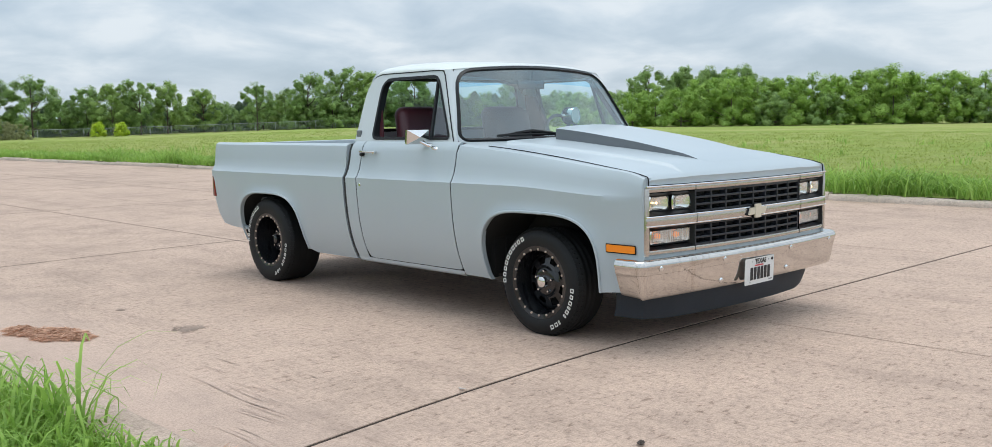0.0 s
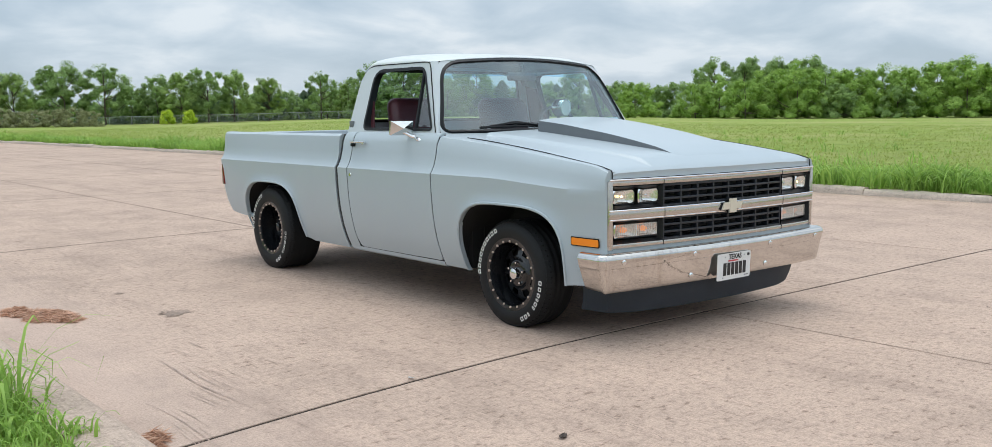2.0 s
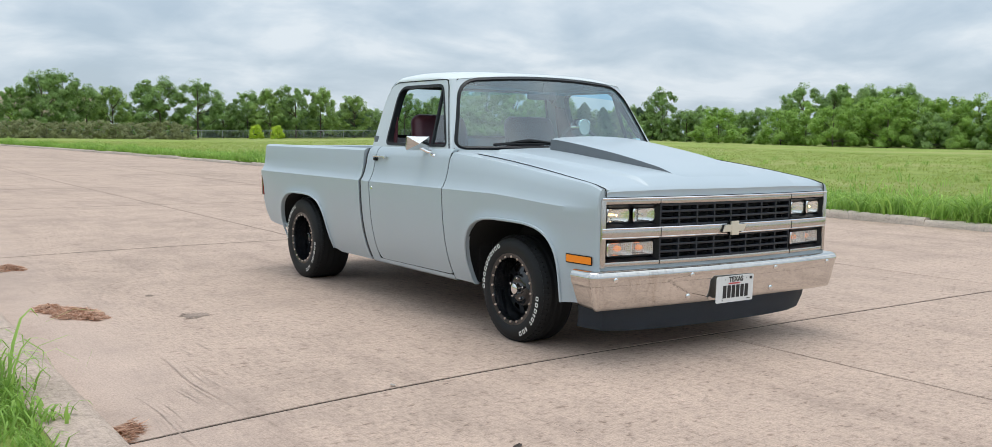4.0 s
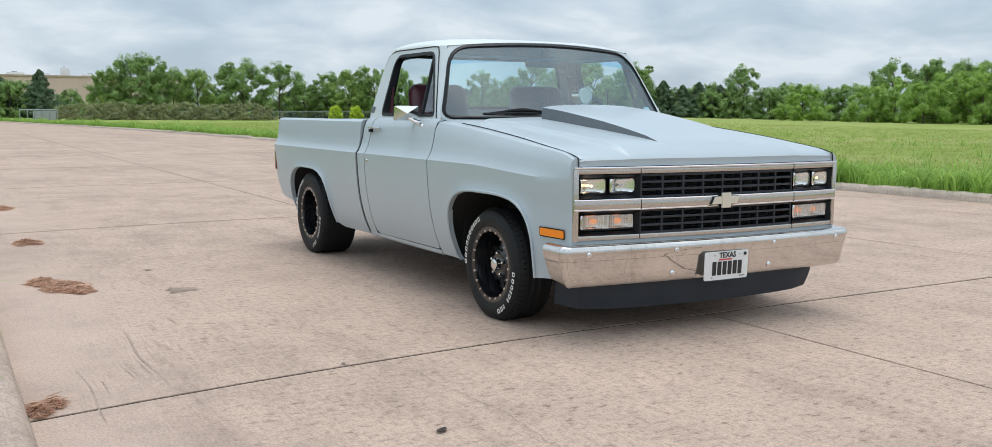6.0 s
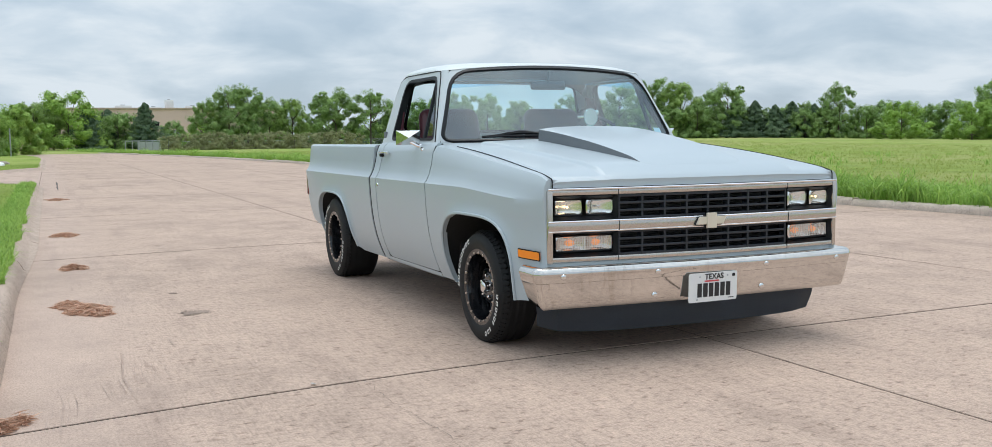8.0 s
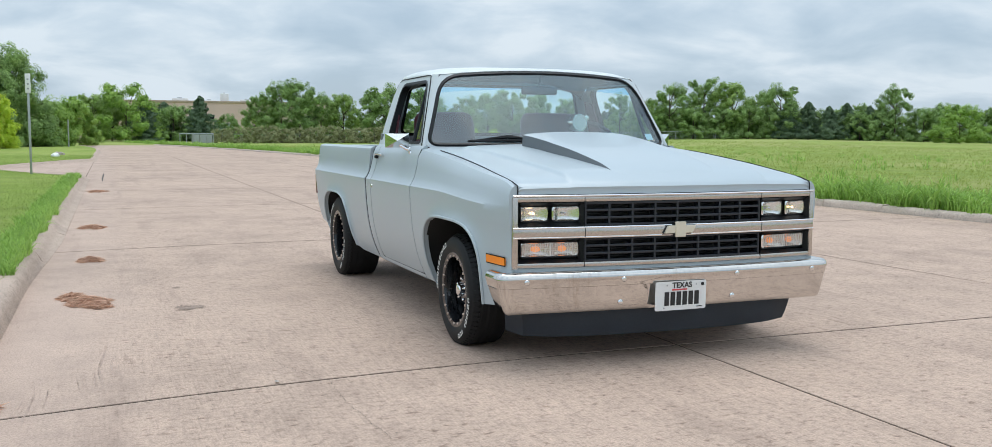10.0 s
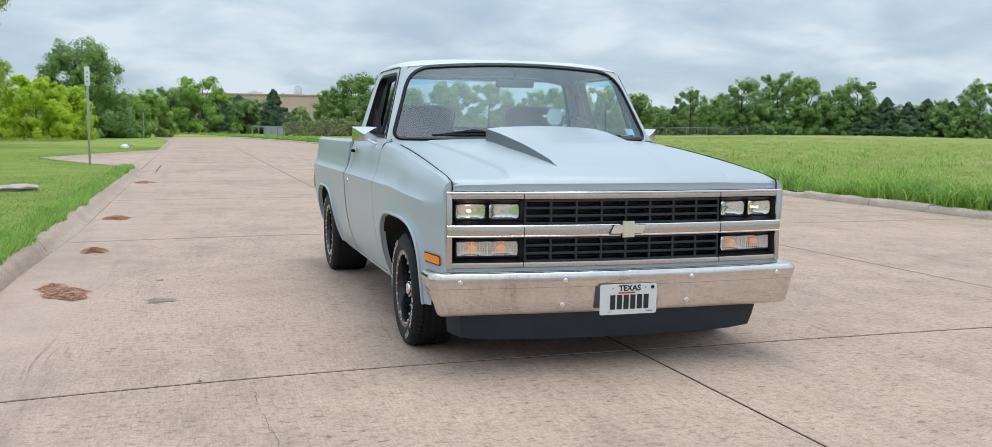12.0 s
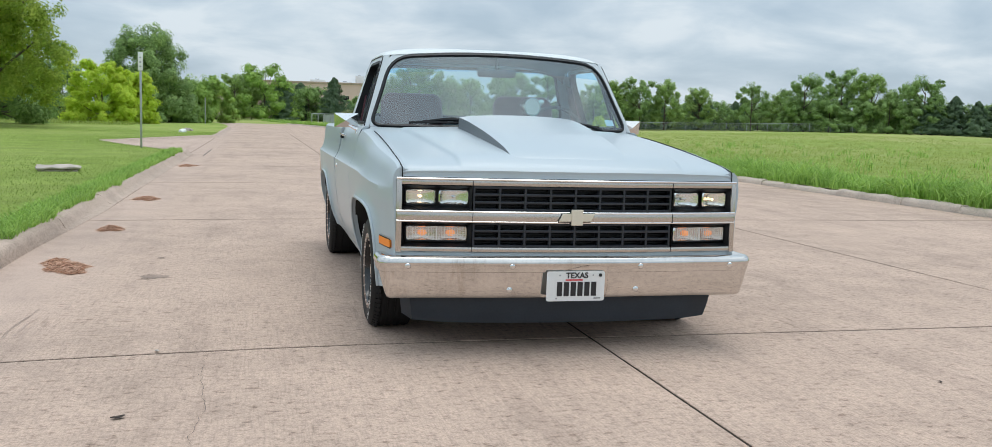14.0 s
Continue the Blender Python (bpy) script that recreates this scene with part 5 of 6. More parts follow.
# ---- wheels ----
def wheel(x_face, y, r, width, dish, side):
    """Outer face at x_face; dish: how far the disc sits behind the rim's lip."""
    s = side
    rim_r = 0.216
    hub = part("wheel", lathe([(s * -0.004, rim_r - 0.004), (s * 0.002, rim_r), (s * 0.006, rim_r - 0.004), (s * 0.002, rim_r - 0.030), (s * -0.012, rim_r - 0.034), (s * -0.03, rim_r - 0.036), (s * -dish, rim_r - 0.046), (s * -(dish + 0.11), rim_r - 0.03), (s * -(width - 0.02), rim_r - 0.01)], 56), M["rim"], truck, "black steel wheel with a riveted rim", at=pose(x_face, y, r - 0.006))
    # disc with eight rounded openings between broad spokes
    disc = bmesh.new()
    ro = rim_r - 0.046
    rise = smooth_keys([(0.030, 0.030), (0.050, 0.030), (0.076, 0.026), (0.088, 0.012), (0.118, 0.004), (0.148, -0.004), (ro, -0.022)])
    at_polar = lambda rr, a: (s * (-dish + rise(rr)), rr * math.cos(a), rr * math.sin(a))
    for k in range(8):
        a0, a1 = 2 * math.pi * k / 8, 2 * math.pi * (k + 1) / 8
        am, ha = (a0 + a1) / 2, (a1 - a0) / 2
        cell = rounded([(0.082, a0), (0.082, a1), (ro, a1), (ro, a0)], 0.0, 5, 5)
        hole = rounded([(0.103, am - ha * 0.54), (0.103, am + ha * 0.54), (0.145, am + ha * 0.56), (0.145, am - ha * 0.56)], [0.011, 0.011, 0.015, 0.015], 5, 5)
        ring(cell, hole, at_polar, 3, disc)
    for r0, r1 in zip((0.028, 0.05, 0.066, 0.076), (0.05, 0.066, 0.076, 0.082)):
        grid(lambda a, rr: at_polar(rr, a), steps(0, 2 * math.pi, 48), (r0, r1), disc)
    bmesh.ops.remove_doubles(disc, verts=disc.verts[:], dist=2e-4)
    bmesh.ops.recalc_face_normals(disc, faces=disc.faces[:])
    bmesh.ops.solidify(disc, geom=disc.faces[:], thickness=0.008)
    part("wheel_disc", disc, M["rim"], hub)
    part("brake_drum", lathe([(s * -(dish + 0.05), 0.0), (s * -(dish + 0.05), 0.15), (s * -(dish + 0.10), 0.155)], 32), M["under"], hub)
    cap = (M["chrome"], "chrome hub cap") if dish < 0.1 else (M["rim"], "black hub cap")
    part("hub_cap", lathe([(s * (-dish + 0.02), 0.036), (s * (-dish + 0.052), 0.035), (s * (-dish + 0.062), 0.031), (s * (-dish + 0.066), 0.022), (s * (-dish + 0.067), 0.0)], 28), cap[0], hub, cap[1])
    nut = finish(lathe([(s * 0.0, 0.0105), (s * 0.018, 0.010), (s * 0.024, 0.006), (s * 0.024, 0.0)], 6), "lug_nut", M["chrome"])
    for k in range(5):
        a = 2 * math.pi * (k + 0.3) / 5
        part("lug_nut", nut, None, hub, at=pose(s * (-dish + 0.022), 0.063 * math.cos(a), 0.063 * math.sin(a)))
    riv = finish(lathe([(s * -0.006, 0.0076), (s * 0.004, 0.0064), (s * 0.006, 0.0)], 8), "rivet", M["copper"])
    for k in range(20):
        a = 2 * math.pi * k / 20
        part("rivet", riv, None, hub, at=pose(s * 0.004, (rim_r - 0.024) * math.cos(a), (rim_r - 0.024) * math.sin(a)))
    w = width
    prof = [(0.004, rim_r - 0.006), (0.008, rim_r + 0.006), (0.012, rim_r + 0.02), (0.013, (rim_r + r) / 2), (0.006, r - 0.030), (-0.006, r - 0.014), (-0.02, r - 0.006)]
    grooves = []
    for k in range(5):
        x = -0.03 - (w - 0.06) * k / 4.0
        grooves += [(x + 0.016 if k else x + 0.006, r), (x - 0.004, r), (x - 0.006, r - 0.008), (x - 0.012, r - 0.008)] if k < 4 else [(x, r)]
    prof += [(x, rr) for x, rr in grooves if x > -w + 0.02] + [(-w + 0.012, r - 0.006), (-w, r - 0.03), (-w - 0.004, rim_r + 0.03), (-w + 0.01, rim_r - 0.02)]
    tyre_bm = lathe([(s * x, rr) for x, rr in prof], 96)
    for v in tyre_bm.verts:                # a little flat where it stands
        if v.co.z < -(r - 0.006):
            v.co.z = -(r - 0.006)
    tyre = part("tyre", tyre_bm, M["rubber"], hub, "black tyre with raised white sidewall blocks", sharp=25)
    # shoulder lugs
    lug = bmesh.new()
    for k in range(64):
        a = 2 * math.pi * k / 64
        b = bmesh.ops.create_cube(lug, size=1.0, matrix=Matrix.Rotation(a, 4, "X") @ Matrix.LocRotScale((s * -0.022, 0, r - 0.006), Euler((0, s * radians(28), 0)), (0.034, 0.020, 0.010)))
    part("tread", lug, M["rubber"], hub)
    # plain white block outlines in place of the lettering, in two arcs
    rr = (rim_r + r) / 2 + 0.004
    hh = 0.0125
    wide, slim = [finish(ring(rounded([(-w, -hh), (-w, hh), (w, hh), (w, -hh)], 0.004, 3, 1), rounded([(-w + t, -hh + t), (-w + t, hh - t), (w - t, hh - t), (w - t, -hh + t)], 0.002, 3, 1), lambda u, v: (s * 0.0155, v, u), 1), "sidewall_mark", M["white"]) for w, t in ((0.0125, 0.0062), (0.0068, 0.0052))]
    for a0, marks in ((-7, "wwwwwwwsww"), (180, "wwwsws.sww")):
        a = a0
        for c in marks:
            a += 2.4 if c == "s" else 3.9
            if c != ".":
                part("sidewall_mark", wide if c == "w" else slim, None, hub, at=Matrix.Rotation(radians(a), 4, "X") @ Matrix.Translation((0, rr, 0)))
            a += 2.4 if c == "s" else 3.9
    return hub


wheel(-0.945, 0.014, 0.312, 0.225, 0.078, -1)
wheel(-0.955, 2.985, 0.332, 0.285, 0.12, -1)
wheel(0.945, 0.014, 0.312, 0.225, 0.078, 1)
wheel(0.955, 2.985, 0.332, 0.285, 0.12, 1)


# ---- the nose stands a little askew to the cab ----
def askew(p):
    f = min(1.0, max(0.0, (0.35 - p[1]) / 0.8))
    return -0.030 * max(0.0, p[0] + 0.88) * f * f * (3 - 2 * f)


bpy.context.view_layer.update()
still = Matrix.Identity(4)
done = set()
for ob in truck.children_recursive:
    if ob.matrix_world == still:
        if ob.data and ob.data.name not in done:
            done.add(ob.data.name)
            for v in ob.data.vertices:
                v.co.y += askew(v.co)
    elif ob.parent.matrix_world == still and not ob.name.startswith("wheel"):
        ob.location.y += askew(ob.location)


# ---- grass ----
def blade_mesh(name, base, height, width, lean, mat, seed):
    """Curved grass blades: three joints each, bent over by lean."""
    rng = np.random.default_rng(seed)
    n = len(base)
    a, face = rng.uniform(0, 2 * np.pi, n), rng.uniform(0, 2 * np.pi, n)
    way = np.stack([np.cos(a), np.sin(a), np.zeros(n)], 1)
    side = np.stack([np.cos(face), np.sin(face), np.zeros(n)], 1) * (width / 2)[:, None]
    up = np.array([0, 0, 1.0])
    h, b = height[:, None], lean[:, None]
    p1 = base + up * h * 0.38 + way * h * b * 0.10
    p2 = base + up * h * (0.74 - 0.10 * b) + way * h * b * 0.36
    p3 = base + up * h * (1.0 - 0.42 * b) + way * h * b * 0.85
    co = np.stack([base - side, base + side, p1 - side, p1 + side, p2 - side * 0.75, p2 + side * 0.75, p3], 1).reshape(-1, 3)
    k = np.arange(n)[:, None] * 7
    tris = np.concatenate([k + np.array(t) for t in ((0, 1, 2), (1, 3, 2), (2, 3, 4), (3, 5, 4), (4, 5, 6))], 1).reshape(-1, 3)
    return tri_mesh(name, co, tris, mat)


def scatter(n, seed, x_of, y_lo, y_hi, z, power=1.0):
    rng = np.random.default_rng(seed)
    y = y_lo + (y_hi - y_lo) * rng.random(n) ** power
    x = np.array([x_of(v, r) for v, r in zip(y, rng.random(n))])
    return np.stack([x, y, np.full(n, z)], 1), rng


def tufted(base, rng, spread, per):
    """Gathers the points into tufts of per blades."""
    n = len(base) // per
    return (np.repeat(base[:n], per, 0) + np.concatenate([rng.normal(0, spread, (n * per, 2)), np.zeros((n * per, 1))], 1)), n * per


base, rng = scatter(58000, 1, lambda y, r: right_kerb(y) + 0.20 + 2.8 * r**1.4 - 0.06, -6, 118, 0.09, 1.9)
base, n = tufted(base, rng, 0.05, 12)
patch = np.array([noise.noise((x * 0.9, y * 0.55, 0.0)) for x, y, _ in base]) * 0.5 + 0.5
tall = (0.12 + 0.78 * np.clip(1.15 - (base[:, 0] - np.array([right_kerb(v) for v in base[:, 1]])) / 2.8, 0, 1) * (0.10 + 1.15 * patch**2)) * rng.uniform(0.35, 1.2, n)
tagged(part("tall_grass", blade_mesh("tall_grass", base, tall, rng.uniform(0.010, 0.026, n), rng.uniform(0.5, 1.8, n), M["tall_blade"], 2), None, None), "tall bright green grass hanging over the kerb", "grass", kind="stuff")
base, rng = scatter(84000, 3, lambda y, r: right_kerb(y) + 2.0 + 46 * r**1.5, -6, 80, 0.13)
base[:, 2] += [field_rise(x, y) for x, y, _ in base]
base, n = tufted(base, rng, 0.14, 6)
tagged(part("field_grass", blade_mesh("field_grass", base, rng.uniform(0.04, 0.10, n), rng.uniform(0.015, 0.035, n), rng.uniform(1.0, 1.8, n), M["field_blade"], 4), None, None), "shorter yellow-green grass across the field", "grass", kind="stuff")
base, rng = scatter(76000, 5, lambda y, r: lawn_edge(y) + (0.03 if y > 2 else -0.06) - 13 * r**1.9, -14, 46, 0.115, 1.15)
tagged(part("lawn_grass", blade_mesh("lawn_grass", base, rng.uniform(0.015, 0.042, len(base)), rng.uniform(0.006, 0.012, len(base)), rng.uniform(0.5, 1.5, len(base)), M["blade"], 6), None, None), "short mown lawn grass", "grass", kind="stuff")
base, rng = scatter(11000, 7, lambda y, r: lawn_edge(y) + 0.085 * noise.noise((y * 1.3, 0.0, 2.0)) + 0.06 - 0.30 * r, 2.8, 21, 0.12, 1.1)
tagged(part("kerb_grass", blade_mesh("kerb_grass", base, rng.uniform(0.04, 0.18, len(base)), rng.uniform(0.006, 0.012, len(base)), rng.uniform(0.4, 1.4, len(base)), M["tall_blade"], 8), None, None), "grass creeping over the kerb", "grass", kind="stuff")


base, rng = scatter(3600, 9, lambda y, r: lawn_edge(y) - 0.05 - 0.9 * r**1.2, -1.7, 1.4, 0.11)
tagged(part("verge_grass", blade_mesh("verge_grass", base, rng.uniform(0.04, 0.16, len(base)), rng.uniform(0.004, 0.008, len(base)), rng.uniform(0.4, 1.3, len(base)), M["tall_blade"], 10), None, None), "longer green grass along the kerb", "grass", kind="stuff")


def arched_blades(name, base, length, width, bend, mat, seed):
    """Long blades that rise and hang over, six joints each."""
    rng = np.random.default_rng(seed)
    n = len(base)
    a = rng.uniform(0, 2 * np.pi, n)
    way = np.stack([np.cos(a), np.sin(a), np.zeros(n)], 1)
    side = np.stack([-np.sin(a), np.cos(a), np.zeros(n)], 1)
    rows, p, tilt = [], base.copy(), rng.uniform(0.05, 0.35, n)
    taper = (0.8, 1.0, 0.95, 0.8, 0.5)
    for k in range(5):
        rows += [p - side * (width * taper[k] / 2)[:, None], p + side * (width * taper[k] / 2)[:, None]]
        p = p + (way * np.sin(tilt)[:, None] + np.array([0, 0, 1.0]) * np.cos(tilt)[:, None]) * (length / 5)[:, None]
        tilt = tilt + bend * (0.25 + 0.22 * k)
    rows.append(p)
    co = np.stack(rows, 1).reshape(-1, 3)
    k = np.arange(n)[:, None] * 11
    faces = [(2 * q, 2 * q + 1, 2 * q + 2) for q in range(4)] + [(2 * q + 1, 2 * q + 3, 2 * q + 2) for q in range(4)] + [(8, 9, 10)]
    tris = np.concatenate([k + np.array(t) for t in faces], 1).reshape(-1, 3)
    return tri_mesh(name, co, tris, mat)


def grass_tuft(x, y, n, spread, tall, seed):
    rng = np.random.default_rng(seed)
    base = np.stack([x + rng.normal(0, spread, n), y + rng.normal(0, spread * 1.3, n), np.full(n, 0.10)], 1)
    ob = part("grass_tuft", arched_blades("grass_tuft", base, tall * rng.uniform(0.35, 1.2, n), rng.uniform(0.007, 0.016, n), rng.uniform(0.5, 1.6, n), M["tall_blade"], seed + 1), None, None)
    return tagged(ob, "tall tuft of wild green grass beside the kerb", "grass", kind="stuff")


for x, y, n, spread, tall, seed in ((-3.66, -0.26, 46, 0.05, 0.54, 11), (-3.70, -0.02, 50, 0.06, 0.44, 13), (-3.52, -0.68, 30, 0.035, 0.17, 17), (-3.88, 0.35, 90, 0.12, 0.34, 19), (-3.66, -0.22, 80, 0.06, 0.19, 21), (-3.74, -0.52, 100, 0.08, 0.20, 25), (-3.82, -0.35, 120, 0.13, 0.22, 27), (-3.95, 0.10, 130, 0.15, 0.24, 29)):
    grass_tuft(x - 0.05, y, n, spread, tall, seed)
# wilder tufts standing over the kerb of the field
base, rng = scatter(170, 35, lambda y, r: right_kerb(y) + 0.28 + 0.9 * r, -4, 26, 0.09, 1.2)
base, n = np.repeat(base, 16, 0), 170 * 16
base[:, :2] += rng.normal(0, 0.06, (n, 2))
tagged(part("kerb_weeds", arched_blades("kerb_weeds", base, np.repeat(rng.uniform(0.35, 0.85, 170), 16) * rng.uniform(0.4, 1.0, n), rng.uniform(0.007, 0.016, n), rng.uniform(0.4, 1.3, n), M["tall_blade"], 36), None, None), "long wild grass blades leaning over the field's kerb", "grass", kind="stuff")
# weeds scattered through the field
base, rng = scatter(240, 31, lambda y, r: right_kerb(y) + 1.2 + 24 * r**1.7, -5, 44, 0.12)
base, n = np.repeat(base, 14, 0), 240 * 14
base[:, :2] += rng.normal(0, 0.10, (n, 2))
tagged(part("field_weeds", arched_blades("field_weeds", base, rng.uniform(0.15, 0.42, n), rng.uniform(0.012, 0.026, n), rng.uniform(0.3, 1.2, n), M["tall_blade"], 32), None, None), "taller green weeds scattered through the field", "grass", kind="stuff")


# ---- trees ----
def leaf_mesh(rng, p, nrm, size):
    """Small three-cornered leaf sprays at the points p, facing nrm."""
    n = len(p)
    nrm = nrm / np.linalg.norm(nrm, axis=1)[:, None]
    u = np.cross(nrm, rng.normal(size=(n, 3)))
    u /= np.linalg.norm(u, axis=1)[:, None]
    v = np.cross(nrm, u)
    s = size * rng.uniform(0.55, 1.35, (n, 1))
    co = np.stack([p - u * s, p + u * s * 0.55 + v * s * 0.62, p + u * s * 0.6 - v * s * 0.5 + nrm * s * 0.2], 1).reshape(-1, 3)
    return co, np.arange(n * 3).reshape(-1, 3)


def unit(rng, n):
    d = rng.normal(size=(n, 3))
    return d / np.linalg.norm(d, axis=1)[:, None]


def boughs(rng, kind, height, width, thick):
    """Centres and sizes of the boughs' leaf masses."""
    out = []
    if kind == "open":
        n, lo = (30, 0.13) if not thick else (88, 0.12)
        for i in range(n):
            f = (i + rng.uniform(0.1, 0.9)) / n
            z = height * (lo + (0.90 - lo) * f)
            w = width / 2 * (0.30 + 0.60 * math.sin(math.pi * (0.20 + 0.70 * f)))
            a, rr = i * 2.4 + rng.uniform(-0.6, 0.6), w * (0.35 + 0.65 * rng.random() ** 0.7)
            out.append((rr * math.cos(a), rr * math.sin(a), z, height * rng.uniform(0.07, 0.125) * (0.8 if thick else 1.0)))
    else:
        n = 40
        for i in range(n):
            f = ((i + rng.uniform(0.1, 0.9)) / n) ** 1.5
            z = height * (0.05 + 0.83 * f)
            w = width / 2 * math.sqrt(max(0.03, 1 - (f * 0.98) ** 2.2))
            a, rr = i * 2.4 + rng.uniform(-0.6, 0.6), w * (0.45 + 0.55 * rng.random() ** 0.6)
            out.append((rr * math.cos(a), rr * math.sin(a), z, height * rng.uniform(0.10, 0.165)))
    return np.array(out)


def tree(name, seed, height, width, kind, leaf, label, category="tree", per=70, size=0.115, thick=False):
    """A tapered trunk with limbs into leafy boughs. kind: open, bush or cone."""
    rng = np.random.default_rng(seed)
    ob = thing(name, label, category)
    if kind == "cone":
        n = per * 90
        f, a = rng.random(n) ** 1.25, rng.uniform(0, 2 * np.pi, n)
        jag = np.array([noise.noise((math.cos(t) * 2.4, math.sin(t) * 2.4 + seed, g * 13)) for t, g in zip(a, f)])
        w = (width / 2 * (1 - f) ** 0.72 * (0.85 + 1.0 * jag) + 0.04) * (0.55 + 0.45 * rng.random(n) ** 0.4)
        p = np.stack([w * np.cos(a), w * np.sin(a), height * (0.01 + 0.99 * f) + 0.08 * w], 1)
        nrm = np.stack([np.cos(a), np.sin(a), np.full(n, 0.6)], 1) + rng.normal(size=(n, 3)) * 0.4
        tips = []
    else:
        b = boughs(rng, kind, height, width, thick)
        sub_n = 10
        c, r = np.repeat(b[:, :3], sub_n, 0), np.repeat(b[:, 3], sub_n)[:, None]
        d = unit(rng, len(c)) + np.array([0, 0, 0.25])
        c2, r2 = c + d * r * rng.uniform(0.35, 0.90, (len(c), 1)) * np.array([1.15, 1.15, 0.85]), r * rng.uniform(0.36, 0.62, (len(c), 1))
        c2, r2, up = np.repeat(c2, per, 0), np.repeat(r2, per, 0), np.repeat(d, per, 0)
        e = unit(rng, len(c2)) + np.array([0, 0, 0.18])
        e /= np.linalg.norm(e, axis=1)[:, None]
        p = c2 + e * r2 * (0.45 + 0.55 * rng.random((len(c2), 1)))
        p[:, 2] = np.maximum(p[:, 2], 0.03 * height)
        nrm = e * 0.6 + up * 0.75 + rng.normal(size=e.shape) * 0.2 + np.array([0, 0, 0.4])
        tips = [tuple(v[:3]) for v in b[np.argsort(-b[:, 3])][:10]]
    co, tris = leaf_mesh(rng, p, nrm, size)
    part("crown", tri_mesh("crown", co, tris, leaf), None, ob)
    stem = [(0.05 * height * 0.3 * math.sin(k * 2.0 + seed), 0.04 * height * 0.3 * math.cos(k * 1.7), height * 0.82 * k) for k in steps(0, 1, 6)]
    bm = tube(stem, [height * 0.017 * (1 - 0.85 * k) for k in steps(0, 1, 6)], 7)
    for t in tips:
        e = Vector(t)
        s = Vector(stem[max(1, min(5, int(e.z / (height * 0.82) * 6 - 1.2)))])
        tube([s, s.lerp(e, 0.5) + Vector((0, 0, -0.03 * height)), e], [height * 0.009, height * 0.006, height * 0.003], 5, bm)
    part("trunk", bm, M["bark"], ob)
    return ob


def spot(az, dist, z=0.1, turn=0.0, scale=1.0, tall=1.0):
    a = radians(az)
    x, y = HUB[0] + dist * math.sin(a), HUB[1] + dist * math.cos(a)
    return Matrix.LocRotScale((x, y, z + field_rise(x, y)), Euler((0, 0, turn)), (scale, scale, scale * tall))


def stand(kinds, rows, group, seed):
    """Puts copies of the given trees at rows of (azimuth, distance, height)."""
    rnd = random.Random(seed)
    for k, (az, dist, h) in enumerate(rows):
        proto, own = kinds[k % len(kinds)]
        ob = copy_thing(proto, spot(az, dist, 0.08, rnd.uniform(0, 6.28), 1.0))
        s = 0.9 * h / own
        wide = s * rnd.uniform(0.92, 1.15)
        ob.scale = (wide, wide, s)
        tagged(ob, group=group)


oak = [(tree("tree", 21 + k, 8.0, 6.4, "open", M["leaf"], "leafy green tree standing behind the field"), 8.0) for k in range(3)]
pale = [(tree("tree", 41 + k, 8.0, 5.6, "open", M["leaf_pale"], "light green open-crowned tree behind the field"), 8.0) for k in range(2)]
full = [(tree("tree", 31 + k, 6.0, 7.2, "bush", M["leaf_light"], "dense bright green tree at the field's edge", per=60, size=0.115), 6.0) for k in range(3)]
deep = [(tree("tree", 37 + k, 6.0, 6.6, "bush", M["leaf"], "dense dark green tree at the field's edge", per=60, size=0.115), 6.0) for k in range(2)]
cedar = [(tree("cedar_tree", 51 + k, 5.0, 4.4, "cone", M["leaf_dark"], "dark green cedar tree behind the field", per=120, size=0.12), 5.0) for k in range(2)]
shrub = [(tree("shrub", 61 + k, 2.0, 3.4, "bush", M["leaf_dry"], "olive green shrub in front of the fence", "shrub", 14, 0.09), 2.0) for k in range(2)]
bushy = [(tree("bush", 71, 1.9, 1.7, "bush", M["leaf_lime"], "small light green bush by the fence", "bush", 16, 0.07), 1.9)]

# the line of trees behind the fence
stand(oak + pale[:1], [(17.45, 128, 8.1), (20.1, 130, 6.9), (22.75, 127, 7.6), (26.1, 130, 6.4), (29.05, 127, 6.7), (31.9, 125, 7.9), (33.8, 127, 8.8), (35.3, 126, 8.2), (38.0, 126, 7.6), (36.9, 130, 7.0)], "trees behind the fence", 1)
stand(pale + oak[:1], [(21.4, 127, 7.2), (24.25, 128, 7.3), (15.4, 128, 8.4), (12.95, 127, 7.2), (30.6, 130, 5.6), (18.8, 131, 5.4)], "trees behind the fence", 2)
stand(oak, [(9.5, 124, 8.4), (10.5, 126, 9.0), (8.2, 126, 6.6), (11.7, 130, 7.2), (14.7, 131, 7.8)], "trees by the building", 3)
stand(cedar + deep, [(a, 132 + (k % 3) * 2, 3.6 + (k * 7 % 5) * 0.35) for k, a in enumerate([16.6, 18.1, 18.8, 19.6, 20.4, 21.0, 21.8, 22.4, 23.2, 23.8, 24.6, 25.3, 26.0, 26.7, 27.2, 27.6, 28.1, 28.6, 29.4, 30.2, 30.9, 31.5, 32.3, 33.0, 33.8, 34.6, 35.4, 36.2])], "undergrowth behind the fence", 4)
stand(deep, [(31.4, 126, 4.4), (33.2, 124, 4.8), (34.7, 124, 4.6), (36.3, 125, 4.8), (37.4, 126, 4.6)], "undergrowth behind the fence", 5)
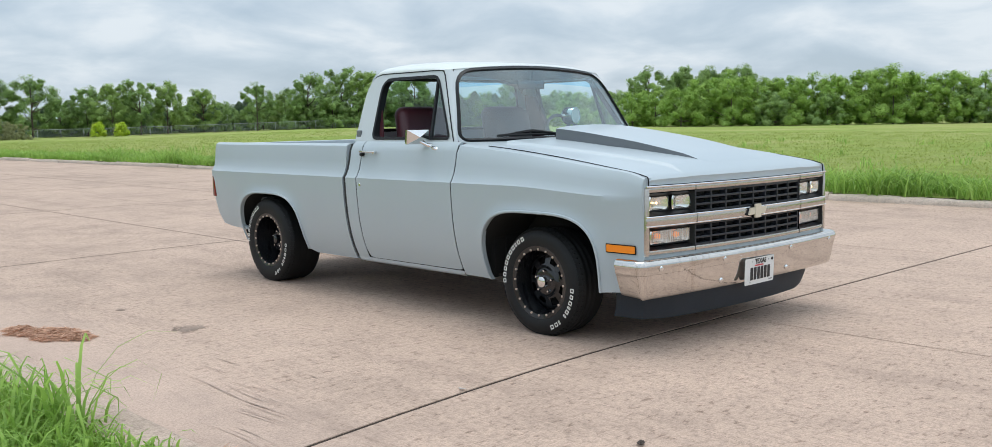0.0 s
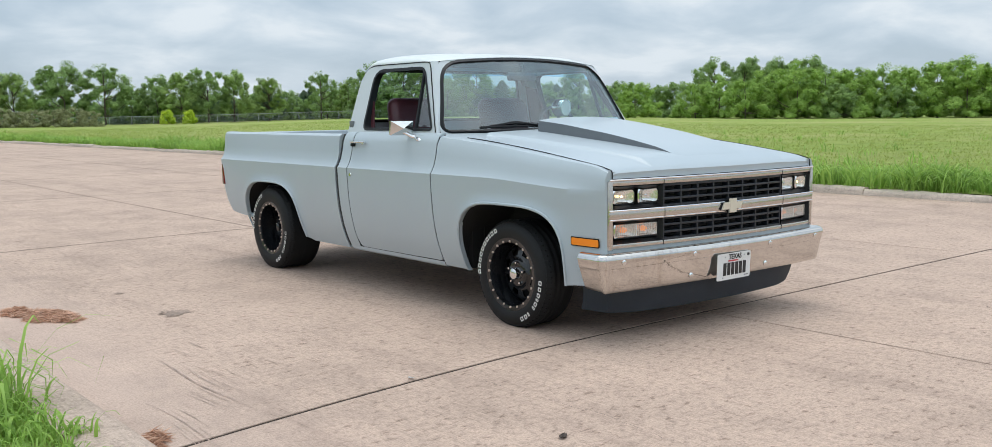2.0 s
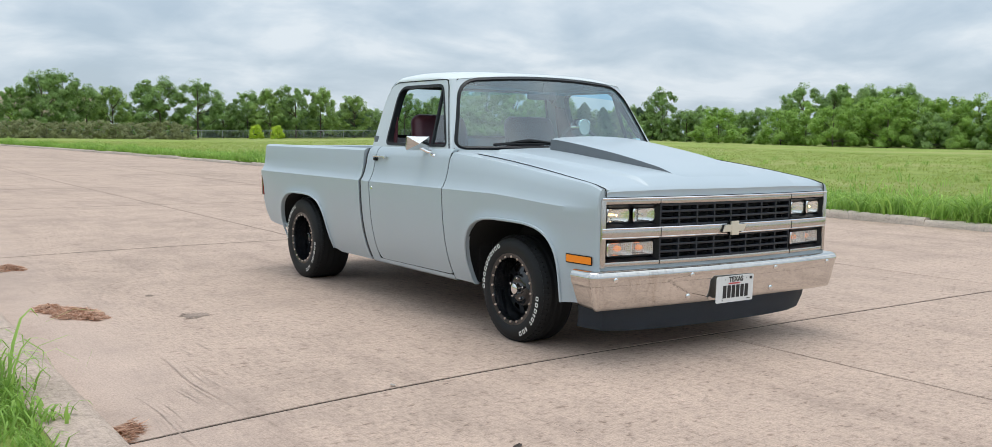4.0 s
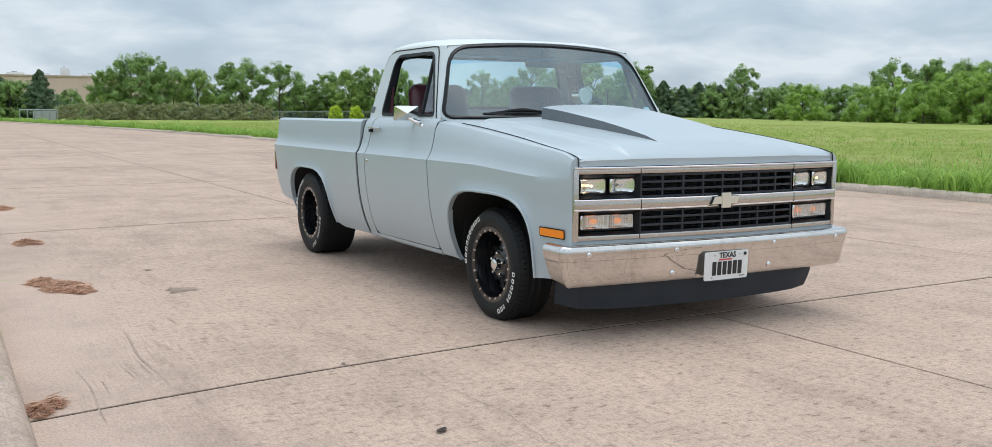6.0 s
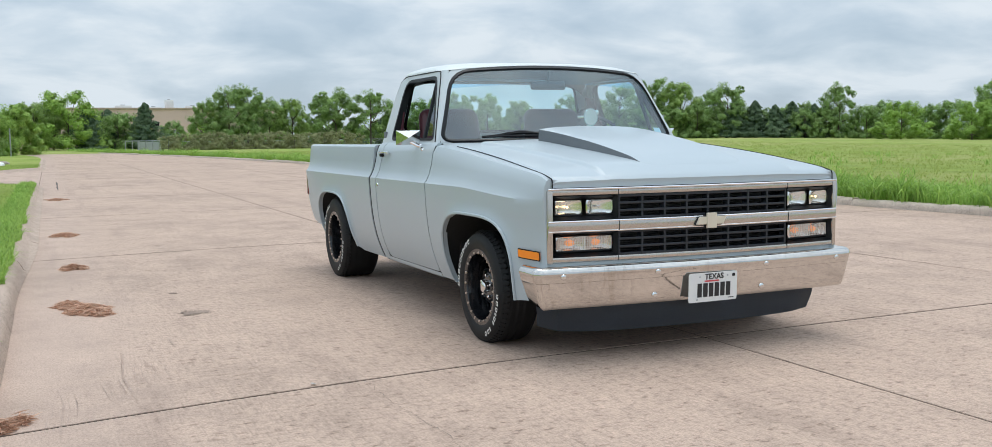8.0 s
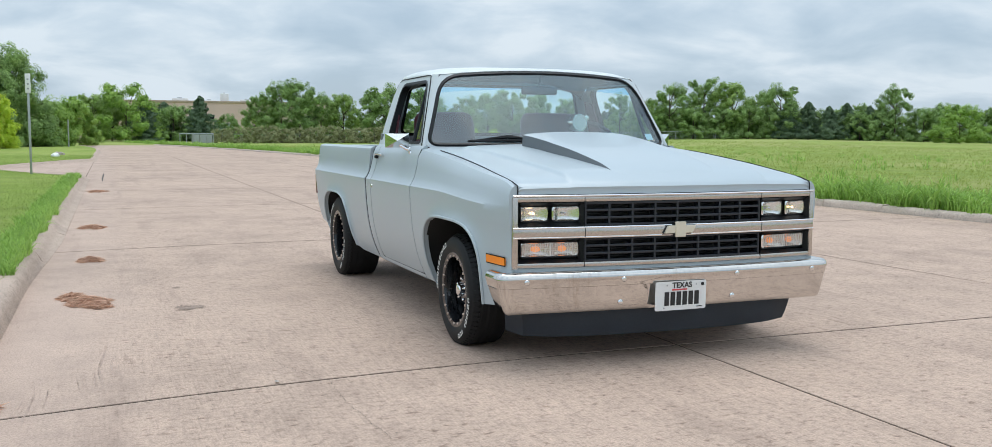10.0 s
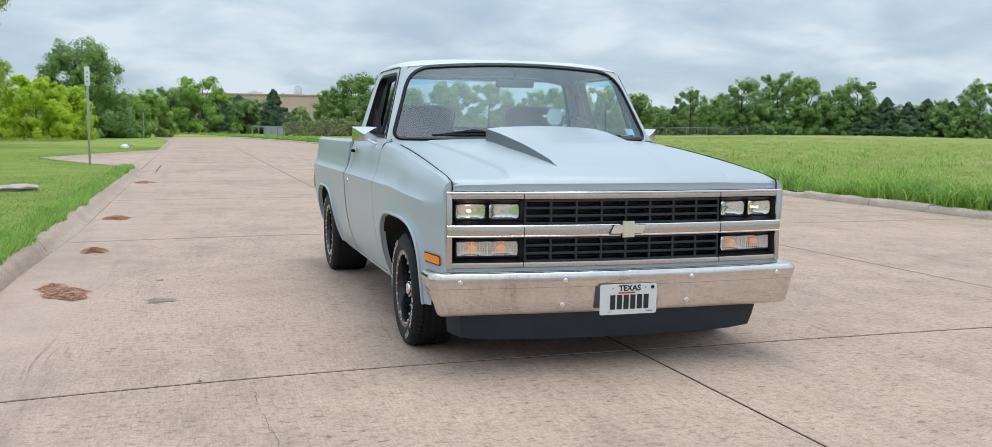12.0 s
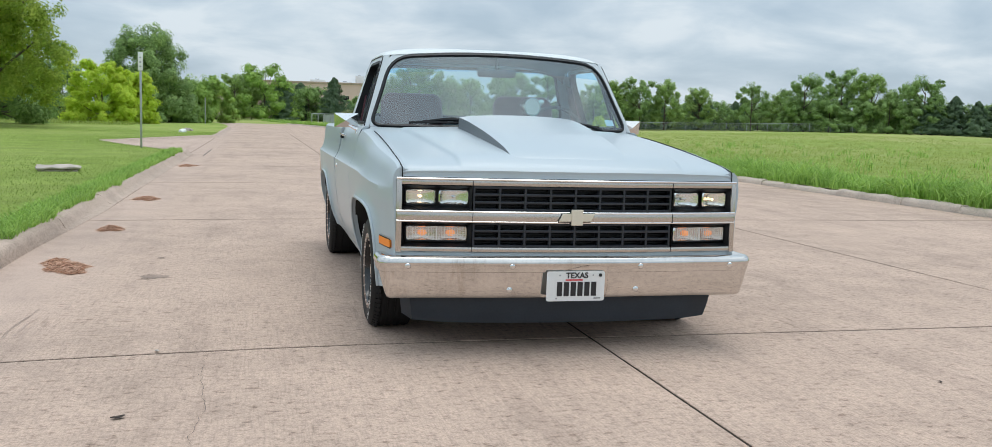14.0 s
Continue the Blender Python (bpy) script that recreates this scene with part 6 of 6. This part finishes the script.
stand(cedar[:1] + deep[:1] + cedar[1:] + deep[1:], [(38.4, 125, 4.9), (38.9, 128, 4.6), (39.5, 126, 5.1), (40.1, 127, 4.3), (40.6, 125, 4.5), (41.1, 128, 4.5), (41.5, 127, 5.0), (42.2, 126, 4.1), (42.7, 128, 4.7), (43.3, 127, 4.4)], "cedars behind the field", 6)
# towards the hedge
stand(oak[:2] + deep, [(44.0, 128, 7.6), (42.2, 130, 5.2), (45.4, 128, 4.8), (46.3, 130, 5.4), (43.2, 129, 4.8), (48.6, 129, 4.8), (49.6, 128, 5.4), (41.4, 131, 4.9), (47.8, 134, 4.6)], "trees beyond the field", 7)
stand(full[:1], [(47.2, 117, 4.8)], "trees beyond the field", 8)
stand(full, [(50.6, 120, 4.8), (52.0, 122, 5.5), (53.4, 118, 5.3), (54.8, 121, 6.6), (56.2, 118, 7.0), (57.7, 121, 6.8), (59.1, 119, 6.5), (60.6, 121, 6.6), (62.0, 119, 6.7), (63.4, 120, 7.0), (64.8, 119, 7.2), (66.3, 121, 6.6), (67.8, 119, 6.6), (69.3, 120, 6.1), (70.9, 119, 5.9), (72.5, 120, 6.0)], "hedge of trees", 9)
stand(deep, [(51.3, 127, 4.4), (53.9, 127, 5.5), (56.9, 126, 6.3), (59.7, 126, 6.3), (61.4, 117, 4.4), (58.4, 117, 4.6), (65.6, 126, 6.6), (68.6, 118, 4.6), (70.1, 126, 6.1)], "hedge of trees", 10)
stand(oak, [(51.9, 200, 12.6), (53.6, 200, 11.8), (54.2, 202, 13.0), (55.6, 200, 12.4), (57.0, 200, 12.8), (64.6, 190, 11.0)], "tall trees behind the hedge", 11)
# by the bend of the road
stand(pale + full[:1], [(-0.6, 138, 7.2), (-2.1, 141, 5.6), (1.1, 139, 8.8), (0.4, 142, 7.4), (2.6, 144, 6.0)], "trees by the bend", 12)
stand(cedar + deep, [(2.1, 138, 6.2), (3.1, 142, 6.0), (3.6, 139, 5.7), (4.2, 141, 5.6), (5.0, 138, 6.8), (4.6, 145, 4.8)], "trees by the bend", 13)
stand(pale, [(-3.4, 142, 5.6), (-2.6, 144, 5.2)], "trees by the bend", 14)
stand(deep + full[:1], [(5.0 + 1.45 * k, 139 + 3 * (k % 2), 3.4 + 0.35 * (k * 7 % 4)) for k in range(31)], "understorey behind the trees", 17)
# shrubs and bushes along the fence
stand(shrub, [(6.2 + 0.86 * k, 114 + (k % 2) * 2, 2.0 + 0.12 * (k * 5 % 4)) for k in range(13)], "shrubs along the fence", 15)
stand(bushy, [(20.56, 119, 2.0), (21.74, 119, 1.9)], "small bushes", 16)
for kinds in (oak, pale, full, deep, cedar, shrub, bushy):
    for ob, _ in kinds:
        for o in (*ob.children_recursive, ob):
            bpy.data.objects.remove(o)

# nearer trees on the lawn
big = tree("tree", 81, 12.5, 11.5, "open", M["leaf_gold"], "large green tree with yellowing leaves on the lawn", per=190, size=0.088, thick=True)
big.matrix_basis = pose(-15.9, 48, 0.1, 0, 0, 40)
low = tree("tree", 82, 6.0, 6.4, "bush", M["leaf"], "dense dark green tree behind the lawn", per=120, size=0.09)
low.matrix_basis = pose(-16.2, 56, 0.05, 0, 0, 10)
lime = tree("tree", 83, 4.7, 4.9, "bush", M["leaf_lime"], "round lime green tree behind the lawn", per=150, size=0.085)
lime.matrix_basis = pose(-12.2, 68, 0.0)
lime2 = tree("tree", 86, 4.1, 2.0, "bush", M["leaf_lime"], "small lime green tree behind the lawn", per=50, size=0.11)
lime2.matrix_basis = pose(-10.0, 71, 0.0)
dark = tree("tree", 84, 8.1, 6.6, "bush", M["leaf"], "dark green windblown tree behind the lawn", per=190, size=0.10)
dark.matrix_basis = pose(-10.4, 80, 0.0)
fill = tree("tree", 88, 4.6, 4.6, "bush", M["leaf"], "dense dark green tree in the shade behind the lawn", per=150, size=0.10)
fill.matrix_basis = pose(-10.2, 85, 0.0)
dark2 = tree("tree", 85, 4.0, 3.8, "bush", M["leaf_light"], "small light green tree behind the lawn", per=100, size=0.08)
dark2.matrix_basis = pose(-7.4, 84, 0.0)
for k, (x, y, h) in enumerate(((-17.5, 82, 5.2), (-21, 70, 6.2), (-13.5, 90, 5.0), (-5.8, 92, 4.6), (-25, 62, 7.0))):
    t = tree("tree", 90 + k, h, h * 0.95, "bush", M["leaf_light" if k % 2 else "leaf"], "green tree behind the lawn", per=80, size=0.10)
    t.matrix_basis = pose(x, y, 0.0)
base, rng = scatter(16000, 23, lambda y, r: -9.5 - 24 * r, 60, 78, 0.1)
tagged(part("rough_grass", blade_mesh("rough_grass", base, rng.uniform(0.08, 0.5, len(base)) * rng.random(len(base)), rng.uniform(0.02, 0.05, len(base)), rng.uniform(0.5, 1.4, len(base)), M["field_blade"], 24), None, None), "rough pale green grass at the lawn's end", "grass", kind="stuff")


# ---- things along the road ----
def chain_fence():
    f = thing("chain_link_fence", "grey chain-link fence along the far side of the field", "fence", at=pose(0, 0, 0))
    pts = [(HUB[0] + 122 * math.sin(radians(a)), HUB[1] + 122 * math.cos(radians(a))) for a in steps(5.2, 34.5, 26)]
    post_me = finish(tube([(0, 0, 0), (0, 0, 0.98)], 0.03, 6), "post", M["fence"])
    for x, y in pts:
        part("post", post_me, None, f, at=pose(x, y, 0.1 + field_rise(x, y)))
    part("top_rail", tube([(x, y, 1.06 + field_rise(x, y)) for x, y in pts], 0.022, 5), M["fence"], f)
    wires = bmesh.new()
    for (x0, y0), (x1, y1) in zip(pts, pts[1:]):
        for k in range(14):
            a, b = k / 14, (k + 1) / 14
            for z0, z1 in ((0.15, 1.05), (1.05, 0.15)):
                p, q = Vector((x0 + (x1 - x0) * a, y0 + (y1 - y0) * a, z0)), Vector((x0 + (x1 - x0) * b, y0 + (y1 - y0) * b, z1))
                p.z, q.z = p.z + field_rise(p.x, p.y), q.z + field_rise(q.x, q.y)
                tube([p, q], 0.006, 3, wires, False)
    ob = part("wire_mesh", wires, M["fence"], f)
    ob["kind"] = "stuff"


chain_fence()


def enclosure():
    f = thing("fence_enclosure", "small grey fenced enclosure beside the road's bend", "fence", at=pose(5.6, 103.5, 0.1))
    for x in steps(-1.4, 2.0, 5):
        part("post", tube([(x, 0, 0), (x, 0, 1.15)], 0.05, 6), M["steel"], f)
    part("top_rail", tube([(-1.4, 0, 1.1), (2.0, 0, 1.1)], 0.04, 5), M["steel"], f)
    part("screen", box((-0.2, 0.05, 0.1), (1.9, 0.1, 1.0)), M["steel"], f)


enclosure()


def building():
    b = thing("warehouse", "long low tan warehouse with rooftop units", "building", at=pose(15, 176, 0))
    part("wall", box((-16, -8, 0), (20, 8, 6.5)), M["wall"], b)
    part("wall", box((-24, -2, 0), (-15.9, 8, 5.4)), M["wall"], b)
    part("parapet", box((-16.15, -8.15, 6.4), (20.15, 8.1, 6.75), 0.05), M["kerb"], b)
    for x in (-13, -2.6, 6, 14):
        w = part("window", box((x, -8.05, 3.4), (x + 1.6, -7.9, 4.4)), M["black"], b)
        part("window_frame", box((x - 0.1, -8.09, 3.28), (x + 1.7, -8.0, 3.4)), M["kerb"], w)
    part("loading_door", box((-1, -8.06, 0.2), (2.4, -7.9, 3.0)), M["steel"], b)
    for x, y, w, h in ((-7.4, -3, 2.6, 0.6), (0.6, -4, 1.3, 1.5), (4.0, -4, 2.4, 0.5), (-2.2, -2, 2.2, 0.35)):
        u = part("rooftop_unit", box((x, y, 6.7), (x + w, y + 2, 6.7 + h), 0.06), M["plate"], b)
        part("duct", box((x + w * 0.3, y + 0.4, 6.7 + h), (x + w * 0.6, y + 1.2, 6.85 + h), 0.05), M["steel"], u)


building()


def sign_post(x, y, tall):
    p = thing("sign_post", "thin grey steel post with a narrow white sign", "sign post", at=pose(x, y, 0.08))
    part("post", box((-0.028, -0.022, 0), (0.028, 0.022, tall), 0.006), M["steel"], p)
    s = part("sign", box((-0.066, -0.034, tall - 0.48), (0.066, -0.026, tall + 0.02), 0.004), M["plate"], p, "narrow white sign plate")
    for k in range(3):
        part("sign_mark", box((-0.022, -0.037, tall - 0.15 - 0.12 * k), (0.022, -0.0345, tall - 0.11 - 0.12 * k)), M["steel"], s)


sign_post(-4.66, 23.0, 2.62)
pole = thing("marker_pole", "plain grey pole on the far lawn", "pole", at=pose(-5.7, 78, 0.05))
part("post", tube([(0, 0, 0), (0, 0, 2.2)], 0.05, 6), M["steel"], pole)


def worn_slab(lo, hi, bevel, amount, seed):
    """A box with chipped, uneven edges."""
    bm = box(lo, hi, bevel)
    bmesh.ops.subdivide_edges(bm, edges=[e for e in bm.edges if e.calc_length() > 0.2], cuts=7, use_grid_fill=True)
    for v in bm.verts:
        n = noise.noise(v.co * 7 + Vector((seed, 0, 0)))
        v.co.x *= 1 + amount * n
        v.co.y *= 1 + amount * noise.noise(v.co * 6 + Vector((0, seed, 4)))
        v.co.z += 0.25 * amount * n
    return bm


def drain_cover():
    d = thing("drain_inlet", "weathered square concrete drain cover set in the lawn", "drain cover", at=pose(-4.80, 12.2, 0.10, 0, 0, 8))
    part("collar", worn_slab((-0.30, -0.30, -0.02), (0.30, 0.30, 0.04), 0.015, 0.10, 2), M["stone"], d)
    part("lid", worn_slab((-0.345, -0.34, 0.052), (0.345, 0.34, 0.092), 0.018, 0.14, 7), M["stone"], d)
    for x in (-0.24, 0.0, 0.22):
        part("spacer", box((x - 0.05, -0.28, 0.03), (x + 0.05, 0.28, 0.058)), M["stone"], d)


drain_cover()


def rubble(x, y, size, label, mat, seed):
    rnd = random.Random(seed)
    bm = bmesh.new()
    bmesh.ops.create_icosphere(bm, subdivisions=2, radius=size)
    for v in bm.verts:
        v.co *= 1 + 0.45 * noise.noise(v.co * (2.2 / size) + Vector((seed, 0, 0)))
        v.co.z = max(v.co.z * 0.7, -0.08 * size)
    ob = part("rubble", bm, mat, None, sharp=15, at=pose(x, y, 0.1 + 0.05 * size, 0, 0, rnd.uniform(0, 360)))
    return tagged(ob, label, "rubble")


flake = rubble(-5.1, 44.5, 0.30, "long pale broken piece of concrete on the lawn", M["plate"], 3)
flake.scale = (1.7, 0.6, 0.8)
rubble(-5.05, 47.8, 0.25, "small pale lump of concrete on the lawn", M["stone"], 4)


def straw_pile(x, y, rx, ry, n, seed):
    """Dry clippings lying in a loose heap."""
    rng = np.random.default_rng(seed)
    r, a = np.sqrt(rng.random(n)), rng.uniform(0, 2 * np.pi, n)
    wob = 1 + 0.2 * np.sin(3 * a + seed) + 0.22 * np.sin(5 * a + 2 * seed) + 0.12 * np.sin(8 * a)
    px, py = x + rx * r * wob * np.cos(a), y + ry * r * wob * np.sin(a)
    z = 0.004 + 0.045 * np.clip(1 - r, 0, 1) ** 0.7 * rng.random(n)
    d = rng.uniform(0, 2 * np.pi, n)
    L = rng.uniform(0.015, 0.055, n)
    w = rng.uniform(0.0012, 0.0035, n)
    ex, ey = np.cos(d), np.sin(d)
    lift = rng.normal(0, 0.008, n)
    co = np.stack([np.stack([px - ex * L, py - ey * L, z], 1), np.stack([px - ey * w, py + ex * w, z + 0.004], 1), np.stack([px + ex * L, py + ey * L, np.maximum(z + lift, 0.003)], 1), np.stack([px + ey * w, py - ex * w, z + 0.002], 1)], 1).reshape(-1, 3)
    k = np.arange(n)[:, None] * 4
    tris = np.concatenate([k + np.array(t) for t in ((0, 1, 2), (0, 2, 3))], 1).reshape(-1, 3)
    ob = part("straw_pile", tri_mesh("straw_pile", co, tris, M["straw"]), None, None)
    return tagged(ob, "flat heap of dry brown clippings on the road", "straw", kind="stuff")


straw_pile(-2.93, 2.18, 0.12, 0.19, 2400, 1)
straw_pile(-3.02, 2.40, 0.08, 0.12, 900, 2)
straw_pile(-2.83, 1.97, 0.06, 0.10, 600, 8)
straw_pile(-2.94, 4.60, 0.10, 0.14, 900, 3)
straw_pile(-2.97, 8.02, 0.14, 0.20, 1000, 4)
straw_pile(-3.315, -0.66, 0.04, 0.065, 300, 5)
straw_pile(-3.25, -0.58, 0.04, 0.06, 90, 6)
straw_pile(-3.0, 16.2, 0.18, 0.3, 500, 7)


def blot(x, y, rx, ry, seed, label, mat, n=140):
    """An old stain: many small ragged flecks, closer together towards its middle."""
    rnd = random.Random(seed)
    bm = bmesh.new()
    for i in range(n):
        a, r = rnd.uniform(0, 2 * math.pi), math.sqrt(rnd.random()) * rnd.uniform(0.75, 1.0)
        cx, cy = x + rx * r * math.cos(a), y + ry * r * math.sin(a) * (1 + 0.3 * math.sin(3 * a + seed))
        size = rnd.uniform(0.06, 0.20) * (1.12 - r) * rx
        ph = rnd.uniform(0, 6)
        bm.faces.new([bm.verts.new((cx + size * (1 + 0.4 * math.sin(2.3 * k + ph)) * math.cos(k * 0.785), cy + 1.5 * size * (1 + 0.4 * math.sin(1.7 * k + ph)) * math.sin(k * 0.785), 0.0015 + 0.000012 * i)) for k in range(8)])
    return tagged(part("stain", bm, mat, None), label, "stain", kind="structure")


M["oil"] = varied("old_oil_stain", (0.33, 0.255, 0.21), 0.95, amount=0.4, scale=14.0, fine=90.0, spec=0.1)
M["tar"] = varied("dark_spot", (0.07, 0.06, 0.055), 0.8, amount=0.3, scale=20.0, fine=90.0)
blot(-2.26, 1.73, 0.118, 0.12, 2, "old grey-brown stain on the concrete", M["oil"])


def crack(points, width, seed, label="hairline crack in the concrete slab"):
    """A crack or open joint as a thin ragged ribbon."""
    rnd = random.Random(seed)
    pts = []
    for (x0, y0), (x1, y1) in zip(points, points[1:]):
        for k in range(12):
            f = k / 12
            pts.append((x0 + (x1 - x0) * f + rnd.uniform(-0.012, 0.012), y0 + (y1 - y0) * f + rnd.uniform(-0.012, 0.012)))
    bm = bmesh.new()
    rows = [(bm.verts.new((x - width * rnd.uniform(0.2, 1), y - width * 0.4, 0.004)), bm.verts.new((x + width * rnd.uniform(0.2, 1), y + width * 0.4, 0.004))) for x, y in pts]
    for a, b in zip(rows, rows[1:]):
        bm.faces.new((a[0], a[1], b[1], b[0]))
    return tagged(part("crack", bm, M["tar"], None), label, "crack", kind="structure")


def scuffs():
    """Shallow scraped lines along the road, in loose sheaves."""
    rnd = random.Random(12)
    bm = bmesh.new()
    for cx, cy, n, spread in ((-1.7, 1.9, 18, 0.2), (-2.05, 0.9, 10, 0.14), (-2.62, 2.8, 22, 0.12), (-2.97, 3.5, 14, 0.05), (-2.6, 6.5, 14, 0.25), (-1.5, 3.6, 16, 0.25)):
        bend = rnd.uniform(-0.03, 0.03)
        for _ in range(n):
            x, y = cx + rnd.gauss(0, spread), cy + rnd.gauss(0, 0.22)
            length, w = rnd.uniform(0.05, 0.28), rnd.uniform(0.0006, 0.0015)
            rows = []
            for k in range(7):
                f = k / 6
                px, py = x + bend * f * f + 0.003 * noise.noise((x * 9, y * 9 + f * 2, 0)), y + length * f
                ww = w * math.sin(math.pi * (0.06 + 0.88 * f))
                rows.append((bm.verts.new((px - ww, py, 0.0016)), bm.verts.new((px + ww, py, 0.0016))))
            for a, b in zip(rows, rows[1:]):
                bm.faces.new((a[0], a[1], b[1], b[0]))
    return tagged(part("scuff_marks", bm, M["scuff"], None), "faint scraped lines in the concrete surface", "scuff", kind="stuff")


M["scuff"] = varied("scraped_concrete", (0.425, 0.322, 0.268), 0.95, amount=0.35, scale=12.0, fine=90.0)
scuffs()
crack([(-1.93, -0.26), (-1.84, -0.48), (-1.79, -0.62), (-1.80, -1.0), (-1.76, -1.55), (-1.80, -2.0)], 0.0011, 1)
crack([(-1.93, -0.26), (-2.02, 0.1), (-1.96, 0.3)], 0.0009, 2)


def litter(x, y, size, turn, seed, label, category, mat):
    """A curled dry leaf or chip lying on the road."""
    n = 10
    bm = grid(lambda u, v: (size * (u - 0.5), size * 0.55 * (v - 0.5) * math.sin(math.pi * (0.08 + 0.84 * u)), 0.004 + 0.25 * size * ((u - 0.5) ** 2 + (v - 0.5) ** 2) * (1 + 0.5 * noise.noise((u * 3, v * 3, seed)))), steps(0, 1, n), steps(0, 1, 5))
    bmesh.ops.solidify(bm, geom=bm.faces[:], thickness=0.0015)
    return tagged(part(category, bm, mat, None, at=pose(x, y, 0.001, 0, 0, turn)), label, category)


M["dead_leaf"] = varied("dead_leaf", (0.12, 0.095, 0.08), 0.8, amount=0.3, scale=30.0, fine=120.0)
M["chip"] = varied("pale_concrete_chip", (0.62, 0.58, 0.54), 0.9, amount=0.15, scale=30.0, fine=120.0)
litter(-2.07, -1.60, 0.055, 25, 1, "curled dark dead leaf on the concrete", "leaf", M["dead_leaf"])
litter(1.57, -1.59, 0.03, 70, 2, "small dark dead leaf on the concrete", "leaf", M["dead_leaf"])
litter(-2.03, -0.53, 0.04, 100, 3, "pale chipped flake of concrete by the joint", "chip", M["chip"])
blot(-2.30, 2.66, 0.04, 0.05, 5, "small faint stain on the concrete", M["oil"])


def wavy_marks(x, y0, y1, n, spread, seed):
    """A sheaf of shallow trowel lines that bend a little together."""
    rnd = random.Random(seed)
    bm = bmesh.new()
    for k in range(n):
        x_own = x + spread * rnd.uniform(-1, 1)
        a, b = y0 + (y1 - y0) * rnd.uniform(0, 0.3), y1 - (y1 - y0) * rnd.uniform(0, 0.3)
        w = rnd.uniform(0.0012, 0.0026)
        rows = []
        for i in range(41):
            f = i / 40
            y = a + (b - a) * f
            px = x_own + 0.011 * math.sin(y * 7.0 - 1.9) + 0.012 * y * y + 0.0015 * noise.noise((y * 14, k, seed))
            ww = w * math.sin(math.pi * (0.04 + 0.92 * f)) * max(0.03, 0.6 + 1.4 * noise.noise((y * 7, k * 3.0, seed)))
            rows.append((bm.verts.new((px - ww, y, 0.0017)), bm.verts.new((px + ww, y, 0.0017))))
        for p, q in zip(rows, rows[1:]):
            bm.faces.new((p[0], p[1], q[1], q[0]))
    return tagged(part("trowel_marks", bm, M["scuff"], None), "shallow wavy trowel lines in the concrete", "scuff", kind="stuff")


for k, (x, y0, y1, n, spread) in enumerate(((-2.808, -0.58, 0.98, 4, 0.008), (-2.845, -0.48, 0.12, 3, 0.014), (-2.90, -0.45, 0.06, 4, 0.03), (-3.09, -1.0, 0.0, 4, 0.02), (-3.05, -0.78, -0.1, 2, 0.008), (-3.14, -1.05, -0.3, 3, 0.02), (-2.67, -0.15, 0.32, 2, 0.01), (-2.60, -0.16, 0.38, 2, 0.01), (-2.645, 0.5, 0.85, 3, 0.02), (-2.52, 0.6, 1.0, 3, 0.02), (-2.367, -0.04, 0.3, 2, 0.008), (-2.73, -0.3, 0.5, 4, 0.03), (-1.59, 1.35, 2.1, 3, 0.02))):
    wavy_marks(x, y0, y1, n, spread, k + 1)
crack([(-3.44, 24.6), (-3.43, 28.0), (-3.45, 31.0), (-3.47, 35.0)], 0.030, 3, "dark open joint along the gutter")
crack([(-2.93, 21.0), (-2.94, 23.5), (-2.93, 26.0)], 0.028, 4, "dark open joint along the gutter")
crack([(-2.88, 19.05), (-2.70, 19.05)], 0.05, 5, "dark open joint along the gutter")


def platform():
    p = thing("concrete_platform", "low pale concrete platform among the trees", "platform", at=pose(-11.5, 118, 0.1, 0, 0, 5))
    part("base", box((-0.9, -0.7, 0.0), (0.9, 0.7, 0.42), 0.03), M["stone"], p)
    part("slab", box((-1.0, -0.8, 0.42), (1.0, 0.8, 0.72), 0.04), M["plate"], p)


platform()
